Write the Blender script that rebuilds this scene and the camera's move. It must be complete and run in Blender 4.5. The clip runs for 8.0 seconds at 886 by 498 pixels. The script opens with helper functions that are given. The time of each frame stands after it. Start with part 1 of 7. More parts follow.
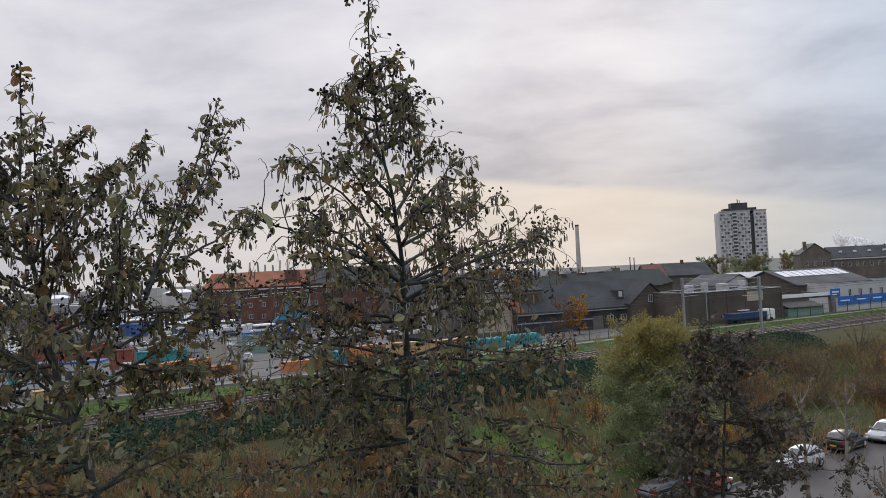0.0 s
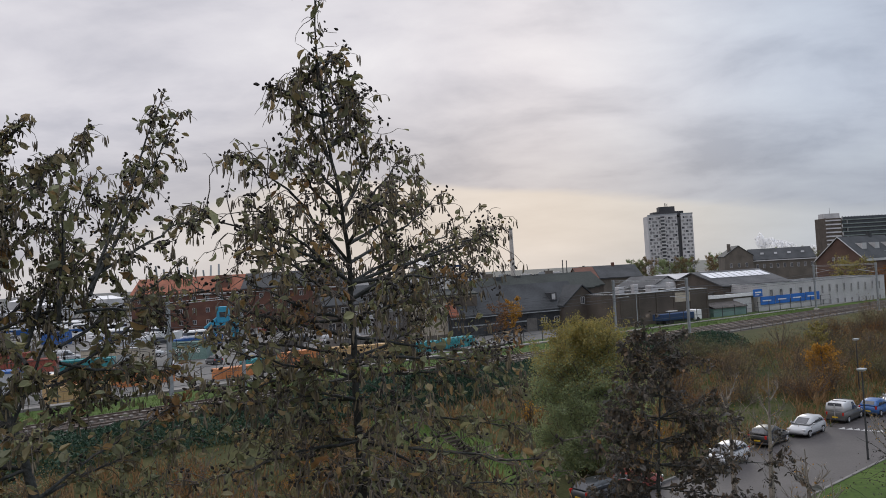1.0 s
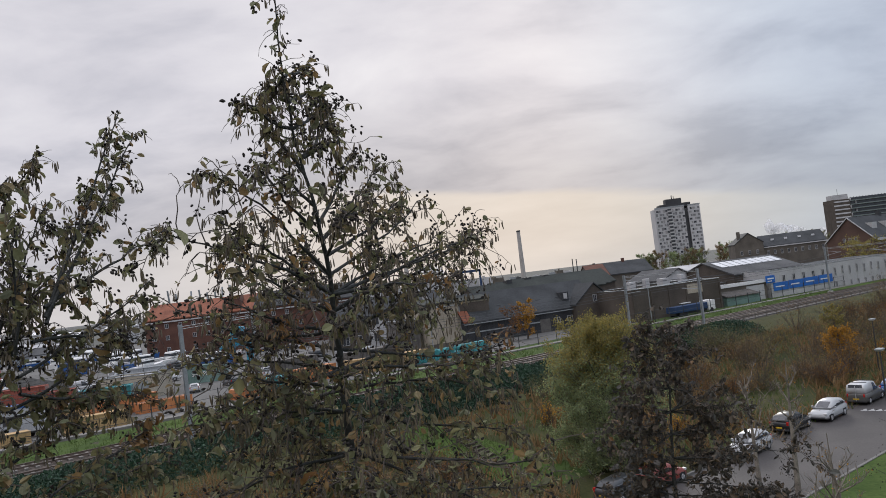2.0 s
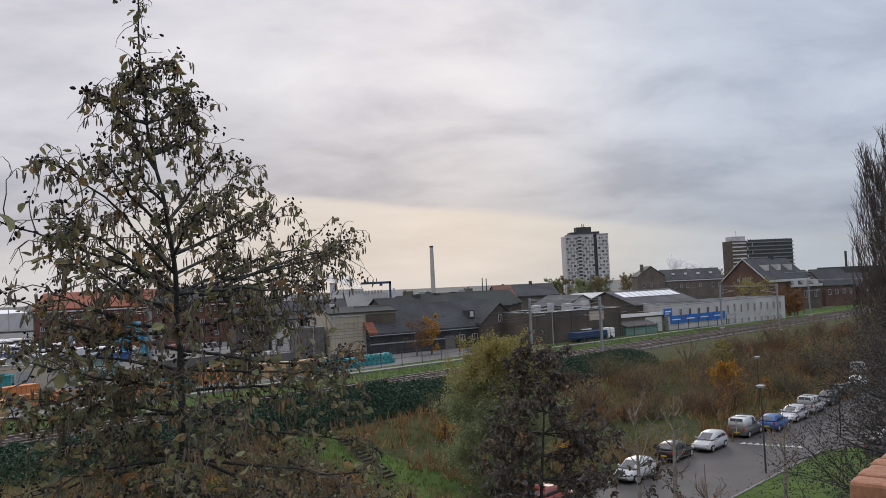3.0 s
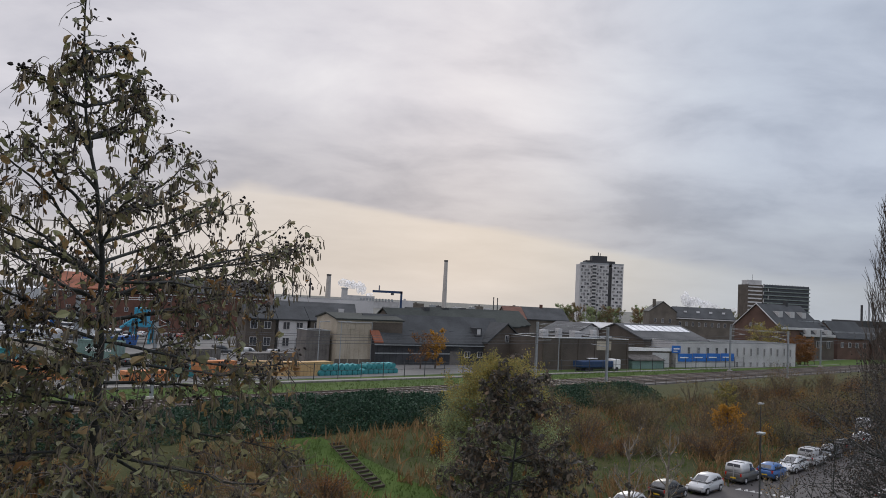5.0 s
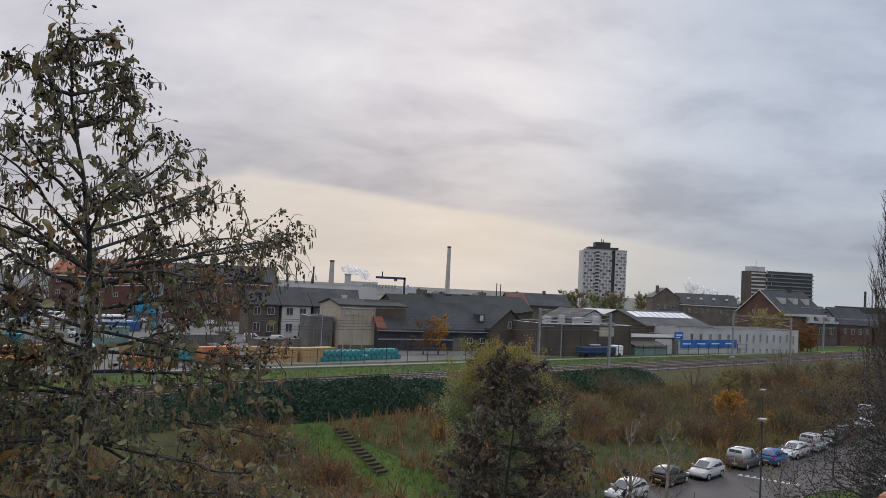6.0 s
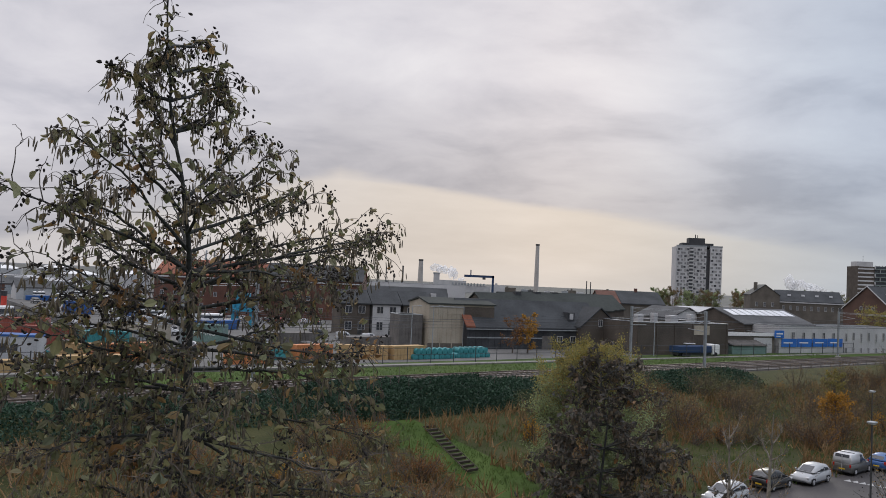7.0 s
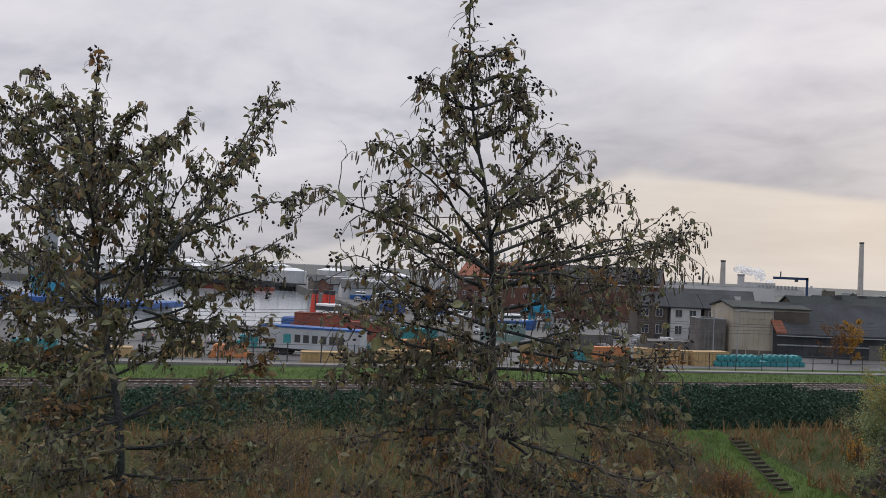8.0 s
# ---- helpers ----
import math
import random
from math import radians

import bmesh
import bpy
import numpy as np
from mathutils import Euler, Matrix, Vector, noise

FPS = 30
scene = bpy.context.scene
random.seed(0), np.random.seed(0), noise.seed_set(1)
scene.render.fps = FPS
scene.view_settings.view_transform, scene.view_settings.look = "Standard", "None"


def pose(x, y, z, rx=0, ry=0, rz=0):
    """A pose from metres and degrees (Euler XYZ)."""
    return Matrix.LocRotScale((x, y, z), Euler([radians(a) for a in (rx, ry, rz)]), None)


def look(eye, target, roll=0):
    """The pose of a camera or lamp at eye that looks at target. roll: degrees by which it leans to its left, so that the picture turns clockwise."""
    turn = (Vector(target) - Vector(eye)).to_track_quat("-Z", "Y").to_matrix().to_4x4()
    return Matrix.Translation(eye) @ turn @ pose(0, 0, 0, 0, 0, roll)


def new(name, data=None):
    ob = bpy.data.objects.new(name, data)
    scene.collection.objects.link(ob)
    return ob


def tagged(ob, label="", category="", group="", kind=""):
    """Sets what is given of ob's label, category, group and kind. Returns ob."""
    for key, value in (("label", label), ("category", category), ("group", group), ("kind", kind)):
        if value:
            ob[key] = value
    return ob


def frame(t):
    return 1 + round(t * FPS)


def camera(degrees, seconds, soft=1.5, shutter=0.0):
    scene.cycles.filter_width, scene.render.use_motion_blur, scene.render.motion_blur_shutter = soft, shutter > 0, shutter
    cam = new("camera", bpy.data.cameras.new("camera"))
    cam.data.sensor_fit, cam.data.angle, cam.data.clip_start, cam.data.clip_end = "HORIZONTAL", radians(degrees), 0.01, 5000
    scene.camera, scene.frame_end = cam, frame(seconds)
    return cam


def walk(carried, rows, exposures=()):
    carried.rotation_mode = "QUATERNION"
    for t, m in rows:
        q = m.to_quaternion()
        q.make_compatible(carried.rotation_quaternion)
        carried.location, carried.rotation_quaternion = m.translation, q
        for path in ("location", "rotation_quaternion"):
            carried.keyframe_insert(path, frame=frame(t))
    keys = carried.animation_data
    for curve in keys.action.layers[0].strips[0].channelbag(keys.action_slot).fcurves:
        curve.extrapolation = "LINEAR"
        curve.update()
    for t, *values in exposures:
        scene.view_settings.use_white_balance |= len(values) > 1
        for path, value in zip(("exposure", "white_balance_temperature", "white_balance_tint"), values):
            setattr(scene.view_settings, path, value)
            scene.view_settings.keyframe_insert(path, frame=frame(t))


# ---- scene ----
cam = camera(58.3, 8.0, soft=0.9)
PATH = [
    (0, (-0.786, 0.221, 12.023), (-0.931, 2.214, 12.081), -2.8),
    (0.5, (-0.813, 0.24, 12.035), (-0.759, 2.238, 12.122), -2.4),
    (1, (-0.828, 0.232, 12.006), (-0.809, 2.232, 12.065), -3.2),
    (2.3, (-0.682, 0.262, 11.988), (-0.681, 2.261, 12.072), -7.3),
    (2.5, (-0.639, 0.259, 11.983), (-0.597, 2.257, 12.067), -5.5),
    (3, (-0.554, 0.215, 11.979), (-0.335, 2.201, 12.071), -2.6),
    (3.5, (-0.447, 0.147, 11.966), (-0.273, 2.135, 12.102), -0.8),
    (4, (-0.374, 0.2, 11.978), (-0.255, 2.192, 12.104), 1.4),
    (4.5, (-0.337, 0.249, 11.983), (-0.301, 2.245, 12.108), 0.6),
    (5, (-0.311, 0.259, 11.989), (-0.131, 2.247, 12.118), 2.9),
    (6.5, (-0.258, 0.266, 12.003), (-0.101, 2.258, 12.085), 3.0),
    (7, (-0.272, 0.293, 12.0), (-0.319, 2.291, 12.079), 2.6),
    (7.5, (-0.289, 0.33, 12.001), (-0.719, 2.282, 12.067), 2.3),
    (8, (-0.295, 0.328, 12.0), (-1.055, 2.177, 12.05), 2.6),
]
walk(cam, [(t, look(eye, target, roll)) for t, eye, target, roll in PATH],
     exposures=[(0, 0.11), (1, 0.06), (2.5, 0.09), (3.5, 0.04), (5, 0.01), (7, 0.01), (8, 0.03)])

# ---- world and sun: overcast, brighter towards the low sun ahead ----
SUN_AZ, SUN_EL = radians(12), radians(16)      # azimuth from +Y towards +X
world = bpy.data.worlds.new("overcast_sky")
scene.world = world
world.use_nodes = True
wn, wl = world.node_tree.nodes, world.node_tree.links
wn.clear()


def wnode(kind, **kw):
    nd = wn.new(kind)
    for k, v in kw.items():
        nd.inputs[k].default_value = v
    return nd


wout = wn.new("ShaderNodeOutputWorld")
wbg = wn.new("ShaderNodeBackground")
wsky = wn.new("ShaderNodeTexSky")
wsky.sky_type, wsky.sun_disc = "NISHITA", False
wsky.sun_elevation, wsky.sun_rotation = SUN_EL, SUN_AZ
wsky.dust_density, wsky.air_density = 3.0, 1.0
wtc = wn.new("ShaderNodeTexCoord")
wsep = wn.new("ShaderNodeSeparateXYZ")
wl.new(wtc.outputs["Generated"], wsep.inputs[0])
# the cloud deck: the direction is laid out on a flat layer, so that the clouds draw together towards the horizon
wz = wn.new("ShaderNodeMath"); wz.operation = "MAXIMUM"; wz.inputs[1].default_value = 0.0
wl.new(wsep.outputs["Z"], wz.inputs[0])
wadd = wn.new("ShaderNodeMath"); wadd.operation = "ADD"; wadd.inputs[1].default_value = 0.22
wl.new(wz.outputs[0], wadd.inputs[0])
wdx = wn.new("ShaderNodeMath"); wdx.operation = "DIVIDE"
wdy = wn.new("ShaderNodeMath"); wdy.operation = "DIVIDE"
wl.new(wsep.outputs["X"], wdx.inputs[0]); wl.new(wadd.outputs[0], wdx.inputs[1])
wl.new(wsep.outputs["Y"], wdy.inputs[0]); wl.new(wadd.outputs[0], wdy.inputs[1])
wcomb = wn.new("ShaderNodeCombineXYZ")
wl.new(wdx.outputs[0], wcomb.inputs[0]); wl.new(wdy.outputs[0], wcomb.inputs[1])
wn1 = wnode("ShaderNodeTexNoise", Scale=1.7, Detail=7.0, Roughness=0.55, Distortion=0.25)
wstreak = wn.new("ShaderNodeMapping"); wstreak.inputs["Scale"].default_value = (1.0, 1.15, 1.0); wstreak.inputs["Rotation"].default_value = (0, 0, 0.35)
wl.new(wcomb.outputs[0], wstreak.inputs["Vector"]); wl.new(wstreak.outputs[0], wn1.inputs["Vector"])
wramp = wn.new("ShaderNodeValToRGB")
wramp.color_ramp.elements[0].position, wramp.color_ramp.elements[0].color = 0.33, (0.45, 0.46, 0.52, 1)
wramp.color_ramp.elements[1].position, wramp.color_ramp.elements[1].color = 0.68, (0.70, 0.70, 0.735, 1)
e = wramp.color_ramp.elements.new(0.5); e.color = (0.60, 0.60, 0.65, 1)
wl.new(wn1.outputs["Fac"], wramp.inputs[0])
# clear warm strip under the far edge of the deck
wh = wn.new("ShaderNodeMapRange"); wh.clamp = True
wh.interpolation_type = "SMOOTHSTEP"
wh.inputs["From Min"].default_value, wh.inputs["From Max"].default_value = 0.103, 0.119
wh.inputs["To Min"].default_value, wh.inputs["To Max"].default_value = 1.0, 0.0
wnz = wnode("ShaderNodeTexNoise", Scale=2.6, Detail=6.0, Roughness=0.6)
wflat = wn.new("ShaderNodeMapping"); wflat.inputs["Scale"].default_value = (1.0, 1.0, 5.0)
wl.new(wtc.outputs["Generated"], wflat.inputs["Vector"]); wl.new(wflat.outputs[0], wnz.inputs["Vector"])
wsh = wn.new("ShaderNodeMath"); wsh.operation = "MULTIPLY_ADD"; wsh.inputs[1].default_value = 0.05
wl.new(wnz.outputs["Fac"], wsh.inputs[0])
wslope = wn.new("ShaderNodeMath"); wslope.operation = "MULTIPLY_ADD"; wslope.inputs[1].default_value = 0.13
wl.new(wsep.outputs["X"], wslope.inputs[0]); wl.new(wsep.outputs["Z"], wslope.inputs[2])
woff = wn.new("ShaderNodeMath"); woff.operation = "SUBTRACT"; woff.inputs[1].default_value = 0.025
wwest = wn.new("ShaderNodeMath"); wwest.operation = "MULTIPLY_ADD"; wwest.inputs[1].default_value, wwest.inputs[2].default_value = -0.42, -0.065
wl.new(wsep.outputs["X"], wwest.inputs[0])
wwest2 = wn.new("ShaderNodeMath"); wwest2.operation = "MAXIMUM"; wwest2.inputs[1].default_value = 0.0
wl.new(wwest.outputs[0], wwest2.inputs[0])
wedge = wn.new("ShaderNodeMath"); wedge.operation = "ADD"
wl.new(wslope.outputs[0], wedge.inputs[0]); wl.new(wwest2.outputs[0], wedge.inputs[1])
wl.new(wedge.outputs[0], woff.inputs[0]); wl.new(woff.outputs[0], wsh.inputs[2])
wl.new(wsh.outputs[0], wh.inputs["Value"])
waz = wn.new("ShaderNodeMapRange"); waz.clamp = True; waz.interpolation_type = "SMOOTHSTEP"
waz.inputs["From Min"].default_value, waz.inputs["From Max"].default_value = 0.90, 0.998
wdot = wn.new("ShaderNodeVectorMath"); wdot.operation = "DOT_PRODUCT"
wdot.inputs[1].default_value = (0.07, 0.997, 0.0)
wl.new(wtc.outputs["Generated"], wdot.inputs[0]); wl.new(wdot.outputs["Value"], waz.inputs["Value"])
wband = wn.new("ShaderNodeMixRGB")
wband.inputs[1].default_value, wband.inputs[2].default_value = (0.60, 0.585, 0.59, 1), (0.695, 0.645, 0.595, 1)
wl.new(waz.outputs[0], wband.inputs[0])
wveil = wn.new("ShaderNodeMapRange"); wveil.clamp = True
wveil.inputs["From Min"].default_value, wveil.inputs["From Max"].default_value = 0.32, 0.66
wveil.inputs["To Min"].default_value, wveil.inputs["To Max"].default_value = 0.86, 1.06
wl.new(wnz.outputs["Fac"], wveil.inputs["Value"])
wband2 = wn.new("ShaderNodeMixRGB"); wband2.blend_type = "MULTIPLY"; wband2.inputs[0].default_value = 1.0
wl.new(wband.outputs[0], wband2.inputs[1]); wl.new(wveil.outputs[0], wband2.inputs[2])
wcl = wn.new("ShaderNodeMixRGB")
# the deck is darkest along its far edge and brightens towards the zenith, as overcast skies do
wlow = wn.new("ShaderNodeMapRange"); wlow.clamp = True; wlow.interpolation_type = "SMOOTHSTEP"
wlow.inputs["From Min"].default_value, wlow.inputs["From Max"].default_value = 0.10, 0.26
wlow.inputs["To Min"].default_value, wlow.inputs["To Max"].default_value = 0.80, 1.10
wl.new(wsh.outputs[0], wlow.inputs["Value"])
wzen = wn.new("ShaderNodeMapRange"); wzen.clamp = True; wzen.interpolation_type = "SMOOTHSTEP"
wzen.inputs["From Min"].default_value, wzen.inputs["From Max"].default_value = 0.42, 0.95
wzen.inputs["To Min"].default_value, wzen.inputs["To Max"].default_value = 1.0, 2.9
wl.new(wsep.outputs["Z"], wzen.inputs["Value"])
wgain = wn.new("ShaderNodeMath"); wgain.operation = "MULTIPLY"
wl.new(wlow.outputs[0], wgain.inputs[0]); wl.new(wzen.outputs[0], wgain.inputs[1])
wdeck = wn.new("ShaderNodeMixRGB"); wdeck.blend_type = "MULTIPLY"; wdeck.inputs[0].default_value = 1.0
wl.new(wramp.outputs[0], wdeck.inputs[1]); wl.new(wgain.outputs[0], wdeck.inputs[2])
wl.new(wh.outputs[0], wcl.inputs[0]); wl.new(wdeck.outputs[0], wcl.inputs[1]); wl.new(wband2.outputs[0], wcl.inputs[2])
wscale = wn.new("ShaderNodeMixRGB"); wscale.blend_type = "MULTIPLY"; wscale.inputs[0].default_value = 1.0
wscale.inputs[2].default_value = (0.06, 0.06, 0.06, 1)
wl.new(wsky.outputs[0], wscale.inputs[1])
wmix = wn.new("ShaderNodeMixRGB"); wmix.inputs[0].default_value = 0.97
wl.new(wscale.outputs[0], wmix.inputs[1]); wl.new(wcl.outputs[0], wmix.inputs[2])
# the air is greyer and bluer to the east of the sun
weast = wn.new("ShaderNodeMapRange"); weast.clamp = True; weast.interpolation_type = "SMOOTHSTEP"
weast.inputs["From Min"].default_value, weast.inputs["From Max"].default_value = 0.08, 0.46
wl.new(wsep.outputs["X"], weast.inputs["Value"])
wcool = wn.new("ShaderNodeMixRGB"); wcool.inputs[1].default_value, wcool.inputs[2].default_value = (1.02, 1.0, 1.0, 1), (0.74, 0.825, 0.915, 1)
wl.new(weast.outputs[0], wcool.inputs[0])
wtint = wn.new("ShaderNodeMixRGB"); wtint.blend_type = "MULTIPLY"; wtint.inputs[0].default_value = 1.0
wl.new(wmix.outputs[0], wtint.inputs[1]); wl.new(wcool.outputs[0], wtint.inputs[2])
wl.new(wtint.outputs[0], wbg.inputs["Color"]); wbg.inputs["Strength"].default_value = 1.0
wl.new(wbg.outputs[0], wout.inputs[0])

sun_data = bpy.data.lights.new("sun", "SUN")
sun_data.energy, sun_data.angle, sun_data.color = 0.7, radians(20), (1.0, 0.95, 0.88)
sun = new("sun", sun_data)
sun.matrix_world = look((60, 300, 90), (60 - 300 * math.sin(SUN_AZ), 300 - 300 * math.cos(SUN_AZ), 90 - 300 * math.tan(SUN_EL)))

# ---- materials ----
def material(name, dark, light, scale=4.0, fine=40.0, rough=0.8, metal=0.0, bump=0.15, rand=0.0, coords="Object", spec=0.4, transl=0.0):
    """A surface with two sizes of variation: broad stains and fine grain. rand: spread of brightness from piece to piece."""
    m = bpy.data.materials.new(name)
    m.use_nodes = True
    nt = m.node_tree
    nd, ln = nt.nodes, nt.links
    b = nd["Principled BSDF"]
    tc = nd.new("ShaderNodeTexCoord")
    n1, n2 = nd.new("ShaderNodeTexNoise"), nd.new("ShaderNodeTexNoise")
    n1.inputs["Scale"].default_value, n1.inputs["Detail"].default_value = scale, 4
    n2.inputs["Scale"].default_value, n2.inputs["Detail"].default_value = fine, 3
    ln.new(tc.outputs[coords], n1.inputs["Vector"]); ln.new(tc.outputs[coords], n2.inputs["Vector"])
    mix = nd.new("ShaderNodeMath"); mix.operation = "MULTIPLY_ADD"; mix.inputs[1].default_value = 0.45
    ln.new(n2.outputs["Fac"], mix.inputs[0])
    h = nd.new("ShaderNodeMath"); h.operation = "MULTIPLY"; h.inputs[1].default_value = 0.6
    ln.new(n1.outputs["Fac"], h.inputs[0]); ln.new(h.outputs[0], mix.inputs[2])
    r = nd.new("ShaderNodeValToRGB")
    r.color_ramp.elements[0].position, r.color_ramp.elements[0].color = 0.36, (*dark, 1)
    r.color_ramp.elements[1].position, r.color_ramp.elements[1].color = 0.68, (*light, 1)
    ln.new(mix.outputs[0], r.inputs[0])
    out = r.outputs[0]
    if rand:
        oi = nd.new("ShaderNodeObjectInfo") if rand > 0 else nd.new("ShaderNodeNewGeometry")
        src = oi.outputs["Random"] if rand > 0 else oi.outputs["Random Per Island"]
        mr = nd.new("ShaderNodeMapRange")
        mr.inputs["To Min"].default_value, mr.inputs["To Max"].default_value = 1 - abs(rand), 1 + abs(rand)
        ln.new(src, mr.inputs["Value"])
        mu = nd.new("ShaderNodeMixRGB"); mu.blend_type = "MULTIPLY"; mu.inputs[0].default_value = 1.0
        ln.new(out, mu.inputs[1]); ln.new(mr.outputs[0], mu.inputs[2])
        out = mu.outputs[0]
    ln.new(out, b.inputs["Base Color"])
    b.inputs["Roughness"].default_value, b.inputs["Metallic"].default_value = rough, metal
    b.inputs["Specular IOR Level"].default_value = spec
    if bump:
        bp = nd.new("ShaderNodeBump"); bp.inputs["Strength"].default_value = bump; bp.inputs["Distance"].default_value = 0.02
        ln.new(n2.outputs["Fac"], bp.inputs["Height"]); ln.new(bp.outputs[0], b.inputs["Normal"])
    if transl:
        tr = nd.new("ShaderNodeBsdfTranslucent"); ms = nd.new("ShaderNodeMixShader"); ms.inputs[0].default_value = transl
        ln.new(out, tr.inputs["Color"]); ln.new(b.outputs[0], ms.inputs[1]); ln.new(tr.outputs[0], ms.inputs[2])
        ln.new(ms.outputs[0], nd["Material Output"].inputs["Surface"])
    return m


def leafy(name, stops, transl=0.3, rough=0.75):
    """Foliage whose leaves differ one by one, along a row of colours."""
    m = bpy.data.materials.new(name)
    m.use_nodes = True
    nd, ln = m.node_tree.nodes, m.node_tree.links
    b = nd["Principled BSDF"]
    g = nd.new("ShaderNodeNewGeometry")
    oi = nd.new("ShaderNodeObjectInfo")
    ad = nd.new("ShaderNodeMath"); ad.operation = "ADD"
    ln.new(g.outputs["Random Per Island"], ad.inputs[0]); ln.new(oi.outputs["Random"], ad.inputs[1])
    fr = nd.new("ShaderNodeMath"); fr.operation = "FRACT"; ln.new(ad.outputs[0], fr.inputs[0])
    r = nd.new("ShaderNodeValToRGB")
    r.color_ramp.elements[0].color, r.color_ramp.elements[1].color = (*stops[0], 1), (*stops[-1], 1)
    for i, c in enumerate(stops[1:-1]):
        r.color_ramp.elements.new((i + 1) / (len(stops) - 1)).color = (*c, 1)
    ln.new(fr.outputs[0], r.inputs[0])
    tc, n = nd.new("ShaderNodeTexCoord"), nd.new("ShaderNodeTexNoise")
    n.inputs["Scale"].default_value = 60
    ln.new(tc.outputs["Object"], n.inputs["Vector"])
    mr = nd.new("ShaderNodeMapRange"); mr.inputs["To Min"].default_value, mr.inputs["To Max"].default_value = 0.65, 1.3
    ln.new(n.outputs["Fac"], mr.inputs["Value"])
    mu = nd.new("ShaderNodeMixRGB"); mu.blend_type = "MULTIPLY"; mu.inputs[0].default_value = 1
    ln.new(r.outputs[0], mu.inputs[1]); ln.new(mr.outputs[0], mu.inputs[2])
    ln.new(mu.outputs[0], b.inputs["Base Color"])
    b.inputs["Roughness"].default_value = rough
    tr = nd.new("ShaderNodeBsdfTranslucent"); ms = nd.new("ShaderNodeMixShader"); ms.inputs[0].default_value = transl
    ln.new(mu.outputs[0], tr.inputs["Color"]); ln.new(b.outputs[0], ms.inputs[1]); ln.new(tr.outputs[0], ms.inputs[2])
    ln.new(ms.outputs[0], nd["Material Output"].inputs["Surface"])
    return m


def plain(name, c, rough=0.5, metal=0.0, f=0.8, **kw):
    return material(name, tuple(v * f for v in c), c, rough=rough, metal=metal, bump=kw.pop("bump", 0.05), **kw)


M = {}
M["field"] = material("rough_grass_ground", (0.022, 0.030, 0.011), (0.068, 0.064, 0.027), 0.35, 6, 0.95, bump=0.6, spec=0.1)
M["grass"] = material("green_verge_grass", (0.030, 0.056, 0.012), (0.066, 0.10, 0.024), 0.3, 5, 0.95, bump=0.6, spec=0.1)
M["ballast"] = material("track_ballast", (0.032, 0.024, 0.019), (0.10, 0.08, 0.066), 0.8, 14, 0.95, bump=0.8)
M["yard"] = material("yard_concrete", (0.065, 0.064, 0.061), (0.14, 0.137, 0.13), 0.12, 3, 0.9)
M["farland"] = material("distant_ground", (0.0425, 0.0467, 0.0382), (0.102, 0.102, 0.0935), 0.02, 0.3, 0.95)
M["asphalt"] = material("worn_asphalt", (0.036, 0.032, 0.031), (0.062, 0.0555, 0.054), 0.3, 9, 0.75, bump=0.2)
M["kerb"] = material("kerb_concrete", (0.102, 0.0994, 0.0935), (0.1785, 0.1742, 0.1658), 2, 20, 0.9)
M["paving"] = material("path_paving", (0.13, 0.122, 0.115), (0.21, 0.20, 0.185), 0.8, 8, 0.9)
M["marking"] = material("road_paint", (0.3025, 0.3025, 0.297), (0.396, 0.396, 0.385), 3, 20, 0.7)
M["rail"] = material("rail_steel", (0.10, 0.075, 0.06), (0.20, 0.16, 0.135), 3, 20, 0.5, 0.6)
M["sleeper"] = material("sleeper_concrete", (0.10, 0.09, 0.08), (0.19, 0.175, 0.16), 2, 15, 0.9)
M["galv"] = material("galvanised_steel", (0.22, 0.24, 0.25), (0.33, 0.35, 0.36), 2, 20, 0.55, 0.3)
M["dark_metal"] = material("dark_metal", (0.035, 0.037, 0.04), (0.07, 0.072, 0.075), 2, 20, 0.5, 0.3)
M["bark"] = material("alder_bark", (0.017, 0.019, 0.018), (0.052, 0.054, 0.05), 8, 60, 0.85, bump=0.5)
M["twig"] = material("bare_twig_bark", (0.05, 0.042, 0.036), (0.12, 0.10, 0.085), 4, 30, 0.85)
M["birch"] = material("pale_birch_bark", (0.10, 0.085, 0.07), (0.27, 0.24, 0.20), 3, 25, 0.8)
M["water"] = material("harbour_water", (0.17, 0.1955, 0.2125), (0.238, 0.2635, 0.2805), 0.05, 0.8, 0.12, bump=0.25, spec=0.5)
M["brick"] = material("red_brown_brick", (0.0675, 0.0324, 0.0243), (0.135, 0.0648, 0.0468), 0.4, 8, 0.9, bump=0.2)
M["brick_grey"] = material("weathered_grey_brown_brick", (0.066, 0.059, 0.0493), (0.1364, 0.1206, 0.1012), 0.3, 6, 0.9)
M["brick_brown"] = material("dark_brown_brick", (0.048, 0.040, 0.033), (0.10, 0.084, 0.069), 0.3, 6, 0.9)
M["roof_dark"] = material("dark_slate_roof", (0.016, 0.0185, 0.020), (0.048, 0.052, 0.056), 0.3, 5, 0.8)
M["roof_red"] = material("orange_red_tiles", (0.13, 0.046, 0.026), (0.27, 0.095, 0.052), 0.4, 5, 0.85)
M["roof_rust"] = material("dull_brown_red_tiles", (0.075, 0.036, 0.026), (0.14, 0.065, 0.045), 0.4, 5, 0.85)
M["brick_dull"] = material("dull_red_brown_brick", (0.062, 0.038, 0.03), (0.12, 0.072, 0.055), 0.4, 8, 0.9, bump=0.2)
M["roof_moss"] = material("mossy_dark_roof", (0.016, 0.020, 0.018), (0.040, 0.046, 0.041), 0.15, 3, 0.9)
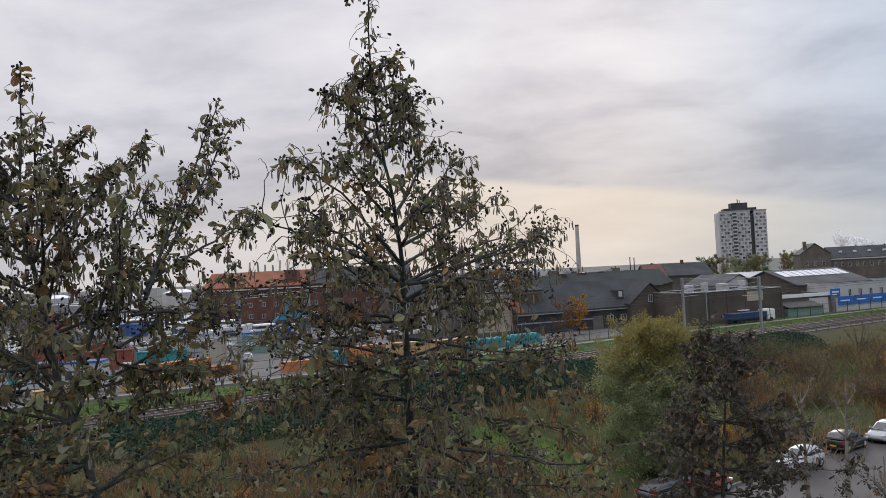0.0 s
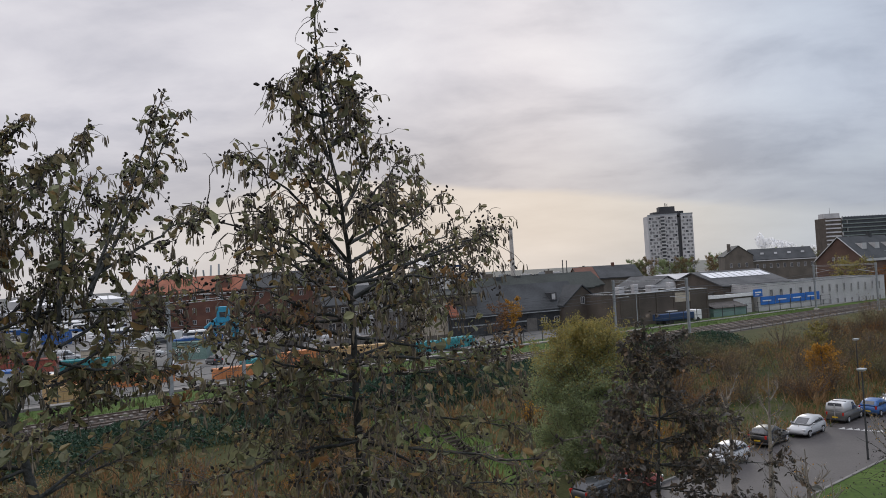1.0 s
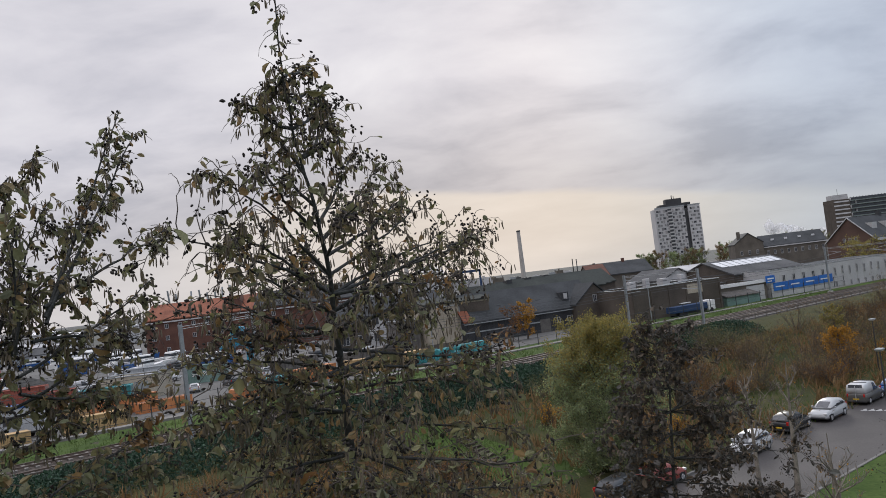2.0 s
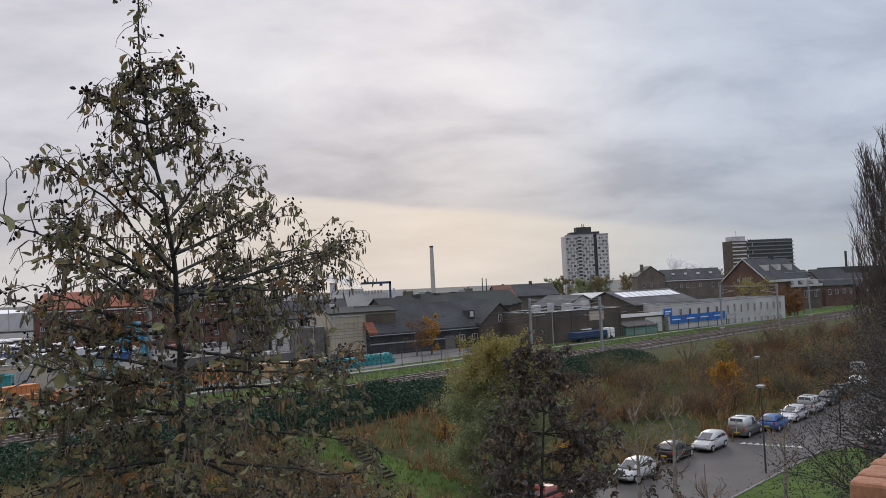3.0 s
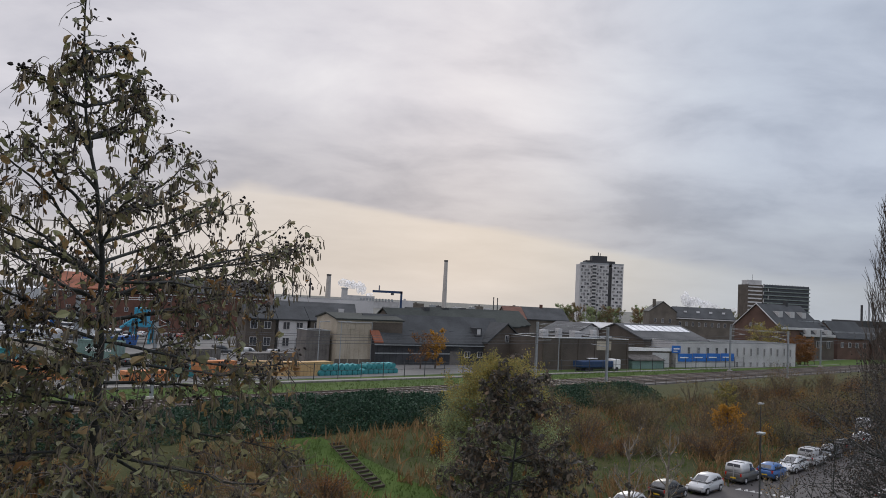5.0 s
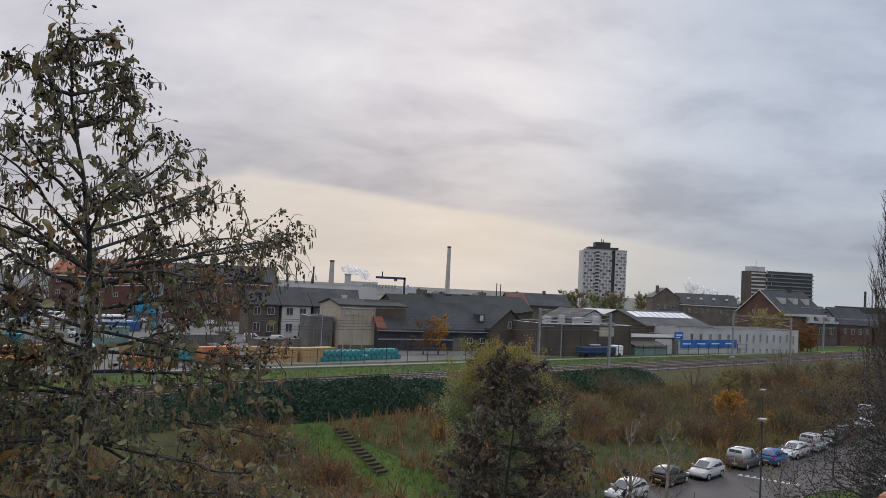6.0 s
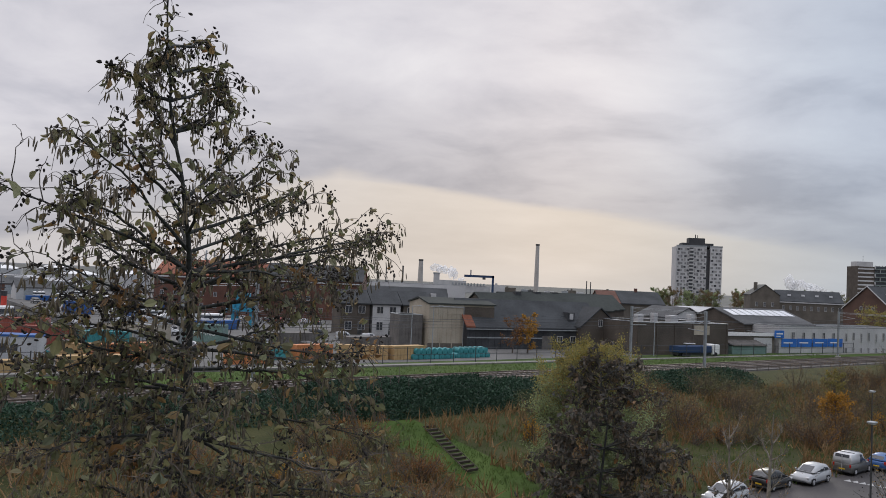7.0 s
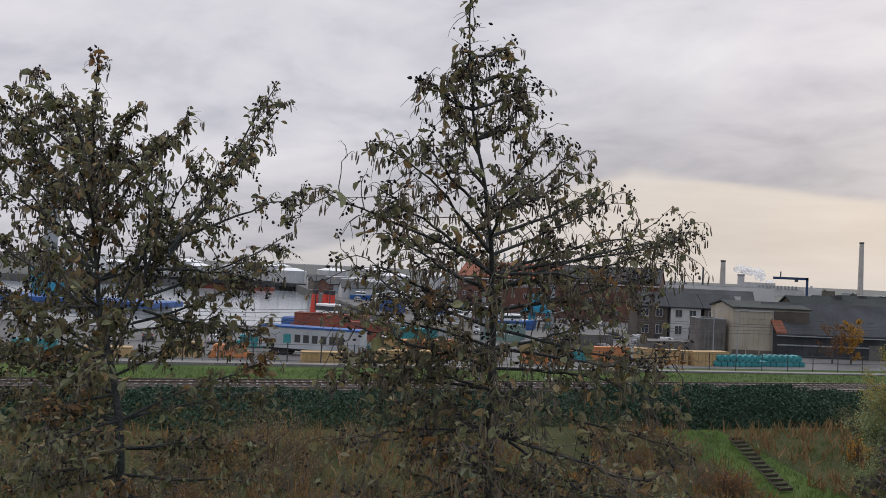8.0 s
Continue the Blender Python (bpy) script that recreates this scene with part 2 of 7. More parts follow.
M["roof_flat"] = material("flat_roof_felt", (0.0425, 0.0442, 0.0467), (0.0935, 0.0952, 0.0969), 0.2, 3, 0.9)
M["black_wall"] = material("tarred_black_wall", (0.018, 0.020, 0.023), (0.055, 0.058, 0.064), 0.4, 6, 0.8)
M["cream"] = material("stained_cream_render", (0.27, 0.235, 0.18), (0.42, 0.38, 0.31), 0.35, 6, 0.9)
M["white_wall"] = material("white_cladding", (0.323, 0.323, 0.3272), (0.476, 0.476, 0.476), 0.25, 5, 0.8)
M["pale_wall"] = material("pale_grey_facade", (0.3696, 0.3696, 0.374), (0.5104, 0.5104, 0.5104), 0.12, 3, 0.85)
M["white"] = plain("white_paint", (0.75, 0.75, 0.74), 0.6)
M["glass"] = material("dark_window_glass", (0.02, 0.024, 0.03), (0.05, 0.056, 0.065), 0.5, 4, 0.15, bump=0.0, spec=0.6)
M["balcony"] = material("grey_green_balcony_front", (0.10, 0.125, 0.12), (0.18, 0.215, 0.205), 0.3, 4, 0.7)
# far tower panes: distance haze put into the colour as two lighter greys
M["haze_glass"] = material("haze_greyed_window_glass", (0.10, 0.105, 0.11), (0.20, 0.20, 0.20), 0.5, 4, 0.3, bump=0.0)
M["pale_haze_glass"] = material("haze_paled_window_glass", (0.19, 0.19, 0.19), (0.31, 0.305, 0.295), 0.5, 4, 0.35, bump=0.0)
M["skylight"] = material("bright_rooflight", (0.484, 0.4928, 0.5104), (0.6864, 0.6952, 0.704), 0.6, 5, 0.4)
M["blue"] = material("blue_banner", (0.012, 0.09, 0.34), (0.025, 0.15, 0.48), 0.5, 6, 0.6)
M["crane_blue"] = material("blue_crane_paint", (0.015, 0.16, 0.26), (0.03, 0.26, 0.38), 0.5, 6, 0.5)
M["teal"] = material("teal_paint", (0.02, 0.15, 0.165), (0.05, 0.26, 0.275), 0.5, 6, 0.5)
M["orange"] = material("orange_paint", (0.34, 0.12, 0.04), (0.52, 0.21, 0.08), 0.5, 6, 0.6)
M["sand"] = material("ochre_timber_boxes", (0.30, 0.20, 0.09), (0.46, 0.31, 0.15), 0.6, 6, 0.8)
M["container"] = material("grey_green_container", (0.10, 0.17, 0.155), (0.17, 0.26, 0.235), 0.4, 6, 0.6)
M["grey_box"] = material("grey_container_paint", (0.26, 0.28, 0.30), (0.40, 0.42, 0.44), 0.4, 5, 0.6)
M["red"] = material("red_ship_paint", (0.38, 0.035, 0.022), (0.55, 0.06, 0.04), 0.4, 5, 0.5)
M["hull_red"] = material("oxide_red_hull", (0.17, 0.045, 0.032), (0.28, 0.08, 0.055), 0.3, 4, 0.7)
M["hull_black"] = material("black_hull", (0.02, 0.021, 0.024), (0.05, 0.052, 0.056), 0.2, 3, 0.6)
M["hull_blue"] = material("blue_hull", (0.015, 0.06, 0.20), (0.03, 0.11, 0.32), 0.3, 4, 0.5)
M["navy"] = material("navy_tarpaulin", (0.012, 0.03, 0.075), (0.022, 0.05, 0.12), 0.5, 6, 0.7)
M["concrete"] = material("chimney_concrete", (0.30, 0.285, 0.265), (0.42, 0.40, 0.375), 0.05, 0.6, 0.9)
M["steam"] = material("steam_plume", (0.86, 0.86, 0.87), (0.93, 0.93, 0.93), 0.05, 0.3, 1.0, bump=0, transl=0.9, spec=0.0)
M["dark_timber"] = material("dark_wet_timber", (0.03, 0.026, 0.021), (0.07, 0.058, 0.046), 0.8, 12, 0.95, spec=0.15)
M["timber"] = material("weathered_timber", (0.075, 0.07, 0.066), (0.15, 0.14, 0.13), 0.8, 12, 0.9)
M["coping"] = material("worn_red_coping_brick", (0.19, 0.085, 0.05), (0.36, 0.19, 0.115), 9, 120, 0.9, bump=0.4, rand=0.25)
M["mortar"] = material("lime_mortar", (0.20, 0.185, 0.16), (0.33, 0.31, 0.28), 9, 90, 0.95, bump=0.4)
M["coping_slab"] = material("red_clay_coping", (0.17, 0.075, 0.045), (0.34, 0.17, 0.10), 1.2, 14, 0.9, bump=0.4, rand=0.2)
M["tyre"] = plain("tyre_rubber", (0.02, 0.02, 0.021), 0.8)
M["rim"] = plain("wheel_rim", (0.42, 0.42, 0.43), 0.35, 0.6)
M["red_lamp"] = plain("red_tail_lamp", (0.42, 0.02, 0.015), 0.25)
M["lamp_glass"] = plain("clear_lamp_lens", (0.6, 0.6, 0.6), 0.15)
M["plate"] = plain("yellow_plate", (0.6, 0.40, 0.03), 0.5)
M["alder_leaf"] = leafy("alder_leaves", [(0.128, 0.14, 0.084), (0.218, 0.22, 0.106), (0.154, 0.159, 0.095), (0.256, 0.201, 0.101), (0.237, 0.244, 0.123), (0.179, 0.183, 0.112), (0.32, 0.207, 0.09), (0.141, 0.146, 0.095), (0.269, 0.25, 0.112)], 0.35)
M["withered_leaf"] = leafy("rusty_withered_alder_leaves", [(0.23, 0.12, 0.05), (0.30, 0.17, 0.065), (0.18, 0.11, 0.06), (0.26, 0.18, 0.07)], 0.3)
M["catkin"] = leafy("catkins", [(0.084, 0.071, 0.055), (0.138, 0.113, 0.077), (0.18, 0.144, 0.088)], 0.0, 0.8)
M["cone"] = leafy("alder_cones", [(0.012, 0.010, 0.009), (0.028, 0.022, 0.018)], 0.0, 0.9)
M["brown_leaf"] = leafy("withered_brown_leaves", [(0.046, 0.045, 0.042), (0.08, 0.07, 0.058), (0.058, 0.06, 0.05), (0.13, 0.088, 0.052), (0.066, 0.064, 0.056)], 0.2)
M["dark_leaf"] = leafy("dark_withered_leaves", [(0.025, 0.023, 0.024), (0.049, 0.039, 0.034), (0.034, 0.034, 0.03), (0.075, 0.05, 0.034)], 0.2)
M["ivy"] = leafy("dark_evergreen_hedge", [(0.008, 0.026, 0.014), (0.016, 0.049, 0.026), (0.029, 0.072, 0.036), (0.013, 0.036, 0.021)], 0.15)
M["willow"] = leafy("yellowing_willow_leaves", [(0.18, 0.175, 0.06), (0.27, 0.23, 0.065), (0.21, 0.20, 0.075), (0.38, 0.275, 0.065), (0.165, 0.18, 0.08)], 0.5)
M["willow_low"] = leafy("grey_green_willow_leaves", [(0.179, 0.232, 0.127), (0.276, 0.326, 0.153), (0.212, 0.267, 0.147), (0.358, 0.383, 0.153)], 0.45)
M["scrub"] = leafy("brown_scrub", [(0.125, 0.09, 0.05), (0.185, 0.122, 0.06), (0.15, 0.115, 0.055), (0.24, 0.145, 0.055), (0.12, 0.105, 0.052)], 0.25)
M["scrub_green"] = leafy("olive_scrub", [(0.09, 0.098, 0.04), (0.14, 0.14, 0.052), (0.11, 0.108, 0.045), (0.18, 0.15, 0.05)], 0.25)
M["gold"] = leafy("golden_leaves", [(0.364, 0.182, 0.022), (0.494, 0.26, 0.03), (0.286, 0.156, 0.024), (0.416, 0.202, 0.026)], 0.4)
M["rust"] = leafy("rusty_leaves", [(0.151, 0.062, 0.018), (0.238, 0.103, 0.023), (0.119, 0.057, 0.02), (0.184, 0.078, 0.02)], 0.35)
M["straw"] = leafy("dry_grass", [(0.188, 0.12, 0.055), (0.275, 0.18, 0.081), (0.237, 0.132, 0.057), (0.131, 0.102, 0.046), (0.294, 0.168, 0.069)], 0.25)
M["lawn_blade"] = leafy("green_grass_blades", [(0.05, 0.09, 0.018), (0.078, 0.13, 0.026), (0.10, 0.142, 0.034), (0.064, 0.10, 0.024)], 0.3)

# steam is thin: half of what lies behind shows through
sn, sl = M["steam"].node_tree.nodes, M["steam"].node_tree.links
thin, clear = sn.new("ShaderNodeMixShader"), sn.new("ShaderNodeBsdfTransparent")
thin.inputs[0].default_value = 0.55
sl.new(sn["Material Output"].inputs["Surface"].links[0].from_socket, thin.inputs[1])
sl.new(clear.outputs[0], thin.inputs[2])
sl.new(thin.outputs[0], sn["Material Output"].inputs["Surface"])

# ---- building tools ----
ANG = radians(37.6)                       # the railway's bearing from +X
DX, DY = math.cos(ANG), math.sin(ANG)
RNG = np.random.default_rng(7)


def at(s, u):
    """Plan place from metres along the railway and across it (away from the camera's side)."""
    return (s * DX - u * DY, 80.5 + s * DY + u * DX)


def mesh_of(name, verts, faces, mats=(), slots=None, smooth=False):
    me = bpy.data.meshes.new(name)
    me.from_pydata([tuple(map(float, v)) for v in verts], [], [tuple(map(int, q)) for q in faces])
    for m in mats:
        me.materials.append(m)
    if slots is not None:
        me.polygons.foreach_set("material_index", slots)
    if smooth:
        me.polygons.foreach_set("use_smooth", [True] * len(me.polygons))
    me.update()
    return me


def part(name, bm, m, parent=None, label=""):
    """Links a bmesh or a mesh as one object under its thing."""
    if isinstance(bm, bpy.types.Mesh):
        me = bm
    else:
        me = bpy.data.meshes.new(name)
        bm.normal_update()
        bm.to_mesh(me)
        bm.free()
    if m and not me.materials:
        me.materials.append(m)
    ob = new(name, me)
    ob.parent = parent
    return tagged(ob, label)


def thing(name, label, category, m=None, group="", kind=""):
    ob = new(name)
    ob.empty_display_size = 0.3
    ob.matrix_basis = m or Matrix()
    return tagged(ob, label, category, group, kind)


def box(bm, x0, x1, y0, y1, z0, z1, bevel=0.0):
    r = bmesh.ops.create_cube(bm, size=1.0)
    bmesh.ops.scale(bm, vec=(x1 - x0, y1 - y0, z1 - z0), verts=r["verts"])
    bmesh.ops.translate(bm, vec=((x0 + x1) / 2, (y0 + y1) / 2, (z0 + z1) / 2), verts=r["verts"])
    if bevel:
        ed = list({e for v in r["verts"] for e in v.link_edges})
        bmesh.ops.bevel(bm, geom=ed, offset=bevel, segments=2, affect="EDGES", profile=0.5)
    return bm


def boxes(*rows, bevel=0.0):
    bm = bmesh.new()
    for r in rows:
        box(bm, *r, bevel=bevel)
    return bm


def prism(profile, x0, x1, axis="x"):
    """A closed profile of (across, up) pairs drawn out along an axis."""
    bm = bmesh.new()
    place = {"x": lambda a, b, c: (c, a, b), "y": lambda a, b, c: (a, c, b), "z": lambda a, b, c: (a, b, c)}[axis]
    v0 = [bm.verts.new(place(a, b, x0)) for a, b in profile]
    v1 = [bm.verts.new(place(a, b, x1)) for a, b in profile]
    n = len(profile)
    bm.faces.new(v0); bm.faces.new(v1[::-1])
    for i in range(n):
        bm.faces.new((v0[i], v1[i], v1[(i + 1) % n], v0[(i + 1) % n]))
    bmesh.ops.recalc_face_normals(bm, faces=bm.faces)
    return bm


def rod(bm, a, b, r0, r1=None, sides=8):
    a, b = Vector(a), Vector(b)
    m = (b - a).to_track_quat("Z", "Y").to_matrix().to_4x4()
    m.translation = (a + b) / 2
    bmesh.ops.create_cone(bm, cap_ends=True, segments=sides, radius1=r0, radius2=r0 if r1 is None else r1, depth=(b - a).length, matrix=m)
    return bm


def tubes(paths, sides=5):
    """Vertices and faces of tapered tubes along (points, radii) paths."""
    V, F = [], []
    cs = [(math.cos(2 * math.pi * k / sides), math.sin(2 * math.pi * k / sides)) for k in range(sides)]
    for pts, rad in paths:
        base = len(V)
        n = len(pts)
        for i in range(n):
            d = pts[min(i + 1, n - 1)] - pts[max(i - 1, 0)]
            d = d / (np.linalg.norm(d) + 1e-9)
            side = np.cross(d, (0.31, 0.87, 0.11)); side /= np.linalg.norm(side) + 1e-9
            up = np.cross(d, side)
            for c, s in cs:
                V.append(pts[i] + (side * c + up * s) * rad[i])
        for i in range(n - 1):
            for k in range(sides):
                k2 = (k + 1) % sides
                F.append((base + i * sides + k, base + i * sides + k2, base + (i + 1) * sides + k2, base + (i + 1) * sides + k))
    return V, F


LEAF = np.array([(0, 0, 0), (0.24, 0.26, 0.07), (0.33, 0.55, 0.11), (0.19, 0.86, 0.06), (0, 1.0, -0.06), (-0.19, 0.86, 0.06), (-0.33, 0.55, 0.11), (-0.24, 0.26, 0.07), (0, 0.55, 0.0)])
LEAF_F = [(0, 1, 2, 8), (8, 2, 3, 4), (8, 4, 5, 6), (0, 8, 6, 7)]
SMALL = np.array([(0, 0, 0), (0.36, 0.5, 0.10), (0, 1, 0), (-0.36, 0.5, 0.10)])
SMALL_F = [(0, 1, 2, 3)]
BLADE = np.array([(-0.05, 0, 0), (0.05, 0, 0), (0.03, 0.6, 0.08), (0, 1, 0.2), (-0.03, 0.6, 0.08)])
BLADE_F = [(0, 1, 2, 3, 4)]


def spindle(sides, rows):
    """A small closed body of revolution along +y: rows of (along, radius)."""
    V, F = [], []
    for y, r in rows:
        for k in range(sides):
            a = 2 * math.pi * k / sides
            V.append((r * math.cos(a), y, r * math.sin(a)))
    for i in range(len(rows) - 1):
        for k in range(sides):
            F.append((i * sides + k, i * sides + (k + 1) % sides, (i + 1) * sides + (k + 1) % sides, (i + 1) * sides + k))
    return np.array(V), F


CONE, CONE_F = spindle(5, [(0, 0.10), (0.3, 0.30), (0.7, 0.26), (1.0, 0.06)])


def scatter(shape, faces, places, along, size, roll=None):
    """Copies of a small shape at places, its y axis along the given ways, joined: vertices and faces."""
    P, A = np.asarray(places, float), np.asarray(along, float)
    n, k = len(P), len(shape)
    if n == 0:
        return np.zeros((0, 3)), []
    A = A / (np.linalg.norm(A, axis=1, keepdims=True) + 1e-9)
    ref = RNG.normal(size=(n, 3))
    X = np.cross(A, ref); X /= np.linalg.norm(X, axis=1, keepdims=True) + 1e-9
    Z = np.cross(X, A)
    S = np.broadcast_to(np.asarray(size, float).reshape(-1, 1, 1), (n, 1, 1)) if np.ndim(size) else size
    V = (shape[None, :, 0:1] * X[:, None] + shape[None, :, 1:2] * A[:, None] + shape[None, :, 2:3] * Z[:, None]) * S + P[:, None]
    base = (np.arange(n) * k)[:, None]
    F = []
    for f in faces:
        F.extend((base + np.array(f)[None]).tolist())
    return V.reshape(-1, 3), F


def joined(*vf):
    V, F, off = [], [], 0
    for v, f in vf:
        V.extend(np.asarray(v).tolist())
        F.extend([tuple(i + off for i in q) for q in f])
        off += len(v)
    return V, F

# ---- ground, railway bed, basin, road ----
U_PROFILE = [(-2500, 0.0), (-400, 0.0), (-120, 0.0), (-70, 0.0), (-50, 0.0), (-44, 0.0), (-34, 0.0), (-27, 0.15), (-21, 0.75), (-16.5, 1.35), (-12, 1.7), (-8.5, 2.1), (-6.5, 2.25),
             (3.6, 2.25), (5.8, 1.98), (12, 1.75), (20, 1.5), (30, 1.3), (71, 1.2), (90, 1.2), (140, 1.2), (330, 1.2), (700, 0.5), (1500, 0.0), (3000, 0.0), (4300, 0.0)]
BASIN_S, BASIN_U = (-520, -16), (71, 330)


def ground_z(u):
    return float(np.interp(u, [p[0] for p in U_PROFILE], [p[1] for p in U_PROFILE]))


def build_ground():
    ss = [-3800, -1500, -520, -300, -180, -120, -90] + list(range(-75, 130, 5)) + [140, 180, 260, 400, 800, 1600, 3800]
    if BASIN_S[1] not in ss:
        ss = sorted(ss + [BASIN_S[1]])
    us = [p[0] for p in U_PROFILE]
    us = sorted(set(us + [-31, -24, -18.7, -14, -10, -5.3]))
    V, F, slot, idx = [], [], [], {}
    for i, s in enumerate(ss):
        for j, u in enumerate(us):
            x, y = at(s, u)
            z = ground_z(u)
            if -32 < u < -12 and -75 < s < 130:
                z += 0.18 * noise.noise((x * 0.21, y * 0.21, 0))
            idx[i, j] = len(V)
            V.append((x, y, z))
    for i in range(len(ss) - 1):
        for j in range(len(us) - 1):
            s, u = (ss[i] + ss[i + 1]) / 2, (us[j] + us[j + 1]) / 2
            if BASIN_S[0] < s < BASIN_S[1] and BASIN_U[0] < u < BASIN_U[1]:
                continue
            F.append((idx[i, j], idx[i + 1, j], idx[i + 1, j + 1], idx[i, j + 1]))
            slot.append(2 if (-21 < s < -14 and -30 < u < -15) else 0 if u < -5.3 else 1 if u < 3.6 else 2 if u < 20 else 3 if u < 330 else 4)
    me = mesh_of("ground", V, F, [M["field"], M["ballast"], M["grass"], M["yard"], M["farland"]], slot)
    return tagged(new("ground", me), "uneven autumn ground with grass, ballast and concrete yards", "ground", kind="structure")


build_ground()

# water in the dock basin, and the quay wall round it
x0, y0 = at(-520, 330)
wv = [(*at(s, u), -2.0) for s, u in ((-522, 69), (-14, 69), (-14, 332), (-522, 332))]
tagged(new("water", mesh_of("water", wv, [(0, 1, 2, 3)], [M["water"]])), "calm pale grey harbour water", "water", kind="structure")
qb = bmesh.new()
box(qb, -522, -16, 70.4, 71.0, -4, 1.28); box(qb, -16, -15.4, 70.4, 331, -4, 1.28); box(qb, -522, -15.4, 330, 330.8, -4, 1.28)
quay = tagged(part("quay_wall", qb, M["yard"]), "concrete quay wall round the dock", "quay", kind="structure")
quay.matrix_basis = pose(*at(0, 0), 0, 0, 0, 37.6)


def strip(name, rows, z, m, label, category, thick=0.02):
    """A paved strip from rows of (s, u_near, u_far)."""
    bm = bmesh.new()
    top = [[bm.verts.new((*at(s, a), z)), bm.verts.new((*at(s, b), z))] for s, a, b in rows]
    bot = [[bm.verts.new((*at(s, a), z - thick)), bm.verts.new((*at(s, b), z - thick))] for s, a, b in rows]
    for i in range(len(rows) - 1):
        bm.faces.new((top[i][0], top[i + 1][0], top[i + 1][1], top[i][1]))
        bm.faces.new((bot[i][0], top[i][0], top[i][1], bot[i][1]) if i == 0 else (bot[i][0], bot[i + 1][0], top[i + 1][0], top[i][0]))
        bm.faces.new((top[i][1], top[i + 1][1], bot[i + 1][1], bot[i][1]))
    bmesh.ops.recalc_face_normals(bm, faces=bm.faces)
    return tagged(part(name, bm, m), label, category, kind="structure")


def road_u(s):
    return -39.4 + 0.064 * s


strip("road", [(s, road_u(s) - 2.9 - 0.02 * max(s, -30), road_u(s) + 4.2) for s in range(-70, 130, 8)], 0.03, M["asphalt"], "grey worn asphalt street", "road")
strip("kerb_far", [(s, road_u(s) + 4.2, road_u(s) + 4.36) for s in range(-70, 130, 8)], 0.14, M["kerb"], "pale concrete kerb along the street", "kerb", 0.2)
strip("kerb_near", [(s, road_u(s) - 3.06 - 0.02 * max(s, -30), road_u(s) - 2.9 - 0.02 * max(s, -30)) for s in (-70, -50, -40, -30, -20, -10, -4, 2, 4.5)], 0.14, M["kerb"], "pale concrete kerb along the lawn", "kerb", 0.2)
strip("lawn", [(s, -62 + 0.064 * s, road_u(s) - 3.06 - 0.02 * max(s, -30)) for s in (-70, -50, -40, -30, -20, -10, -4, 2, 4.5)] + [(6.5, -62, -43.6), (8.5, -62, -45.4), (9.5, -62, -49)], 0.10, M["grass"], "short green lawn beside the street", "lawn", 0.15)
strip("parking_area", [(s, -75, road_u(s) - 3.0) for s in (4.5, 10, 20, 30, 40, 50, 60)], 0.028, M["asphalt"], "grey asphalt car park beside the street", "car park")
strip("footpath", [(s, 14.9 - 0.048 * s, 16.2 - 0.048 * s) for s in range(-90, 170, 10)], 1.86, M["paving"], "pale paved footpath along the railway fence", "path", 0.4)

# give-way teeth across the side road's mouth
for k in range(9):
    x, y = 25.7 + (28.5 - 25.7) * k / 8, 53.6 + (51.3 - 53.6) * k / 8
    tooth = tagged(part("give_way_tooth", prism([(-0.22, 0), (0.22, 0), (0.0, 0.7)], 0.0, 0.006), M["marking"]), "white painted give-way tooth on asphalt", "road marking", "give-way line", "structure")
    tooth.matrix_basis = Matrix.Translation((x, y, 0.034)) @ pose(0, 0, 0, 0, 0, -39.4) @ Matrix(((0, 1, 0, 0), (0, 0, 1, 0), (1, 0, 0, 0), (0, 0, 0, 1)))

# ---- railway ----
SL_ME = box(bmesh.new(), -1.3, 1.3, -0.13, 0.13, 0, 0.16)
SL = bpy.data.meshes.new("sleeper"); SL_ME.to_mesh(SL); SL_ME.free(); SL.materials.append(M["sleeper"])
for name, uc in (("railway_track", -2.6), ("railway_track", 1.5)):
    tr = thing(name, "rusty steel rails on concrete sleepers in brown ballast", "railway track", pose(*at(0, uc), 2.2, 0, 0, 37.6), "railway tracks")
    prof = [(-0.07, 0), (0.07, 0), (0.07, 0.03), (0.02, 0.05), (0.02, 0.12), (0.04, 0.13), (0.04, 0.17), (-0.04, 0.17), (-0.04, 0.13), (-0.02, 0.12), (-0.02, 0.05), (-0.07, 0.03)]
    for v in (-0.72, 0.72):
        part("rail", prism([(a + v, b + 0.14) for a, b in prof], -160, 330), M["rail"], tr)
    for k in range(150):
        o = new("sleeper", SL)
        o.parent = tr
        o.matrix_basis = pose(-52 + k * 0.72, 0, 0.02 + 0.01 * (k % 3), 0, 0, 90)
    rest = bmesh.new()
    for k in list(range(1, 90)):
        box(rest, 56 + k * 0.72 - 0.13, 56 + k * 0.72 + 0.13, -1.3, 1.3, 0.0, 0.17)
    for k in range(60):
        box(rest, -53 - k * 0.72 - 0.13, -53 - k * 0.72 + 0.13, -1.3, 1.3, 0.0, 0.17)
    tagged(part("sleeper_row", rest, M["sleeper"], tr), kind="stuff")


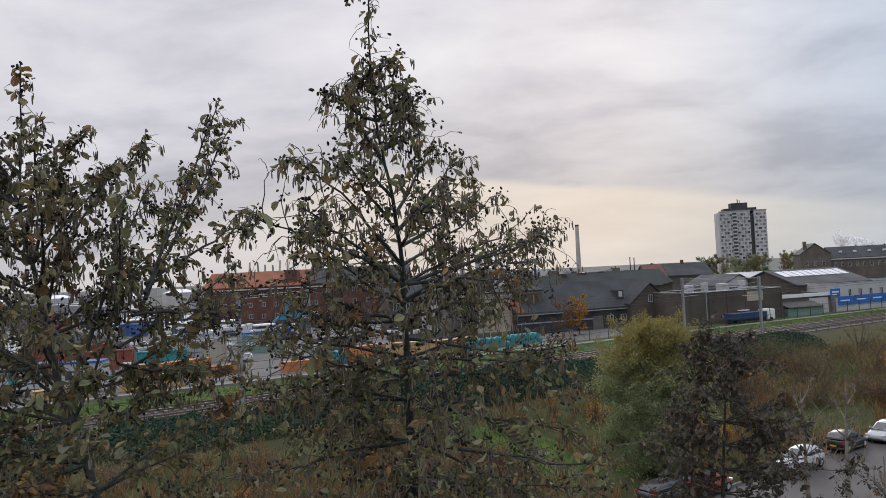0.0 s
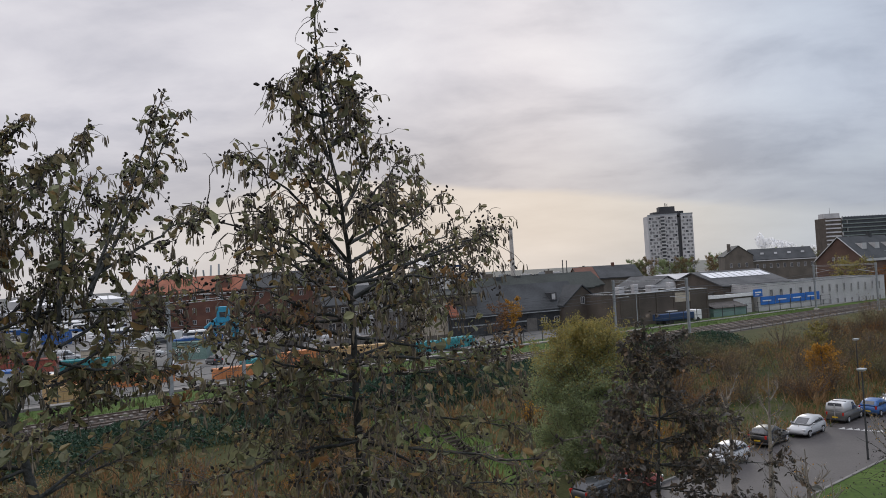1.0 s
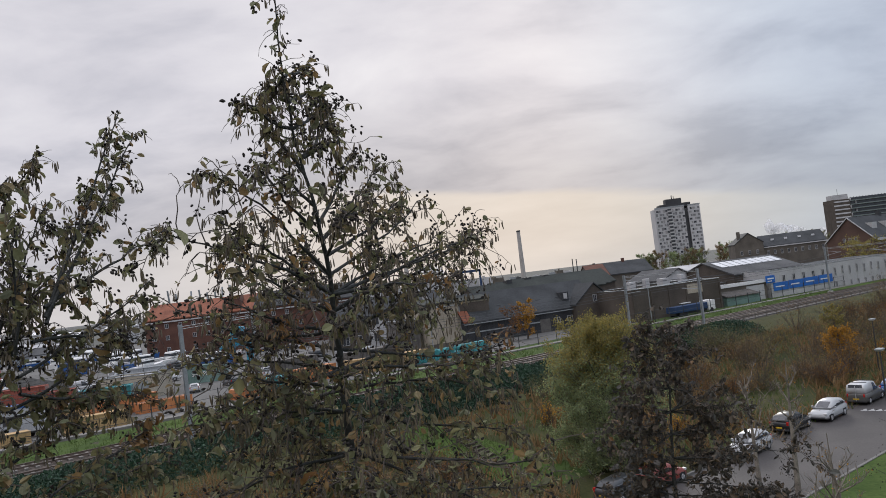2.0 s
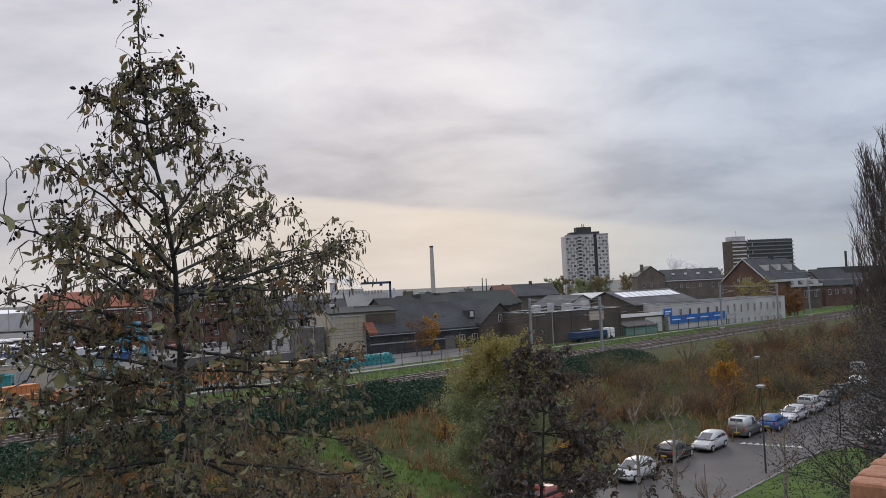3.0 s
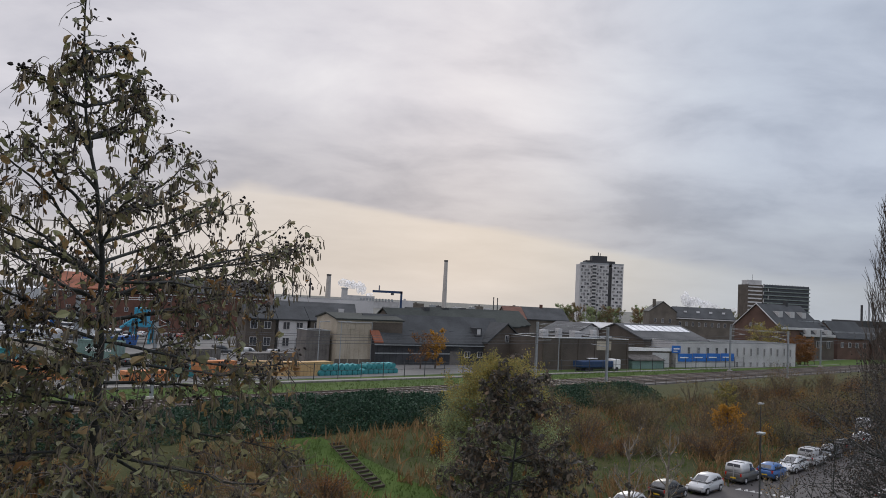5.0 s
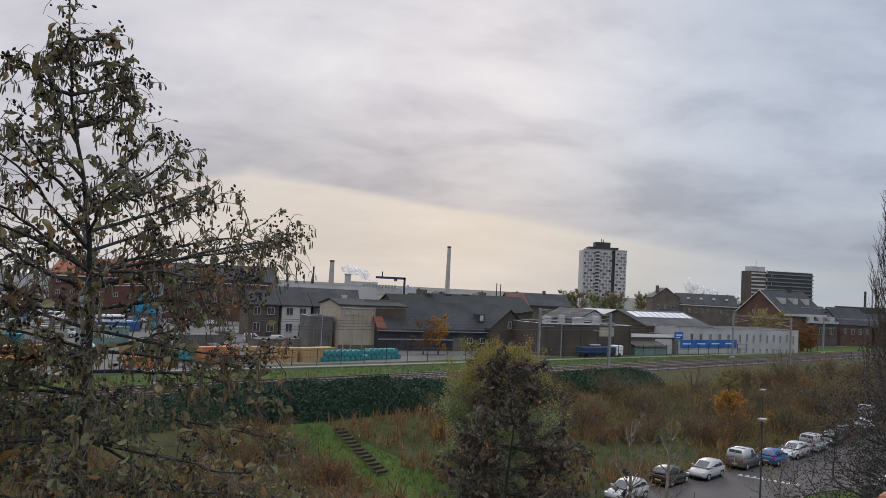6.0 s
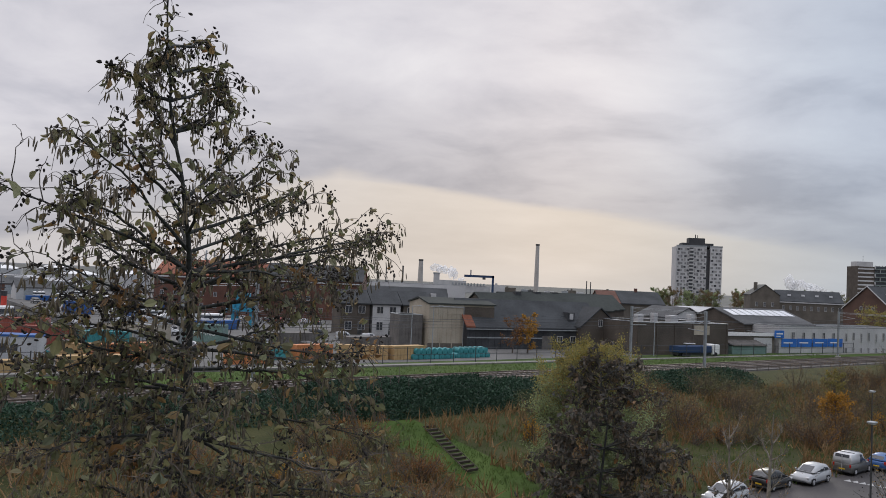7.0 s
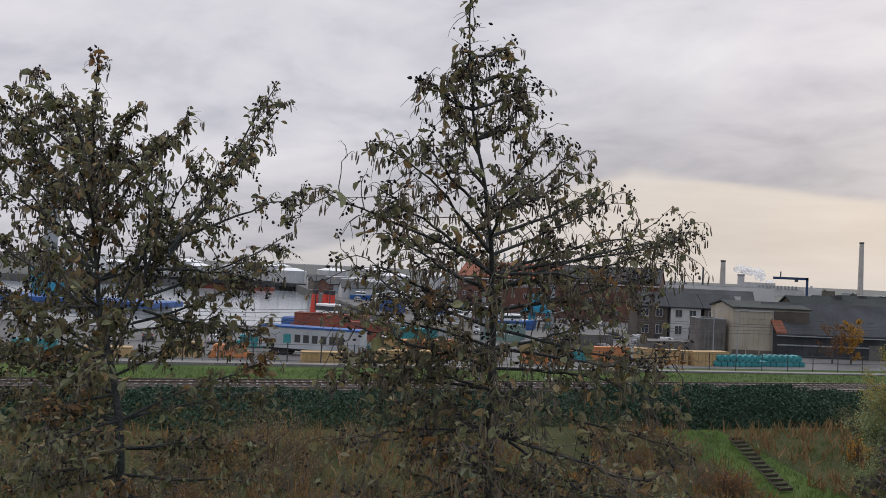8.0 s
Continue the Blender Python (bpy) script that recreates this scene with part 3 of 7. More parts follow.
def mast(s, u, arm=1, h=7.7):
    t = thing("catenary_mast", "grey galvanised steel railway catenary mast", "mast", pose(*at(s, u), 2.1, 0, 0, 37.6), "catenary masts")
    part("post", boxes((-0.13, 0.13, -0.13, -0.10, 0, h), (-0.13, 0.13, 0.10, 0.13, 0, h), (-0.02, 0.02, -0.1, 0.1, 0, h)), M["galv"], t)
    part("footing", boxes((-0.35, 0.35, -0.35, 0.35, -0.6, 0.25), bevel=0.03), M["concrete"], t)
    a = bmesh.new()
    rod(a, (0, 0, 6.2), (0, arm * 2.7, 6.7), 0.04); rod(a, (0, 0, 5.3), (0, arm * 2.4, 5.5), 0.035); rod(a, (0, 0, 7.1), (0, arm * 2.4, 6.65), 0.025)
    part("cantilever", a, M["galv"], t)
    ins = bmesh.new()
    for k in range(5):
        rod(ins, (0, arm * (0.35 + 0.07 * k), 6.26 + 0.013 * k), (0, arm * (0.38 + 0.07 * k), 6.27 + 0.013 * k), 0.09, sides=10)
    part("insulator", ins, M["white_wall"], t)
    return t


def portal(sa, sb, ua=-6.8, ub=4.9, h=7.7):
    mast(sa, ua, 1, h); mast(sb, ub, -1, h)
    xa, ya = at(sa, ua); xb, yb = at(sb, ub)
    bm = bmesh.new()
    for dz in (h + 1.78, h + 1.95):
        rod(bm, (xa, ya, dz), (xb, yb, dz), 0.022)
    for k in range(11):
        p = np.array((xa, ya, 0)) + (np.array((xb, yb, 0)) - np.array((xa, ya, 0))) * k / 10
        rod(bm, (*p[:2], h + 1.78), (*p[:2], h + 1.95), 0.015, sides=5)
    tagged(part("portal_beam", bm, M["galv"]), "grey steel beam joining two railway masts", "beam", "portal beams")


for sa, sb in ((-30.4, -19.8), (30.8, 31.6), (80.5, 84), (131, 123), (180, 180)):
    portal(sa, sb, h=9.0 if sa < 0 else 7.7)

wire = bmesh.new()
for uc in (-2.6, 1.5):
    for z0, sag in ((7.55, 0.05), (8.75, 0.7)):
        sp = [-85, -27, 31, 82, 128, 180, 300]
        for a, b in zip(sp[:-1], sp[1:]):
            prev = None
            for k in range(9):
                f = k / 8
                p = (*at(a + (b - a) * f, uc), z0 - sag * 4 * f * (1 - f))
                if prev:
                    rod(wire, prev, p, 0.018, sides=4)
                prev = p
tagged(part("overhead_wire", wire, M["dark_metal"]), "thin dark overhead railway wires", "wire")

# mesh fence along the footpath
fence = thing("fence", "dark thin-post mesh fence beside the footpath", "fence")
for k in range(64):
    s = -80 + 3.4 * k
    x, y = at(s, 17.0 - 0.048 * s)
    part("post", boxes((x - 0.045, x + 0.045, y - 0.045, y + 0.045, 1.4, 3.75)), M["dark_metal"], fence)
for z in (1.95, 2.8, 3.6):
    bm = bmesh.new()
    rod(bm, (*at(-80, 17.0 + 0.048 * 80), z), (*at(136, 17.0 - 0.048 * 136), z), 0.022, sides=4)
    part("rail", bm, M["dark_metal"], fence)

# concrete cable trough along the near edge of the ballast
strip("cable_trough", [(s, -4.95, -4.55) for s in range(-60, 200, 10)], 2.42, M["kerb"], "pale concrete cable trough beside the track", "cable trough", 0.3)

# low railing on the near side of the tracks
rl = thing("railing", "pale low concrete cable railing beside the track", "railing")
for k in range(70):
    s = -60 + 2.6 * k
    x, y = at(s, -5.3)
    part("post", boxes((x - 0.06, x + 0.06, y - 0.06, y + 0.06, 2.1, 2.95)), M["sleeper"], rl)
bm = bmesh.new()
rod(bm, (*at(-60, -5.3), 2.85), (*at(122, -5.3), 2.85), 0.035, sides=5)
part("rail", bm, M["sleeper"], rl)

# wooden steps up the bank
st = thing("garden_steps", "weathered timber steps up a grass bank", "steps")
for k in range(13):
    u = -25.2 + 0.7 * k
    z = ground_z(u) + 0.2
    x, y = at(-18.2 + 0.225 * k, u)
    o = part("tread", boxes((-0.46, 0.46, -0.10, 0.10, -0.1, 0.06), bevel=0.015), M["dark_timber"], st)
    o.matrix_basis = pose(x, y, z, 0, 0, 37.6 + 4)
for dx in (-0.5, 0.5):
    run = np.array([(*at(-18.2 + 0.225 * k + dx, -25.2 + 0.7 * k), ground_z(-25.2 + 0.7 * k) + 0.22) for k in range(13)])
    V, F = tubes([(run, np.full(13, 0.03))], 5)
    part("side_board", mesh_of("side_board", V, F, [M["dark_timber"]]), None, st)

# ---- plants ----
def bent(a, b, sag, n, wob):
    """A branch from a to b that rises and then arches over, with a slight wander."""
    a, b = np.asarray(a, float), np.asarray(b, float)
    t = np.linspace(0, 1, n)[:, None]
    p = a + (b - a) * t
    p[:, 2] += (sag * 4 * t * (1 - t))[:, 0]
    w = RNG.normal(size=(n, 3)) * wob
    w[0] = 0
    return p + np.cumsum(w, axis=0) * np.linspace(0, 1, n)[:, None]


def side_branches(path, count, length, lift, spread=1.0, start=0.25, top=None, droop=0.0):
    out = []
    n = len(path)
    for _ in range(count):
        f = start + (1 - start) * RNG.random()
        i = min(int(f * (n - 1)), n - 2)
        p = path[i] + (path[i + 1] - path[i]) * (f * (n - 1) - i)
        d = path[i + 1] - path[i]
        d = d / (np.linalg.norm(d) + 1e-9)
        v = d * 0.7 + RNG.normal(size=3) * 0.6 * spread
        v[2] += lift
        v /= np.linalg.norm(v)
        L = length * (0.5 + 0.8 * RNG.random())
        if top:
            L *= min(1.0, max(0.2, (top - p[2]) / 0.75))
        q = bent(p, p + v * L, 0.05 * L, 5, 0.02 * L)
        q[:, 2] -= droop * L * np.linspace(0, 1, 5) ** 2
        out.append(q)
    return out


# three leaf forms: open, folded along the midrib, and curled up dry
FOLD = LEAF * (0.62, 1.05, 2.6)
CURL = np.array([(x * 0.5, y * 0.95 - 0.25 * y * y, z * 2.0 + 0.42 * y * y) for x, y, z in LEAF])
DROOP_CATKIN, DROOP_CATKIN_F = spindle(5, [(0, 0.02), (0.12, 0.055), (0.5, 0.085), (0.85, 0.07), (1.0, 0.02)])


def arching(path, count, length, start, spread, top=None):
    """Twigs that leave a limb upwards and outwards and hang over at the tip."""
    out, n = [], len(path)
    for _ in range(count):
        f = start + (1 - start) * RNG.random() ** 0.85
        i = min(int(f * (n - 1)), n - 2)
        p = path[i] + (path[i + 1] - path[i]) * (f * (n - 1) - i)
        d = path[i + 1] - path[i]
        d = d / (np.linalg.norm(d) + 1e-9)
        v = d * 0.55 + RNG.normal(size=3) * 0.65 * spread
        v[2] += 0.1
        v /= np.linalg.norm(v)
        L = length * (0.35 + 0.85 * RNG.random() ** 1.3)
        if top:
            L *= min(1.0, max(0.3, (top - p[2]) / 0.9))
        t = np.linspace(0, 1, 6)[:, None]
        q = p + v * L * t * (1 - 0.18 * t)
        q[:, 2] -= L * (0.1 + 0.45 * RNG.random()) * t[:, 0] ** 2.8
        q[1:] += np.cumsum(RNG.normal(size=(5, 3)) * 0.035 * L, axis=0)
        out.append(q)
    return out


def alder(name, label, base, trunk, limbs, twigs=19, twig_len=0.20, leaf=0.03, leaves_per=0.98, catkins=0.3, cones=0.18, leaf_mat="alder_leaf", depth=0.62, single=300, trunk_r=0.017, hang=0.9, dense=1.75, dense_below=0.85, scale=1.0, rusty=0.10):
    """A near alder: trunk, limbs with twigs, hanging leaves, bunches of catkins and cones."""
    t = thing(name, label, "tree", Matrix.Translation(base) @ Matrix.Scale(scale, 4))
    tr = np.array(trunk, float)
    tr = np.concatenate([[(tr[0][0] + 0.1, 0, tr[0][2] - 11 / scale)], tr])
    fine = np.concatenate([np.linspace(tr[i], tr[i + 1], 5)[:-1] for i in range(len(tr) - 1)] + [tr[-1:]])
    fine[6:] += np.cumsum(RNG.normal(size=(len(fine) - 6, 3)) * 0.004, axis=0)
    hz = (fine[:, 2] - trunk[0][2]) / (trunk[-1][2] - trunk[0][2])
    rad = np.where(hz < 0, trunk_r + 0.10 * np.clip(-hz / 6, 0, 1), trunk_r * (1 - np.clip(hz, 0, 1)) ** 1.45 + 0.0020)
    V, F = tubes([(fine, rad)], 8)
    part("trunk", mesh_of("trunk", V, F, [M["bark"]], smooth=True), None, t)
    shoots, twig_paths = [fine[int(len(fine) * 0.55):]], []
    top = trunk[-1][2] + 0.04
    for (x0, z0, x1, z1, dep) in limbs:
        a = fine[np.argmin(abs(fine[:, 2] - z0) + 0.3 * abs(fine[:, 0] - x0))]
        a = np.array((x0, a[1], z0)) if abs(a[0] - x0) > 0.1 else a
        p = bent(a, (x0 + (x1 - x0) * 0.98, dep, z0 + (z1 - z0) * 0.97), 0.03 * (RNG.random() - 0.6), 12, 0.009)
        r = np.linspace(trunk_r * 0.36, 0.0017, 12)
        V, F = tubes([(p, r)], 6)
        part("limb", mesh_of("limb", V, F, [M["bark"]], smooth=True), None, t)
        shoots.append(p)
    tips = []
    for p in list(shoots):
        L = np.linalg.norm(p[-1] - p[0])
        for q in arching(p, int(twigs * (0.6 + L)), twig_len * (0.75 + 0.5 * L), 0.12, depth, top) + [p[-6:]]:
            twig_paths.append((q, np.linspace(0.0021, 0.0009, len(q))))
            tips.append(q)
            for q2 in arching(q, 2, twig_len * 0.42, 0.25, 0.9):
                twig_paths.append((q2, np.linspace(0.0013, 0.0007, len(q2))))
                tips.append(q2)
    V, F = tubes(twig_paths, 3)
    tagged(part("twig_mass", mesh_of("twig_mass", V, F, [M["twig"]]), None, t), kind="stuff")
    LP, LA, CP, CA, KP, KA = [], [], [], [], [], []
    for q in tips:
        for k in range(RNG.poisson(leaves_per * (dense if q[0][2] < dense_below else 1.0))):
            p = q[int(RNG.random() * (len(q) - 1))] + RNG.normal(size=3) * 0.005
            v = RNG.normal(size=3); v[2] = v[2] * 0.7 - hang
            LP.append(p); LA.append(v)
        if RNG.random() < catkins:                     # a bunch hangs from the twig's tip
            for k in range(RNG.integers(2, 6)):
                CP.append(q[-1] + RNG.normal(size=3) * (0.005, 0.005, 0.003)); CA.append((RNG.normal() * 0.14, RNG.normal() * 0.14, -1))
        if RNG.random() < cones:
            c = q[-2]
            for k in range(RNG.integers(3, 8)):
                KP.append(c + RNG.normal(size=3) * 0.011); KA.append(RNG.normal(size=3) + (0, 0, -0.4))
    LP, LA = np.array(LP), np.array(LA)
    size = leaf * (0.55 + 0.75 * RNG.random(len(LP)) ** 1.5)
    big = RNG.random(len(LP)) < 0.05
    size[big] *= 1.5
    order = np.argsort(LP[:, 1])[:single]              # the leaves on the window side, each on its own
    rest = np.setdiff1d(np.arange(len(LP)), order)
    if single:
        shapes = [mesh_of("leaf", sh * (1, 1, 0.8 + 0.25 * k), LEAF_F, [M[leaf_mat]]) for k, sh in enumerate((LEAF, FOLD, CURL, LEAF, FOLD, CURL))]
        for j, i in enumerate(order):
            o = new("leaf", shapes[j % 6])
            o.parent = t
            q = Vector(LA[i]).to_track_quat("Y", "Z") @ Euler((0, RNG.random() * 6.28, 0)).to_quaternion()
            o.matrix_basis = Matrix.LocRotScale(Vector(LP[i]), q, (size[i],) * 3)
    # withered leaves come in tufts, chosen by place
    tuft = np.array([noise.noise((p[0] * 5.0, p[1] * 5.0, p[2] * 5.0 + 3.7)) for p in LP]) > (0.62 - 2.2 * rusty)
    form = RNG.integers(0, 3, len(LP))
    for nm, mt, sel in (("foliage", leaf_mat, ~tuft), ("withered_foliage", "withered_leaf", tuft)):
        bits = []
        for k, sh in enumerate((LEAF, FOLD, CURL)):
            ids = rest[(form[rest] == k) & sel[rest]]
            if len(ids):
                bits.append(scatter(sh, LEAF_F, LP[ids], LA[ids], size[ids]))
        if bits:
            V, F = joined(*bits)
            tagged(part(nm, mesh_of(nm, V, F, [M[mt]]), None, t), kind="stuff")
    if CP:
        V, F = scatter(DROOP_CATKIN, DROOP_CATKIN_F, CP, CA, 0.030 * (0.6 + 0.6 * RNG.random(len(CP))))
        tagged(part("catkin_mass", mesh_of("catkin_mass", V, F, [M["catkin"]]), None, t), kind="stuff")
    if KP:
        V, F = scatter(CONE, CONE_F, KP, KA, 0.0125 * (0.7 + 0.6 * RNG.random(len(KP))))
        tagged(part("cone_mass", mesh_of("cone_mass", V, F, [M["cone"]]), None, t), kind="stuff")
    return t


# limbs: start (across, height), end (across, height), depth of the end
MAIN_LIMBS = [(0, 1.16, -0.143, 1.398, -0.37), (0, 1.0, -0.236, 1.267, -0.39), (0, 1.12, 0.268, 1.323, 0.57), (0, 0.96, 0.478, 1.222, 0.69), (0, 1.14, 0.185, 1.359, 0.21), (-0.03, 1.34, -0.152, 1.535, -0.15),
              (-0.04, 1.38, 0.079, 1.527, 0.08), (-0.06, 1.55, 0.026, 1.661, 0.12), (-0.07, 1.64, -0.089, 1.641, -0.14), (0, 0.89, 0.38, 0.927, 0.77), (0, 0.74, 0.551, 0.695, 0.24), (0, 0.89, -0.327, 0.901, -0.03),
              (0, 0.74, -0.286, 0.771, -0.32), (0, 0.63, -0.481, 0.642, -0.15), (0, 0.6, 0.558, 0.387, 0.46)]
LOW_LIMBS = [(0, 0.85, 0.15, 0.98, -0.4), (0, 0.95, -0.15, 1.1, 0.4), (0, 0.6, 0.25, 0.62, -0.4), (0, 0.5, -0.3, 0.5, -0.3), (0, 0.45, 0.5, 0.30, -0.1), (0, 0.45, -0.55, 0.38, 0.1),
             (0, 0.35, 0.4, 0.18, 0.3), (0, 0.3, -0.4, 0.15, -0.2), (0, 0.2, 0.6, 0.05, 0.0), (0, 0.15, -0.6, 0.0, 0.1), (0, 0.75, 0.3, 0.85, 0.45), (0, 0.7, -0.25, 0.8, -0.4), (0, 0.92, -0.40, 1.10, 0.1), (0, 0.82, -0.45, 0.98, -0.1), (0, 1.0, 0.42, 1.06, 0.1)]
MAIN_FILL = [(0, 0.66, 0.45, 0.62, 0.35), (0, 0.66, -0.3, 0.66, 0.45), (0, 0.5, 0.55, 0.42, -0.3), (0, 0.55, 0.1, 0.5, -0.5), (0, 0.4, -0.1, 0.3, -0.45), (0, 0.3, 0.3, 0.2, -0.35), (0, 0.55, -0.5, 0.5, 0.35), (0, 0.4, 0.6, 0.25, 0.3), (-0.02, 1.25, -0.12, 1.42, -0.2), (0, 1.05, -0.2, 1.2, 0.3), (0, 1.1, 0.12, 1.28, -0.25), (-0.04, 1.42, 0.07, 1.6, 0.15)]
# outer boughs that carry the outline of the crown
MAIN_FILL += [(0, 1.06, -0.229, 1.38, -0.36), (0, 1.0, -0.232, 1.235, -0.55), (-0.05, 1.5, 0.035, 1.628, 0.08), (-0.07, 1.62, -0.004, 1.716, 0.02), (-0.05, 1.48, -0.118, 1.538, -0.24), (-0.02, 1.2, 0.085, 1.483, 0.27),
              (-0.01, 1.14, 0.158, 1.395, 0.26), (0, 1.04, 0.251, 1.264, 0.36), (0, 1.0, 0.369, 1.243, 0.65), (0, 0.98, 0.54, 1.181, 0.8), (0, 0.93, 0.458, 1.103, 0.79), (0, 0.9, 0.43, 0.992, 0.61),
              (0, 0.86, -0.259, 0.971, -0.44), (0, 0.95, -0.195, 1.095, -0.48), (0, 0.78, -0.367, 0.849, -0.1), (0, 0.8, 0.491, 0.766, 0.32)]
for k in range(9):                             # short shoots clothe the lower trunk all round
    z = 0.10 + 0.07 * k
    MAIN_FILL.append((0, z, 0.22 * math.sin(k * 2.4), z + 0.1, -0.16 - 0.14 * math.cos(k * 1.7)))
alder("alder_tree", "autumn alder with sparse olive leaves, catkins and cones", (-1.1, 2.75, 11.0),
      [(0.01, 0, 0.1), (0.0, 0, 0.63), (0.006, -0.02, 0.891), (0.024, -0.08, 1.135), (0.014, -0.14, 1.339), (0.003, -0.19, 1.507), (-0.002, -0.23, 1.661), (0.01, -0.28, 1.886)], MAIN_LIMBS + LOW_LIMBS + MAIN_FILL)

SIDE_LIMBS = [(-0.02, 0.64, 0.091, 1.075, 0.16), (0.2, 1.02, 0.294, 1.776, 0.46), (0.2, 1.02, 0.364, 1.62, 0.43), (0.2, 1.05, 0.385, 1.301, 0.58), (0.15, 0.95, 0.339, 0.964, 0.37), (-0.18, 1.1, 0.17, 1.55, 0.1),
              (-0.22, 1.25, 0.01, 1.63, -0.1), (-0.22, 1.32, -0.52, 1.72, 0.1), (-0.15, 0.95, -0.69, 1.53, 0), (-0.04, 0.77, -0.66, 1.09, 0.1), (0.0, 0.58, 0.242, 0.767, 0.26), (0.02, 0.36, 0.285, 0.594, 0.54),
              (-0.01, 0.48, -0.62, 0.64, -0.1), (0.02, 0.28, 0.263, 0.323, 0.38)]
SIDE_LOW = [(0, 0.3, -0.5, 0.2, 0.2), (0, 0.7, 0.093, 0.834, -0.14), (0, 0.8, -0.3, 0.9, 0.35), (-0.1, 1.0, -0.4, 1.25, -0.3), (0, 0.2, 0.157, -0.021, 0.08), (0, 0.5, -0.3, 0.4, -0.35),
            (0.1, 0.85, 0.295, 1.115, 0.64), (0.05, 0.75, 0.239, 0.944, 0.61), (-0.1, 0.9, 0.2, 1.25, 0.3), (-0.15, 1.0, 0.1, 1.38, -0.3), (0, 0.4, 0.239, 0.462, 0.61), (0, 0.3, 0.151, 0.191, 0.61),
            (-0.05, 0.7, -0.55, 0.85, 0.3), (-0.2, 1.15, -0.5, 1.45, 0.3), (0, 0.45, -0.5, 0.45, 0.35), (0.2, 1.0, 0.171, 1.439, 0.44)]
SIDE_FILL = [(-0.1, 0.8, 0.05, 1.0, -0.45), (0, 0.55, 0.068, 0.617, -0.28), (0, 0.35, 0.1, 0.4, -0.5), (0.1, 0.8, 0.249, 0.679, 0.45), (0, 0.15, 0.286, 0.13, 0.48), (0, 0.15, -0.5, 0.05, 0.0),
             (0, 0.6, -0.6, 0.75, 0.0), (-0.2, 1.3, 0.0, 1.45, 0.25), (-0.2, 1.2, -0.4, 1.3, 0.0), (-0.15, 0.95, -0.78, 1.05, 0.15), (-0.1, 0.8, -0.8, 0.8, -0.1), (-0.2, 1.15, -0.72, 1.32, 0.1),
             (-0.05, 0.6, -0.75, 0.55, 0.1), (-0.2, 1.3, -0.62, 1.62, -0.1), (-0.2, 1.32, -0.66, 1.74, 0.05), (-0.2, 1.4, -0.5, 1.74, -0.05), (-0.2, 1.15, -0.76, 1.66, 0.0), (-0.1, 0.7, 0.163, 0.78, 0.34),
             (-0.1, 0.9, 0.163, 1.0, 0.13), (-0.2, 1.25, -0.02, 1.58, 0.0), (-0.18, 1.05, 0.02, 1.32, 0.1), (0.1, 0.92, 0.18, 1.3, -0.1), (-0.2, 1.35, -0.33, 1.66, 0.0), (0.03, 0.12, 0.2, 0.2, -0.2),
             (0.03, 0.18, -0.18, 0.25, -0.22), (0.02, 0.28, 0.16, 0.36, -0.25), (0, 0.38, -0.14, 0.46, -0.25)]
SIDE_FILL += [(-0.15, 1.0, 0.12, 1.5, 0.05), (-0.2, 1.15, -0.02, 1.6, -0.05), (0.0, 0.85, 0.095, 1.425, 0.25), (-0.1, 0.95, 0.05, 1.34, -0.12), (0.1, 0.95, 0.117, 1.307, 0.11), (-0.1, 0.9, -0.8, 1.42, 0.05),
              (-0.05, 0.75, -0.82, 1.18, -0.05), (-0.2, 1.2, -0.85, 1.55, 0.1), (-0.02, 0.6, -0.85, 0.9, 0.05), (0.0, 0.5, -0.8, 0.68, -0.1), (0.0, 0.4, -0.75, 0.4, 0.1), (0.0, 0.7, -0.45, 1.05, 0.15)]
alder("alder_tree", "autumn alder with forked crown, olive leaves and catkins", (-1.545, 1.62, 11.432),
      [(0.04, 0, 0.10), (-0.01, 0, 0.48), (-0.11, 0, 0.76), (-0.15, 0, 0.95), (-0.22, 0, 1.32), (-0.2, 0, 1.8)], SIDE_LIMBS + SIDE_LOW + SIDE_FILL, leaves_per=1.15, scale=0.568, leaf=0.036, twig_len=0.16, twigs=21)

THIRD_LIMBS = [(0.06, -0.14, -0.24, 0.35, 0), (0.03, 0.10, 0.56, 0.12, 0.2), (0.06, -0.24, -0.45, -0.20, -0.2), (0.05, -0.43, 0.77, -0.42, 0.1), (0.03, -0.62, -0.48, -0.59, 0.2), (0.03, -0.71, 1.1, -0.75, 0),
               (0, 0.24, 0.34, 0.44, 0), (0.05, -0.3, 0.4, -0.1, -0.4), (0.05, -0.5, -0.3, -0.35, 0.5), (0.03, -0.9, 0.7, -1.0, -0.3), (0.03, -0.9, -0.55, -0.95, 0.2), (0.03, -1.1, 0.9, -1.25, 0.2), (0.03, -1.1, -0.6, -1.3, -0.3)]
for k in range(44):                            # many short crooked limbs fill the crown, longer towards its foot
    f = (k + 0.5) / 44
    side = 1 if k % 2 else -1
    reach = (0.16 + 0.66 * f ** 0.75) * (0.35 + 0.75 * RNG.random())
    THIRD_LIMBS.append((0.04, 0.36 - 1.75 * f, side * reach * (1.2 if side > 0 else 0.68), 0.42 - 1.75 * f - 0.06 * RNG.random(), 0.9 * (RNG.random() - 0.5)))
alder("alder_tree", "withered dark alder with brown leaves and cones", (0.93, 7.0, 11.0),
      [(0.03, 0, -1.4), (0.01, 0, -0.9), (0.06, 0, -0.14), (0.01, 0, 0.15), (-0.04, 0, 0.53)], THIRD_LIMBS, twigs=17, twig_len=0.27, leaf=0.05, leaves_per=1.9, dense_below=-0.3, dense=1.7, catkins=0.25, cones=0.25, leaf_mat="brown_leaf", single=60, trunk_r=0.022, rusty=0.04)


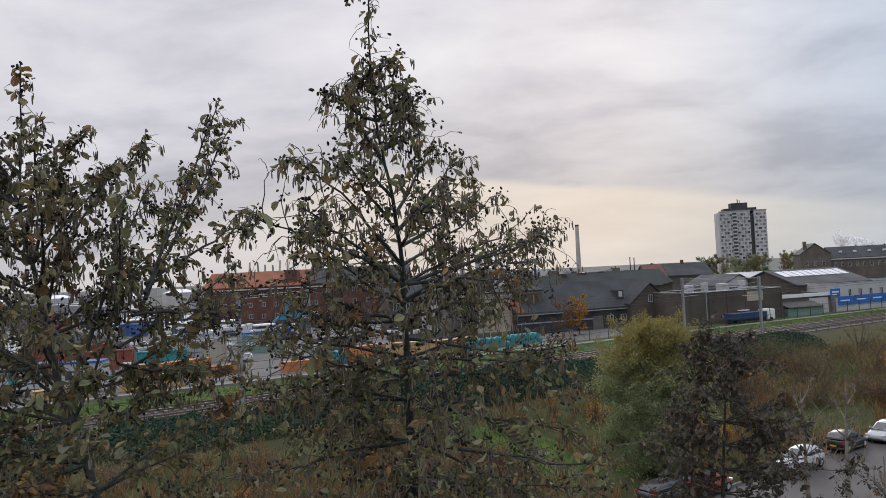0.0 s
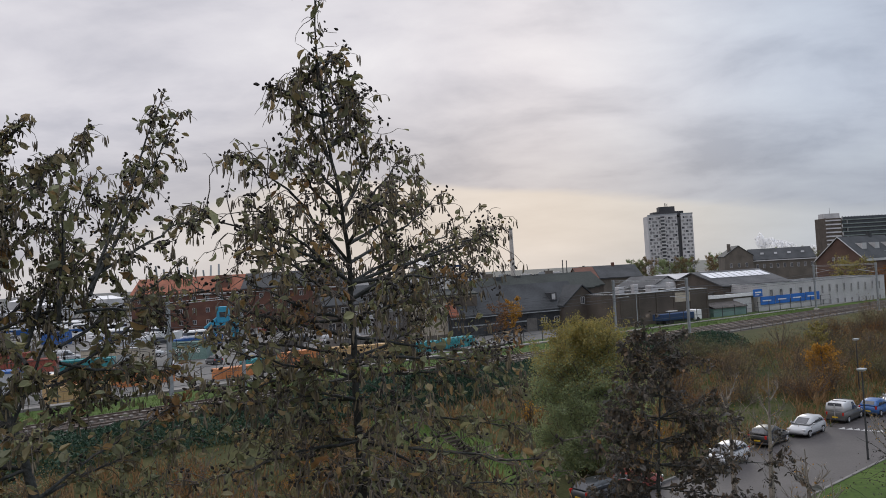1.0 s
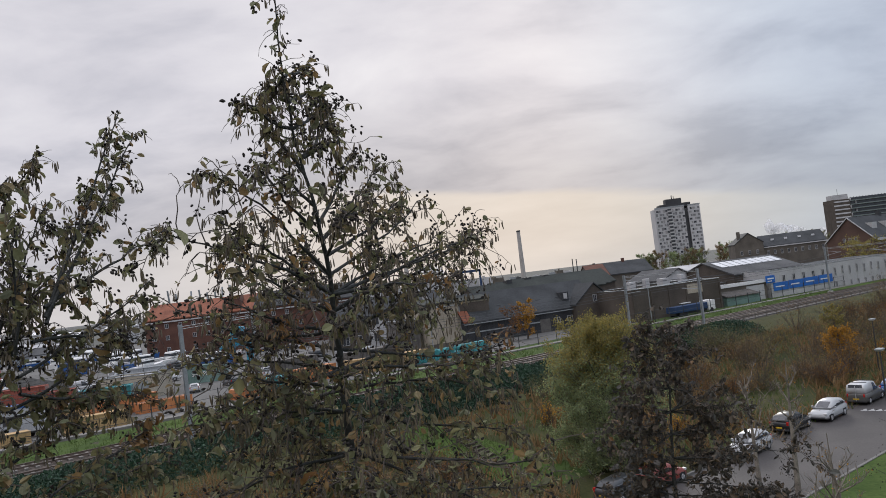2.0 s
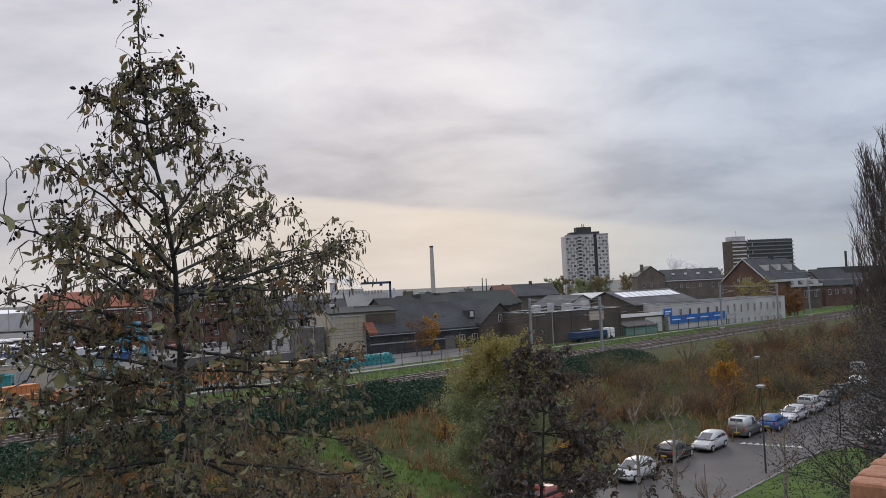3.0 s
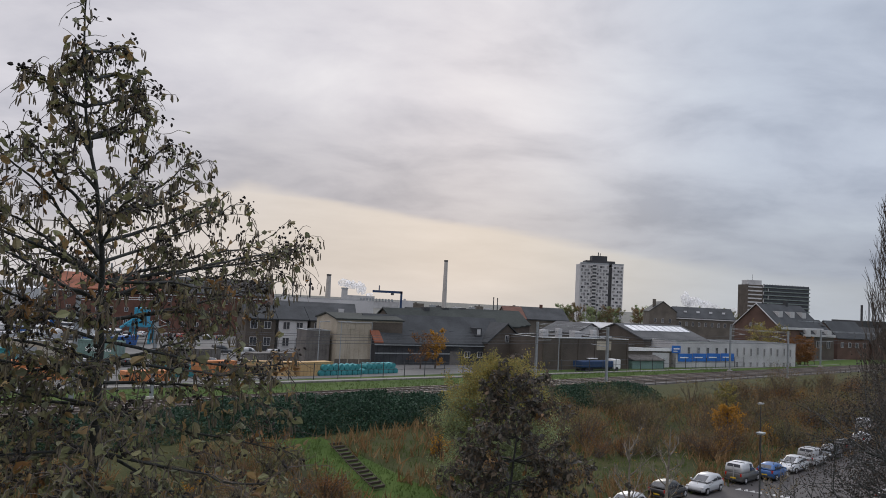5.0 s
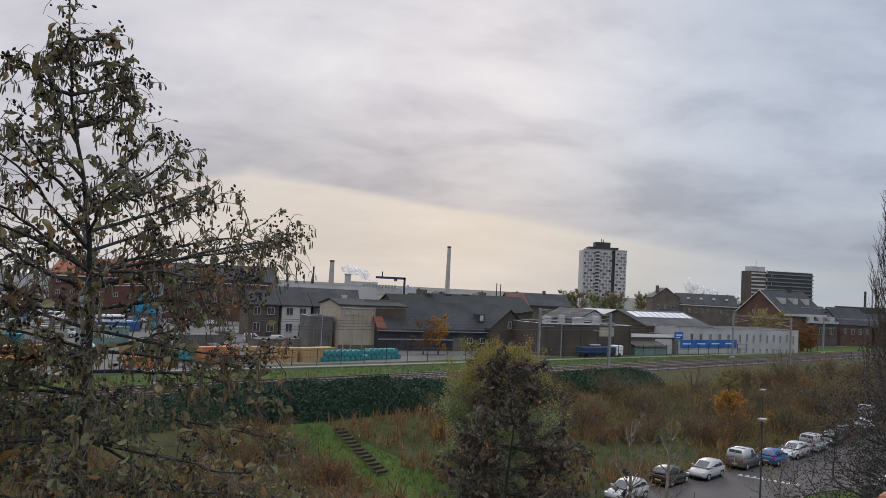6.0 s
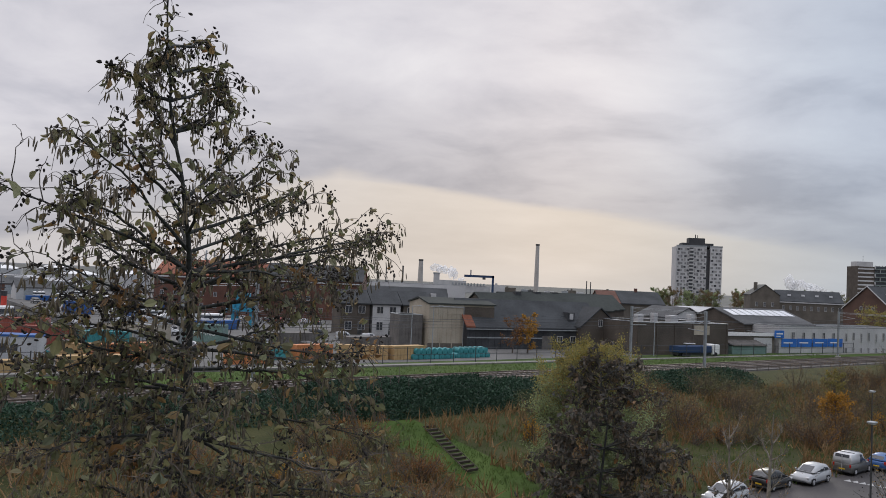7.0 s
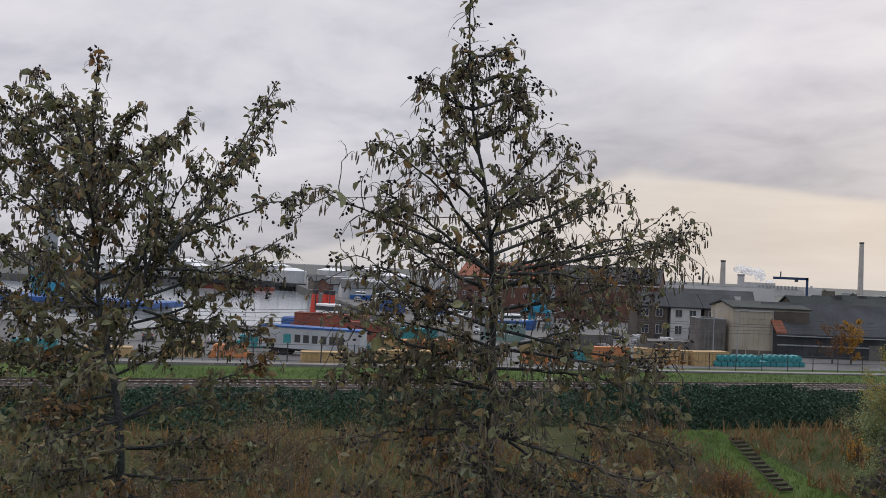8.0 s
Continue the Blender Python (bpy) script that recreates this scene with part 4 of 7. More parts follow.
def crown_tree(name, label, x, y, z, height, spread, leaf_mat, n=5000, size=0.16, low=0.15, shape=1.0, bark="twig", upright=0.5, limbs=16, bare=False, group="", low_mat=None, tip=0.35):
    """A tree further off: tapered trunk, limbs, side twigs and a crown of many leaves in clumps."""
    t = thing(name, label, "tree", Matrix.Translation((x, y, z)), group)
    tr = bent((0, 0, -0.2), (RNG.normal() * 0.2, RNG.normal() * 0.2, height * 0.93), 0, 10, 0.03 * height / 10)
    V, F = tubes([(tr, np.linspace(height * 0.018 + 0.03, 0.012, 10))], 7)
    part("trunk", mesh_of("trunk", V, F, [M[bark]], smooth=True), None, t)
    paths, tips = [], []
    for k in range(limbs):
        f = low + (0.92 - low) * (k + RNG.random()) / limbs
        a = tr[int(f * 9)]
        az = k * 2.4 + RNG.normal() * 0.3
        env = math.sin(math.pi * min(1, max(0.04, (f - low * 0.6) / (1 - low * 0.6))) ** shape) ** 0.7
        L = spread * (tip + (1.1 - tip) * env)
        b = a + np.array((math.cos(az) * L, math.sin(az) * L, L * upright * (0.6 + 0.8 * RNG.random())))
        b[2] = min(b[2], height)
        p = bent(a, b, -0.05 * L, 7, 0.03 * L)
        paths.append((p, np.linspace(height * 0.005 + 0.012, 0.008, 7)))
        for q in side_branches(p, 9, L * 0.5, upright * 0.7, 0.9, 0.2):
            paths.append((q, np.linspace(0.012, 0.005, 5)))
            tips.extend(q[1:])
            for q2 in side_branches(q, 3, L * 0.25, upright * 0.7, 0.9, 0.2):
                paths.append((q2, np.linspace(0.008, 0.004, 5)))
                tips.extend(q2[1:])
    V, F = tubes(paths, 4)
    tagged(part("branch_mass", mesh_of("branch_mass", V, F, [M[bark]]), None, t), kind="stuff")
    if n:
        T = np.array(tips)
        P = T[RNG.integers(0, len(T), n)] + RNG.normal(size=(n, 3)) * spread * 0.055
        A = RNG.normal(size=(n, 3)); A[:, 2] -= 0.5
        sz = size * (0.6 + 0.8 * RNG.random(n))
        if low_mat:
            up = P[:, 2] + RNG.normal(size=n) * height * 0.1 > height * 0.62
            V, F = scatter(SMALL, SMALL_F, P[up], A[up], sz[up]); tagged(part("crown", mesh_of("crown", V, F, [M[leaf_mat]]), None, t), kind="stuff")
            V, F = scatter(SMALL, SMALL_F, P[~up], A[~up], sz[~up]); tagged(part("lower_crown", mesh_of("lower_crown", V, F, [M[low_mat]]), None, t), kind="stuff")
        else:
            V, F = scatter(SMALL, SMALL_F, P, A, sz)
            tagged(part("crown", mesh_of("crown", V, F, [M[leaf_mat]]), None, t), kind="stuff")
    return t


crown_tree("willow_tree", "bushy willow, yellow above and grey-green below", 7.35, 46.5, 0.4, 9.4, 2.55, "willow", 105000, 0.095, 0.0, 0.7, limbs=110, low_mat="willow_low", upright=0.5, tip=0.08)
# a dark leafless thicket tree close by on the car park side
crown_tree("thicket_tree", "dark twiggy tree with a few withered leaves", 13.6, 17.4, 0.0, 11.7, 3.3, "dark_leaf", 56000, 0.05, 0.2, 0.9, "bark", limbs=60, upright=0.2)
crown_tree("thicket_tree", "dark twiggy tree with a few withered leaves", 17.2, 21.0, 0.0, 12.2, 3.7, "dark_leaf", 46000, 0.055, 0.2, 0.9, "bark", limbs=50, upright=0.2)


def poplar(x, y, h, w):
    t = thing("poplar_tree", "tall bare upright poplar beside the street", "tree", Matrix.Translation((x, y, 0)), "poplars")
    tr = bent((0, 0, -0.2), (0.2, 0, h), 0, 14, 0.04)
    V, F = tubes([(tr, np.linspace(0.34, 0.02, 14))], 8)
    part("trunk", mesh_of("trunk", V, F, [M["twig"]], smooth=True), None, t)
    paths = []
    for k in range(80):
        f = 0.14 + 0.8 * k / 80
        a = tr[int(f * 13)]
        az = k * 2.4
        L = w * (1 - 0.55 * f)
        b = a + np.array((math.cos(az) * L, math.sin(az) * L, h * 0.22 * (1.1 - 0.5 * f)))
        p = bent(a, b, -0.35 * L, 8, 0.05)
        paths.append((p, np.linspace(0.055 * (1.1 - f), 0.012, 8)))
        for q in side_branches(p, 17, 1.8, 1.3, 0.55, 0.1):
            paths.append((q, np.linspace(0.024, 0.012, 5)))
            for q2 in side_branches(q, 5, 1.0, 1.2, 0.6, 0.15):
                paths.append((q2, np.linspace(0.015, 0.010, 5)))
    V, F = tubes(paths, 4)
    tagged(part("branch_mass", mesh_of("branch_mass", V, F, [M["twig"]]), None, t), kind="stuff")


poplar(43.2, 61.0, 20.6, 3.8); poplar(50.5, 66.5, 22.0, 3.3); poplar(56, 71.0, 20.5, 3.0)

# pale birches and bare saplings on the verges
for x, y, h, ln in ((14.4, 38.0, 6.9, 0.9), (13.2, 39.5, 6.0, 1.0), (21.3, 40.2, 4.6, 0.8), (11.0, 26.0, 5.9, 0.9), (10.2, 25.2, 5.2, 0.9)):
    crown_tree("birch_sapling", "thin pale birch sapling with almost no leaves", x, y, 0.1, h, ln, "gold", 60, 0.07, 0.35, 0.9, "birch", 0.9, 9, group="birch saplings")
crown_tree("golden_tree", "small tree in bright golden leaf", 32.6, 70.0, 0.4, 3.6, 1.25, "gold", 4200, 0.14, 0.05, 0.6, limbs=26, upright=0.9, tip=0.1)
crown_tree("golden_tree", "small tree in bright golden leaf", 40.6, 87.6, 0.9, 3.4, 1.0, "willow", 1500, 0.16, 0.2, 0.8, limbs=12)
crown_tree("golden_tree", "slender tree with golden and rusty leaves before the dark hall", 10.6, 124.0, 1.4, 6.8, 1.4, "gold", 2400, 0.2, 0.2, 0.8, limbs=14)
crown_tree("golden_tree", "slender tree with rusty leaves before the dark hall", 8.2, 123.0, 1.4, 5.6, 1.6, "rust", 1000, 0.2, 0.2, 0.8, limbs=14)
crown_tree("rusty_tree", "rust-coloured tree beside the white hall", 91, 163, 1.4, 7.0, 2.4, "rust", 2400, 0.3, 0.2, 0.8, limbs=16)
crown_tree("rusty_tree", "rust-coloured tree beside the white hall", 96, 168, 1.4, 6.0, 2.2, "rust", 2000, 0.3, 0.2, 0.8, limbs=16)
crown_tree("green_tree", "rounded olive tree behind the white hall", 92, 178, 1.4, 9.0, 3.5, "willow", 3000, 0.3, 0.2, 0.8, limbs=16)


def shrub_mesh(r, h, n, size):
    k = max(6, n // 60)
    c = RNG.normal(size=(k, 3)) * (r * 0.5, r * 0.5, h * 0.22) + (0, 0, h * 0.5)
    P = c[RNG.integers(0, k, n)] + RNG.normal(size=(n, 3)) * (r * 0.22, r * 0.22, h * 0.16)
    P[:, 2] = abs(P[:, 2])
    A = RNG.normal(size=(n, 3)); A[:, 2] += 0.3
    V, F = scatter(SMALL, SMALL_F, P, A, size * (0.5 + RNG.random(n)))
    stems = []
    for _ in range(30):
        b = c[RNG.integers(0, k)] * (1.2, 1.2, 1.15)
        p = bent((RNG.normal() * 0.15, RNG.normal() * 0.15, -0.15), b, 0.1, 6, 0.05)
        stems.append((p, np.linspace(0.02, 0.006, 6)))
        for q in side_branches(p, 5, h * 0.3, 0.5, 0.6, 0.35):
            stems.append((q, np.linspace(0.008, 0.004, 5)))
    return (V, F), tubes(stems, 4)


def shrubs(kind, label, m, places, r, h, n, size):
    variants = []
    for k in range(4):
        a, b = shrub_mesh(r, h, n, size)
        variants.append((mesh_of("foliage", *a, [M[m]]), mesh_of("stem_mass", *b, [M["twig"]])))
    for i, (x, y, z, f) in enumerate(places):
        t = thing(kind, label, "shrub", Matrix.LocRotScale(Vector((x, y, z)), Euler((0, 0, RNG.random() * 6.28)), (f, f, f * (0.8 + 0.4 * RNG.random()))), kind + "s")
        lv, stm = variants[i % 4]
        tagged(part("foliage", lv, None, t), kind="stuff"); tagged(part("stem_mass", stm, None, t), kind="stuff")


def spots(count, s0, s1, u0, u1, keep=lambda s, u: True):
    out = []
    while len(out) < count:
        s, u = s0 + (s1 - s0) * RNG.random(), u0 + (u1 - u0) * RNG.random()
        if keep(s, u):
            x, y = at(s, u)
            out.append((x, y, ground_z(u) - 0.05, 0.7 + 0.6 * RNG.random()))
    return out


off_lane = lambda s, u: not (-20.5 < s < -14)
shrubs("brown_shrub", "brown leafless autumn shrub on rough ground", "scrub", spots(100, -4, 110, -32, -13.5, lambda s, u: s > 2 or u > -24), 1.5, 2.6, 1500, 0.075)
shrubs("olive_shrub", "olive half-bare shrub on rough ground", "scrub_green", spots(80, -8, 110, -33, -13.5, lambda s, u: s > 4 or u > -22), 1.6, 2.4, 1600, 0.08)
shrubs("rusty_shrub", "rust-orange autumn shrub on rough ground", "rust", spots(40, 2, 110, -31, -13.5) + spots(32, -60, -21, -34, -18), 1.1, 1.8, 1200, 0.07)
shrubs("bramble", "brown bramble thicket below the railway bank", "scrub", spots(60, -70, -21, -38, -17, off_lane), 1.6, 1.5, 1300, 0.075)
shrubs("bramble", "olive bramble thicket below the railway bank", "scrub_green", spots(44, -70, -21, -42, -17, off_lane), 1.7, 1.6, 1300, 0.075)
shrubs("golden_shrub", "small golden autumn shrub among dry grass", "gold", spots(6, -12, -4, -30, -20) + spots(18, 10, 100, -31, -14) + spots(5, -60, -22, -34, -22), 0.8, 1.2, 500, 0.09)

# hedge of ivy and laurel on the bank's shoulder
def hedge(s0, s1, u0, u1, top, n, label):
    s = s0 + (s1 - s0) * RNG.random(n)
    u = u0 + (u1 - u0) * RNG.random(n)
    lump = np.array([0.5 * noise.noise((a * 0.35, b * 0.35, 3.0)) + 0.25 * noise.noise((a * 1.1, b * 1.1, 9.0)) for a, b in zip(s, u)])
    edge = 1 - np.abs((u - (u0 + u1) / 2) / ((u1 - u0) / 2)) ** 3
    gz = np.array([ground_z(b) for b in u])
    z = gz + np.maximum(0.1, (top + lump) * edge) * RNG.random(n) ** 0.35
    P = np.stack([s * DX - u * DY, 80.5 + s * DY + u * DX, z], 1)
    A = RNG.normal(size=(n, 3)); A[:, 1] -= 0.4
    V, F = scatter(SMALL, SMALL_F, P, A, 0.18 * (0.5 + RNG.random(n)))
    t = tagged(part("hedge", mesh_of("hedge", V, F, [M["ivy"]]), None), label, "hedge")
    cs = [(*at(a, (u0 + u1) / 2), ground_z((u0 + u1) / 2)) for a in np.linspace(s0 + 0.5, s1 - 0.5, 24)]
    V, F = tubes([(bent(c, np.array(c) + RNG.normal(size=3) * 0.6 + (0, 0, top * 0.8), 0, 5, 0.05), np.linspace(0.06, 0.02, 5)) for c in map(np.array, cs)], 5)
    tagged(part("stem_mass", mesh_of("stem_mass", V, F, [M["twig"]]), None, t), kind="stuff")


hedge(-21, -4, -14.0, -5.2, 1.6, 36000, "dense dark evergreen hedge below the tracks")
hedge(-70, -21, -13.0, -5.4, 1.1, 36000, "dense dark evergreen hedge below the tracks")
hedge(-4, 34, -13.2, -5.9, 1.3, 40000, "low dark evergreen hedge below the tracks")


def tufts(name, label, n, s0, s1, u0, u1, h, m, keep=lambda s, u: True):
    P = []
    while len(P) < n:
        s, u = s0 + (s1 - s0) * RNG.random(), u0 + (u1 - u0) * RNG.random()
        if keep(s, u):
            for _ in range(5):
                a, b = s + RNG.normal() * 0.12, u + RNG.normal() * 0.12
                P.append((*at(a, b), ground_z(b) - 0.05))
    P = np.array(P)
    A = RNG.normal(size=(len(P), 3)) * 0.35 + (0, 0, 1)
    V, F = scatter(BLADE, BLADE_F, P, A, h * (0.5 + RNG.random(len(P))))
    tagged(new(name, mesh_of(name, V, F, [M[m]])), label, "grass", kind="stuff")


patchy = lambda s, u: noise.noise((s * 0.12, u * 0.12, 5.0)) > -0.32
tufts("dry_grass", "tall dry straw-coloured grass", 26000, -72, 100, -36, -14, 0.8, "straw", lambda s, u: patchy(s, u) and not (-19.3 < s < -15.8 and u < -15))
tufts("field_grass", "short rough olive grass on uneven ground", 15000, -14, 40, -36, -15, 0.32, "lawn_blade")
tufts("lane_grass", "short green grass beside the steps", 3500, -20, -14.6, -30, -15, 0.22, "lawn_blade", lambda s, u: abs(s + 18.2 - 0.32 * (u + 25.2)) > 0.6)
tufts("verge_grass", "short green grass blades on the verge", 20000, -65, 90, 4.0, 14.4, 0.28, "lawn_blade")

# belt of bare and dark trees behind the works
for k in range(20):
    x = 108 + 5.2 * k + RNG.normal() * 1.5
    tall = k in (12, 13, 15, 17)
    crown_tree("distant_tree", "dark half-bare tree far behind the works", x, 430 + 25 * RNG.random(), 0.5, (15.0 if tall else 11.0) + 3 * RNG.random(), 1.6 if tall else 4.2, ("willow_low", "scrub_green", "scrub")[k % 3], 1200 if tall else 4200, 0.38, 0.15, 0.8, limbs=10, upright=1.2 if tall else 0.6, group="distant trees")

# ---- buildings ----
def window_mesh(w, h):
    fr = boxes((-w / 2, w / 2, -0.10, 0.02, -h / 2, -h / 2 + 0.07), (-w / 2, w / 2, -0.10, 0.02, h / 2 - 0.07, h / 2), (-w / 2, -w / 2 + 0.07, -0.10, 0.02, -h / 2, h / 2),
               (w / 2 - 0.07, w / 2, -0.10, 0.02, -h / 2, h / 2), (-0.03, 0.03, -0.09, 0.02, -h / 2, h / 2))
    gl = boxes((-w / 2 + 0.05, w / 2 - 0.05, -0.05, 0.01, -h / 2 + 0.05, h / 2 - 0.05))
    a, b = bpy.data.meshes.new("frame"), bpy.data.meshes.new("pane")
    fr.to_mesh(a); fr.free(); gl.to_mesh(b); gl.free()
    a.materials.append(M["white_wall"]); b.materials.append(M["glass"])
    return a, b


WINDOWS = {}


def window(parent, x, y, z, w, h, rz=0, frame=True):
    """A framed window proud of its wall; y is the wall's face, outward is -y after the turn."""
    key = (round(w, 2), round(h, 2))
    if key not in WINDOWS:
        WINDOWS[key] = window_mesh(w, h)
    o = new("window", WINDOWS[key][0] if frame else WINDOWS[key][1])
    o.parent = parent
    o.matrix_basis = pose(x, y, z, 0, 0, rz)
    if frame:
        p = new("pane", WINDOWS[key][1])
        p.parent = o
    return o


def gable_house(name, label, x, y, rz, w, d, z0, eaves, ridge, wall, roof, axis="x", over=0.25, category="house", group=""):
    """A gabled block: w along its front, d deep, ridge along x or y. The place given is the front's left foot."""
    t = thing(name, label, category, pose(x, y, z0, 0, 0, rz), group)
    e, r = eaves - z0, ridge - z0
    th = 0.22
    if axis == "x":
        part("wall", prism([(0, -1), (d, -1), (d, e), (d / 2, r - 0.1), (0, e)], 0, w), wall, t)
        k = (r - e) / (d / 2)
        part("roof", prism([(-over, e - over * k), (d / 2, r), (d / 2, r + th), (-over, e - over * k + th)], -over, w + over), roof, t)
        part("roof", prism([(d + over, e - over * k), (d + over, e - over * k + th), (d / 2 + 0.01, r + th), (d / 2 + 0.01, r)], -over, w + over), roof, t)
    else:
        part("wall", prism([(0, -1), (w, -1), (w, e), (w / 2, r - 0.1), (0, e)], 0, d, "y"), wall, t)
        k = (r - e) / (w / 2)
        part("roof", prism([(-over, e - over * k), (w / 2, r), (w / 2, r + th), (-over, e - over * k + th)], -over, d + over, "y"), roof, t)
        part("roof", prism([(w + over, e - over * k), (w + over, e - over * k + th), (w / 2 + 0.01, r + th), (w / 2 + 0.01, r)], -over, d + over, "y"), roof, t)
    return t


def flat_block(name, label, x, y, rz, w, d, z0, top, wall, roof, category="building", parapet=0.3):
    t = thing(name, label, category, pose(x, y, z0, 0, 0, rz))
    h = top - z0
    part("wall", boxes((0, w, 0, 0.3, -1, h), (0, w, d - 0.3, d, -1, h), (0, 0.3, 0.3, d - 0.3, -1, h), (w - 0.3, w, 0.3, d - 0.3, -1, h)), wall, t)
    part("roof", boxes((0.3, w - 0.3, 0.3, d - 0.3, h - parapet - 0.25, h - parapet)), roof, t)
    part("coping", boxes((-0.05, w + 0.05, -0.05, 0.35, h, h + 0.08), (-0.05, w + 0.05, d - 0.35, d + 0.05, h, h + 0.08), (-0.05, 0.35, 0.35, d - 0.35, h, h + 0.08), (w - 0.35, w + 0.05, 0.35, d - 0.35, h, h + 0.08)), M["galv"], t)
    return t


B = 26.0                                        # bearing of the works buildings

# white hall along the railway
hx, hy = 58.0, 146.2
t = flat_block("white_hall", "long white panelled works hall with narrow windows", hx, hy, 22.8, 33.4, 10, 1.4, 6.55, M["white_wall"], M["roof_flat"])
for k in range(5):
    window(t, 3.2 + 2.45 * k, -0.02, 3.45, 0.7, 1.3)
for k in range(9):
    window(t, 16.2 + 1.95 * k, -0.02, 3.5 if k % 2 else 3.3, 0.5, 1.6)
    window(t, 16.2 + 1.95 * k, -0.02, 0.85, 0.5, 1.1)
for k in range(18):
    part("panel_joint", boxes((1.8 * k + 0.4, 1.8 * k + 0.45, -0.03, 0.01, 0, 5.1)), M["pale_wall"], t)
for k in range(4):
    bm = boxes((0.4 + 3.75 * k, 4.0 + 3.75 * k, -0.14, -0.08, 1.35 + 0.06 * k, 2.85 + 0.06 * k))
    part("banner", bm, M["blue"], t, "blue printed banner")
    part("print", boxes((0.9 + 3.75 * k, 3.0 + 3.75 * k, -0.15, -0.142, 2.0 + 0.06 * k, 2.2 + 0.06 * k)), M["white"], t)
sg = part("sign", boxes((-1.2, 0.9, -0.2, -0.05, 2.95, 4.3)), M["blue"], t, "blue sign board")
part("print", boxes((-0.9, 0.6, -0.215, -0.205, 3.6, 3.85), (-0.9, 0.1, -0.215, -0.205, 3.2, 3.35)), M["white"], t)
# its pitched part with rooflights
t = gable_house("pitched_hall", "grey works hall with rows of bright rooflights", 53.5, 151.5, B, 18.5, 16, 1.4, 6.3, 9.0, M["brick_brown"], M["roof_flat"], "x", category="building")
for k in range(9):
    bm = bmesh.new()
    box(bm, 1.2 + 1.85 * k, 2.75 + 1.85 * k, -1.5, 1.5, 0, 0.07)
    o = part("rooflight", bm, M["skylight"], t)
    o.matrix_basis = pose(0, 5.4, 6.98, math.degrees(math.atan2(2.7, 8)), 0, 0)
window(t, 3.0, -0.02, 3.2, 1.0, 1.0); window(t, 8.0, -0.02, 4.4, 0.6, 0.6)
# low annexes
t = flat_block("annexe", "low grey annexe with a white fascia", 46.8, 141.2, B, 11.5, 9, 1.4, 5.1, M["brick_grey"], M["roof_flat"])
part("fascia", boxes((0, 11.5, -0.22, -0.06, 3.2, 3.75)), M["white"], t)
part("shutter", boxes((1.0, 5.2, -0.1, -0.02, 0, 2.4)), M["dark_metal"], t)
part("door_panel", boxes((6.4, 10.8, -0.1, -0.02, 0, 2.9)), M["white_wall"], t)
t = thing("lean_to_shed", "low shed with a corrugated grey roof", "shed", pose(47.0, 138.6, 1.45, 0, 0, B))
part("wall", boxes((0, 8.0, 0, 2.6, 0, 1.5)), M["container"], t)
for k in range(20):
    part("roof_rib", boxes((0.4 * k, 0.4 * k + 0.26, -0.3, 3.0, 0, 0.09)), M["timber"], t).matrix_basis = pose(0, 0, 1.7, 16)
part("roof", boxes((0, 8.0, -0.3, 3.0, -0.05, 0.0)), M["timber"], t).matrix_basis = pose(0, 0, 1.7, 16)
# brown brick block
t = flat_block("brick_block", "windowless brown brick block with a flat roof", 28.6, 129.4, B, 19.2, 12, 1.4, 6.7, M["brick_brown"], M["roof_flat"])
part("panel", boxes((11.6, 15.2, -0.08, 0.0, 3.4, 5.0)), M["cream"], t)
for k in range(6):
    part("pilaster", boxes((0.1 + 3.75 * k, 0.45 + 3.75 * k, -0.12, 0.0, 0, 5.2)), M["brick_brown"], t)
window(t, 10.6, -0.03, 1.2, 1.8, 1.0); window(t, 15.3, -0.03, 1.2, 1.6, 1.0)
part("canopy", boxes((9.6, 11.7, -0.5, 0, 1.9, 2.05)), M["white"], t)
for xx, yy, ww, hh in ((4, 5, 1.2, 0.9), (6.5, 4, 0.9, 1.2), (12, 6, 1.6, 0.8), (15.4, 5, 1.0, 1.1)):
    part("roof_unit", boxes((xx, xx + ww, yy, yy + ww, 4.7, 4.9 + hh + 0.6), bevel=0.05), M["white_wall"], t)
part("pipe", rod(bmesh.new(), (1.2, 3, 4.9), (18, 3, 5.6), 0.12), M["galv"], t)
# white gabled house behind it
t = gable_house("white_gabled_building", "white gabled shed with a grey roof behind the brick block", 42.0, 160.0, B, 9, 11, 1.4, 6.6, 8.6, M["pale_wall"], M["roof_flat"], "y", category="building")
window(t, 4, -0.02, 4.6, 1.0, 0.8); window(t, 8, -0.02, 4.6, 1.0, 0.8)
t = gable_house("works_shed", "grey works shed with a pale roof", 50, 170, B, 26, 12, 1.4, 7.2, 8.6, M["brick_grey"], M["white_wall"], "x", category="building")
# cream hall and its dark neighbours
t = gable_house("cream_hall", "stained cream rendered hall with a mossy roof", -5.0, 126.6, 24, 11.5, 9, 1.3, 8.2, 9.0, M["cream"], M["roof_moss"], "x", category="building")
part("door_panel", boxes((2.0, 2.12, -0.1, -0.02, 0, 6.2), (4.0, 4.12, -0.1, -0.02, 0, 6.2), (0.9, 5.4, -0.09, -0.02, 5.4, 5.5)), M["cream"], t)
part("hood", boxes((0.2, 5.9, -0.16, 0.0, 6.45, 6.6)), M["white_wall"], t)
for k in range(8):
    part("cladding_rib", boxes((0.05 + 0.78 * k, 0.17 + 0.78 * k, -0.08, 0.0, 0.7, 6.4)), M["cream"], t)
part("downpipe", rod(bmesh.new(), (6.0, -0.15, 0), (6.0, -0.15, 6.6), 0.07), M["galv"], t)
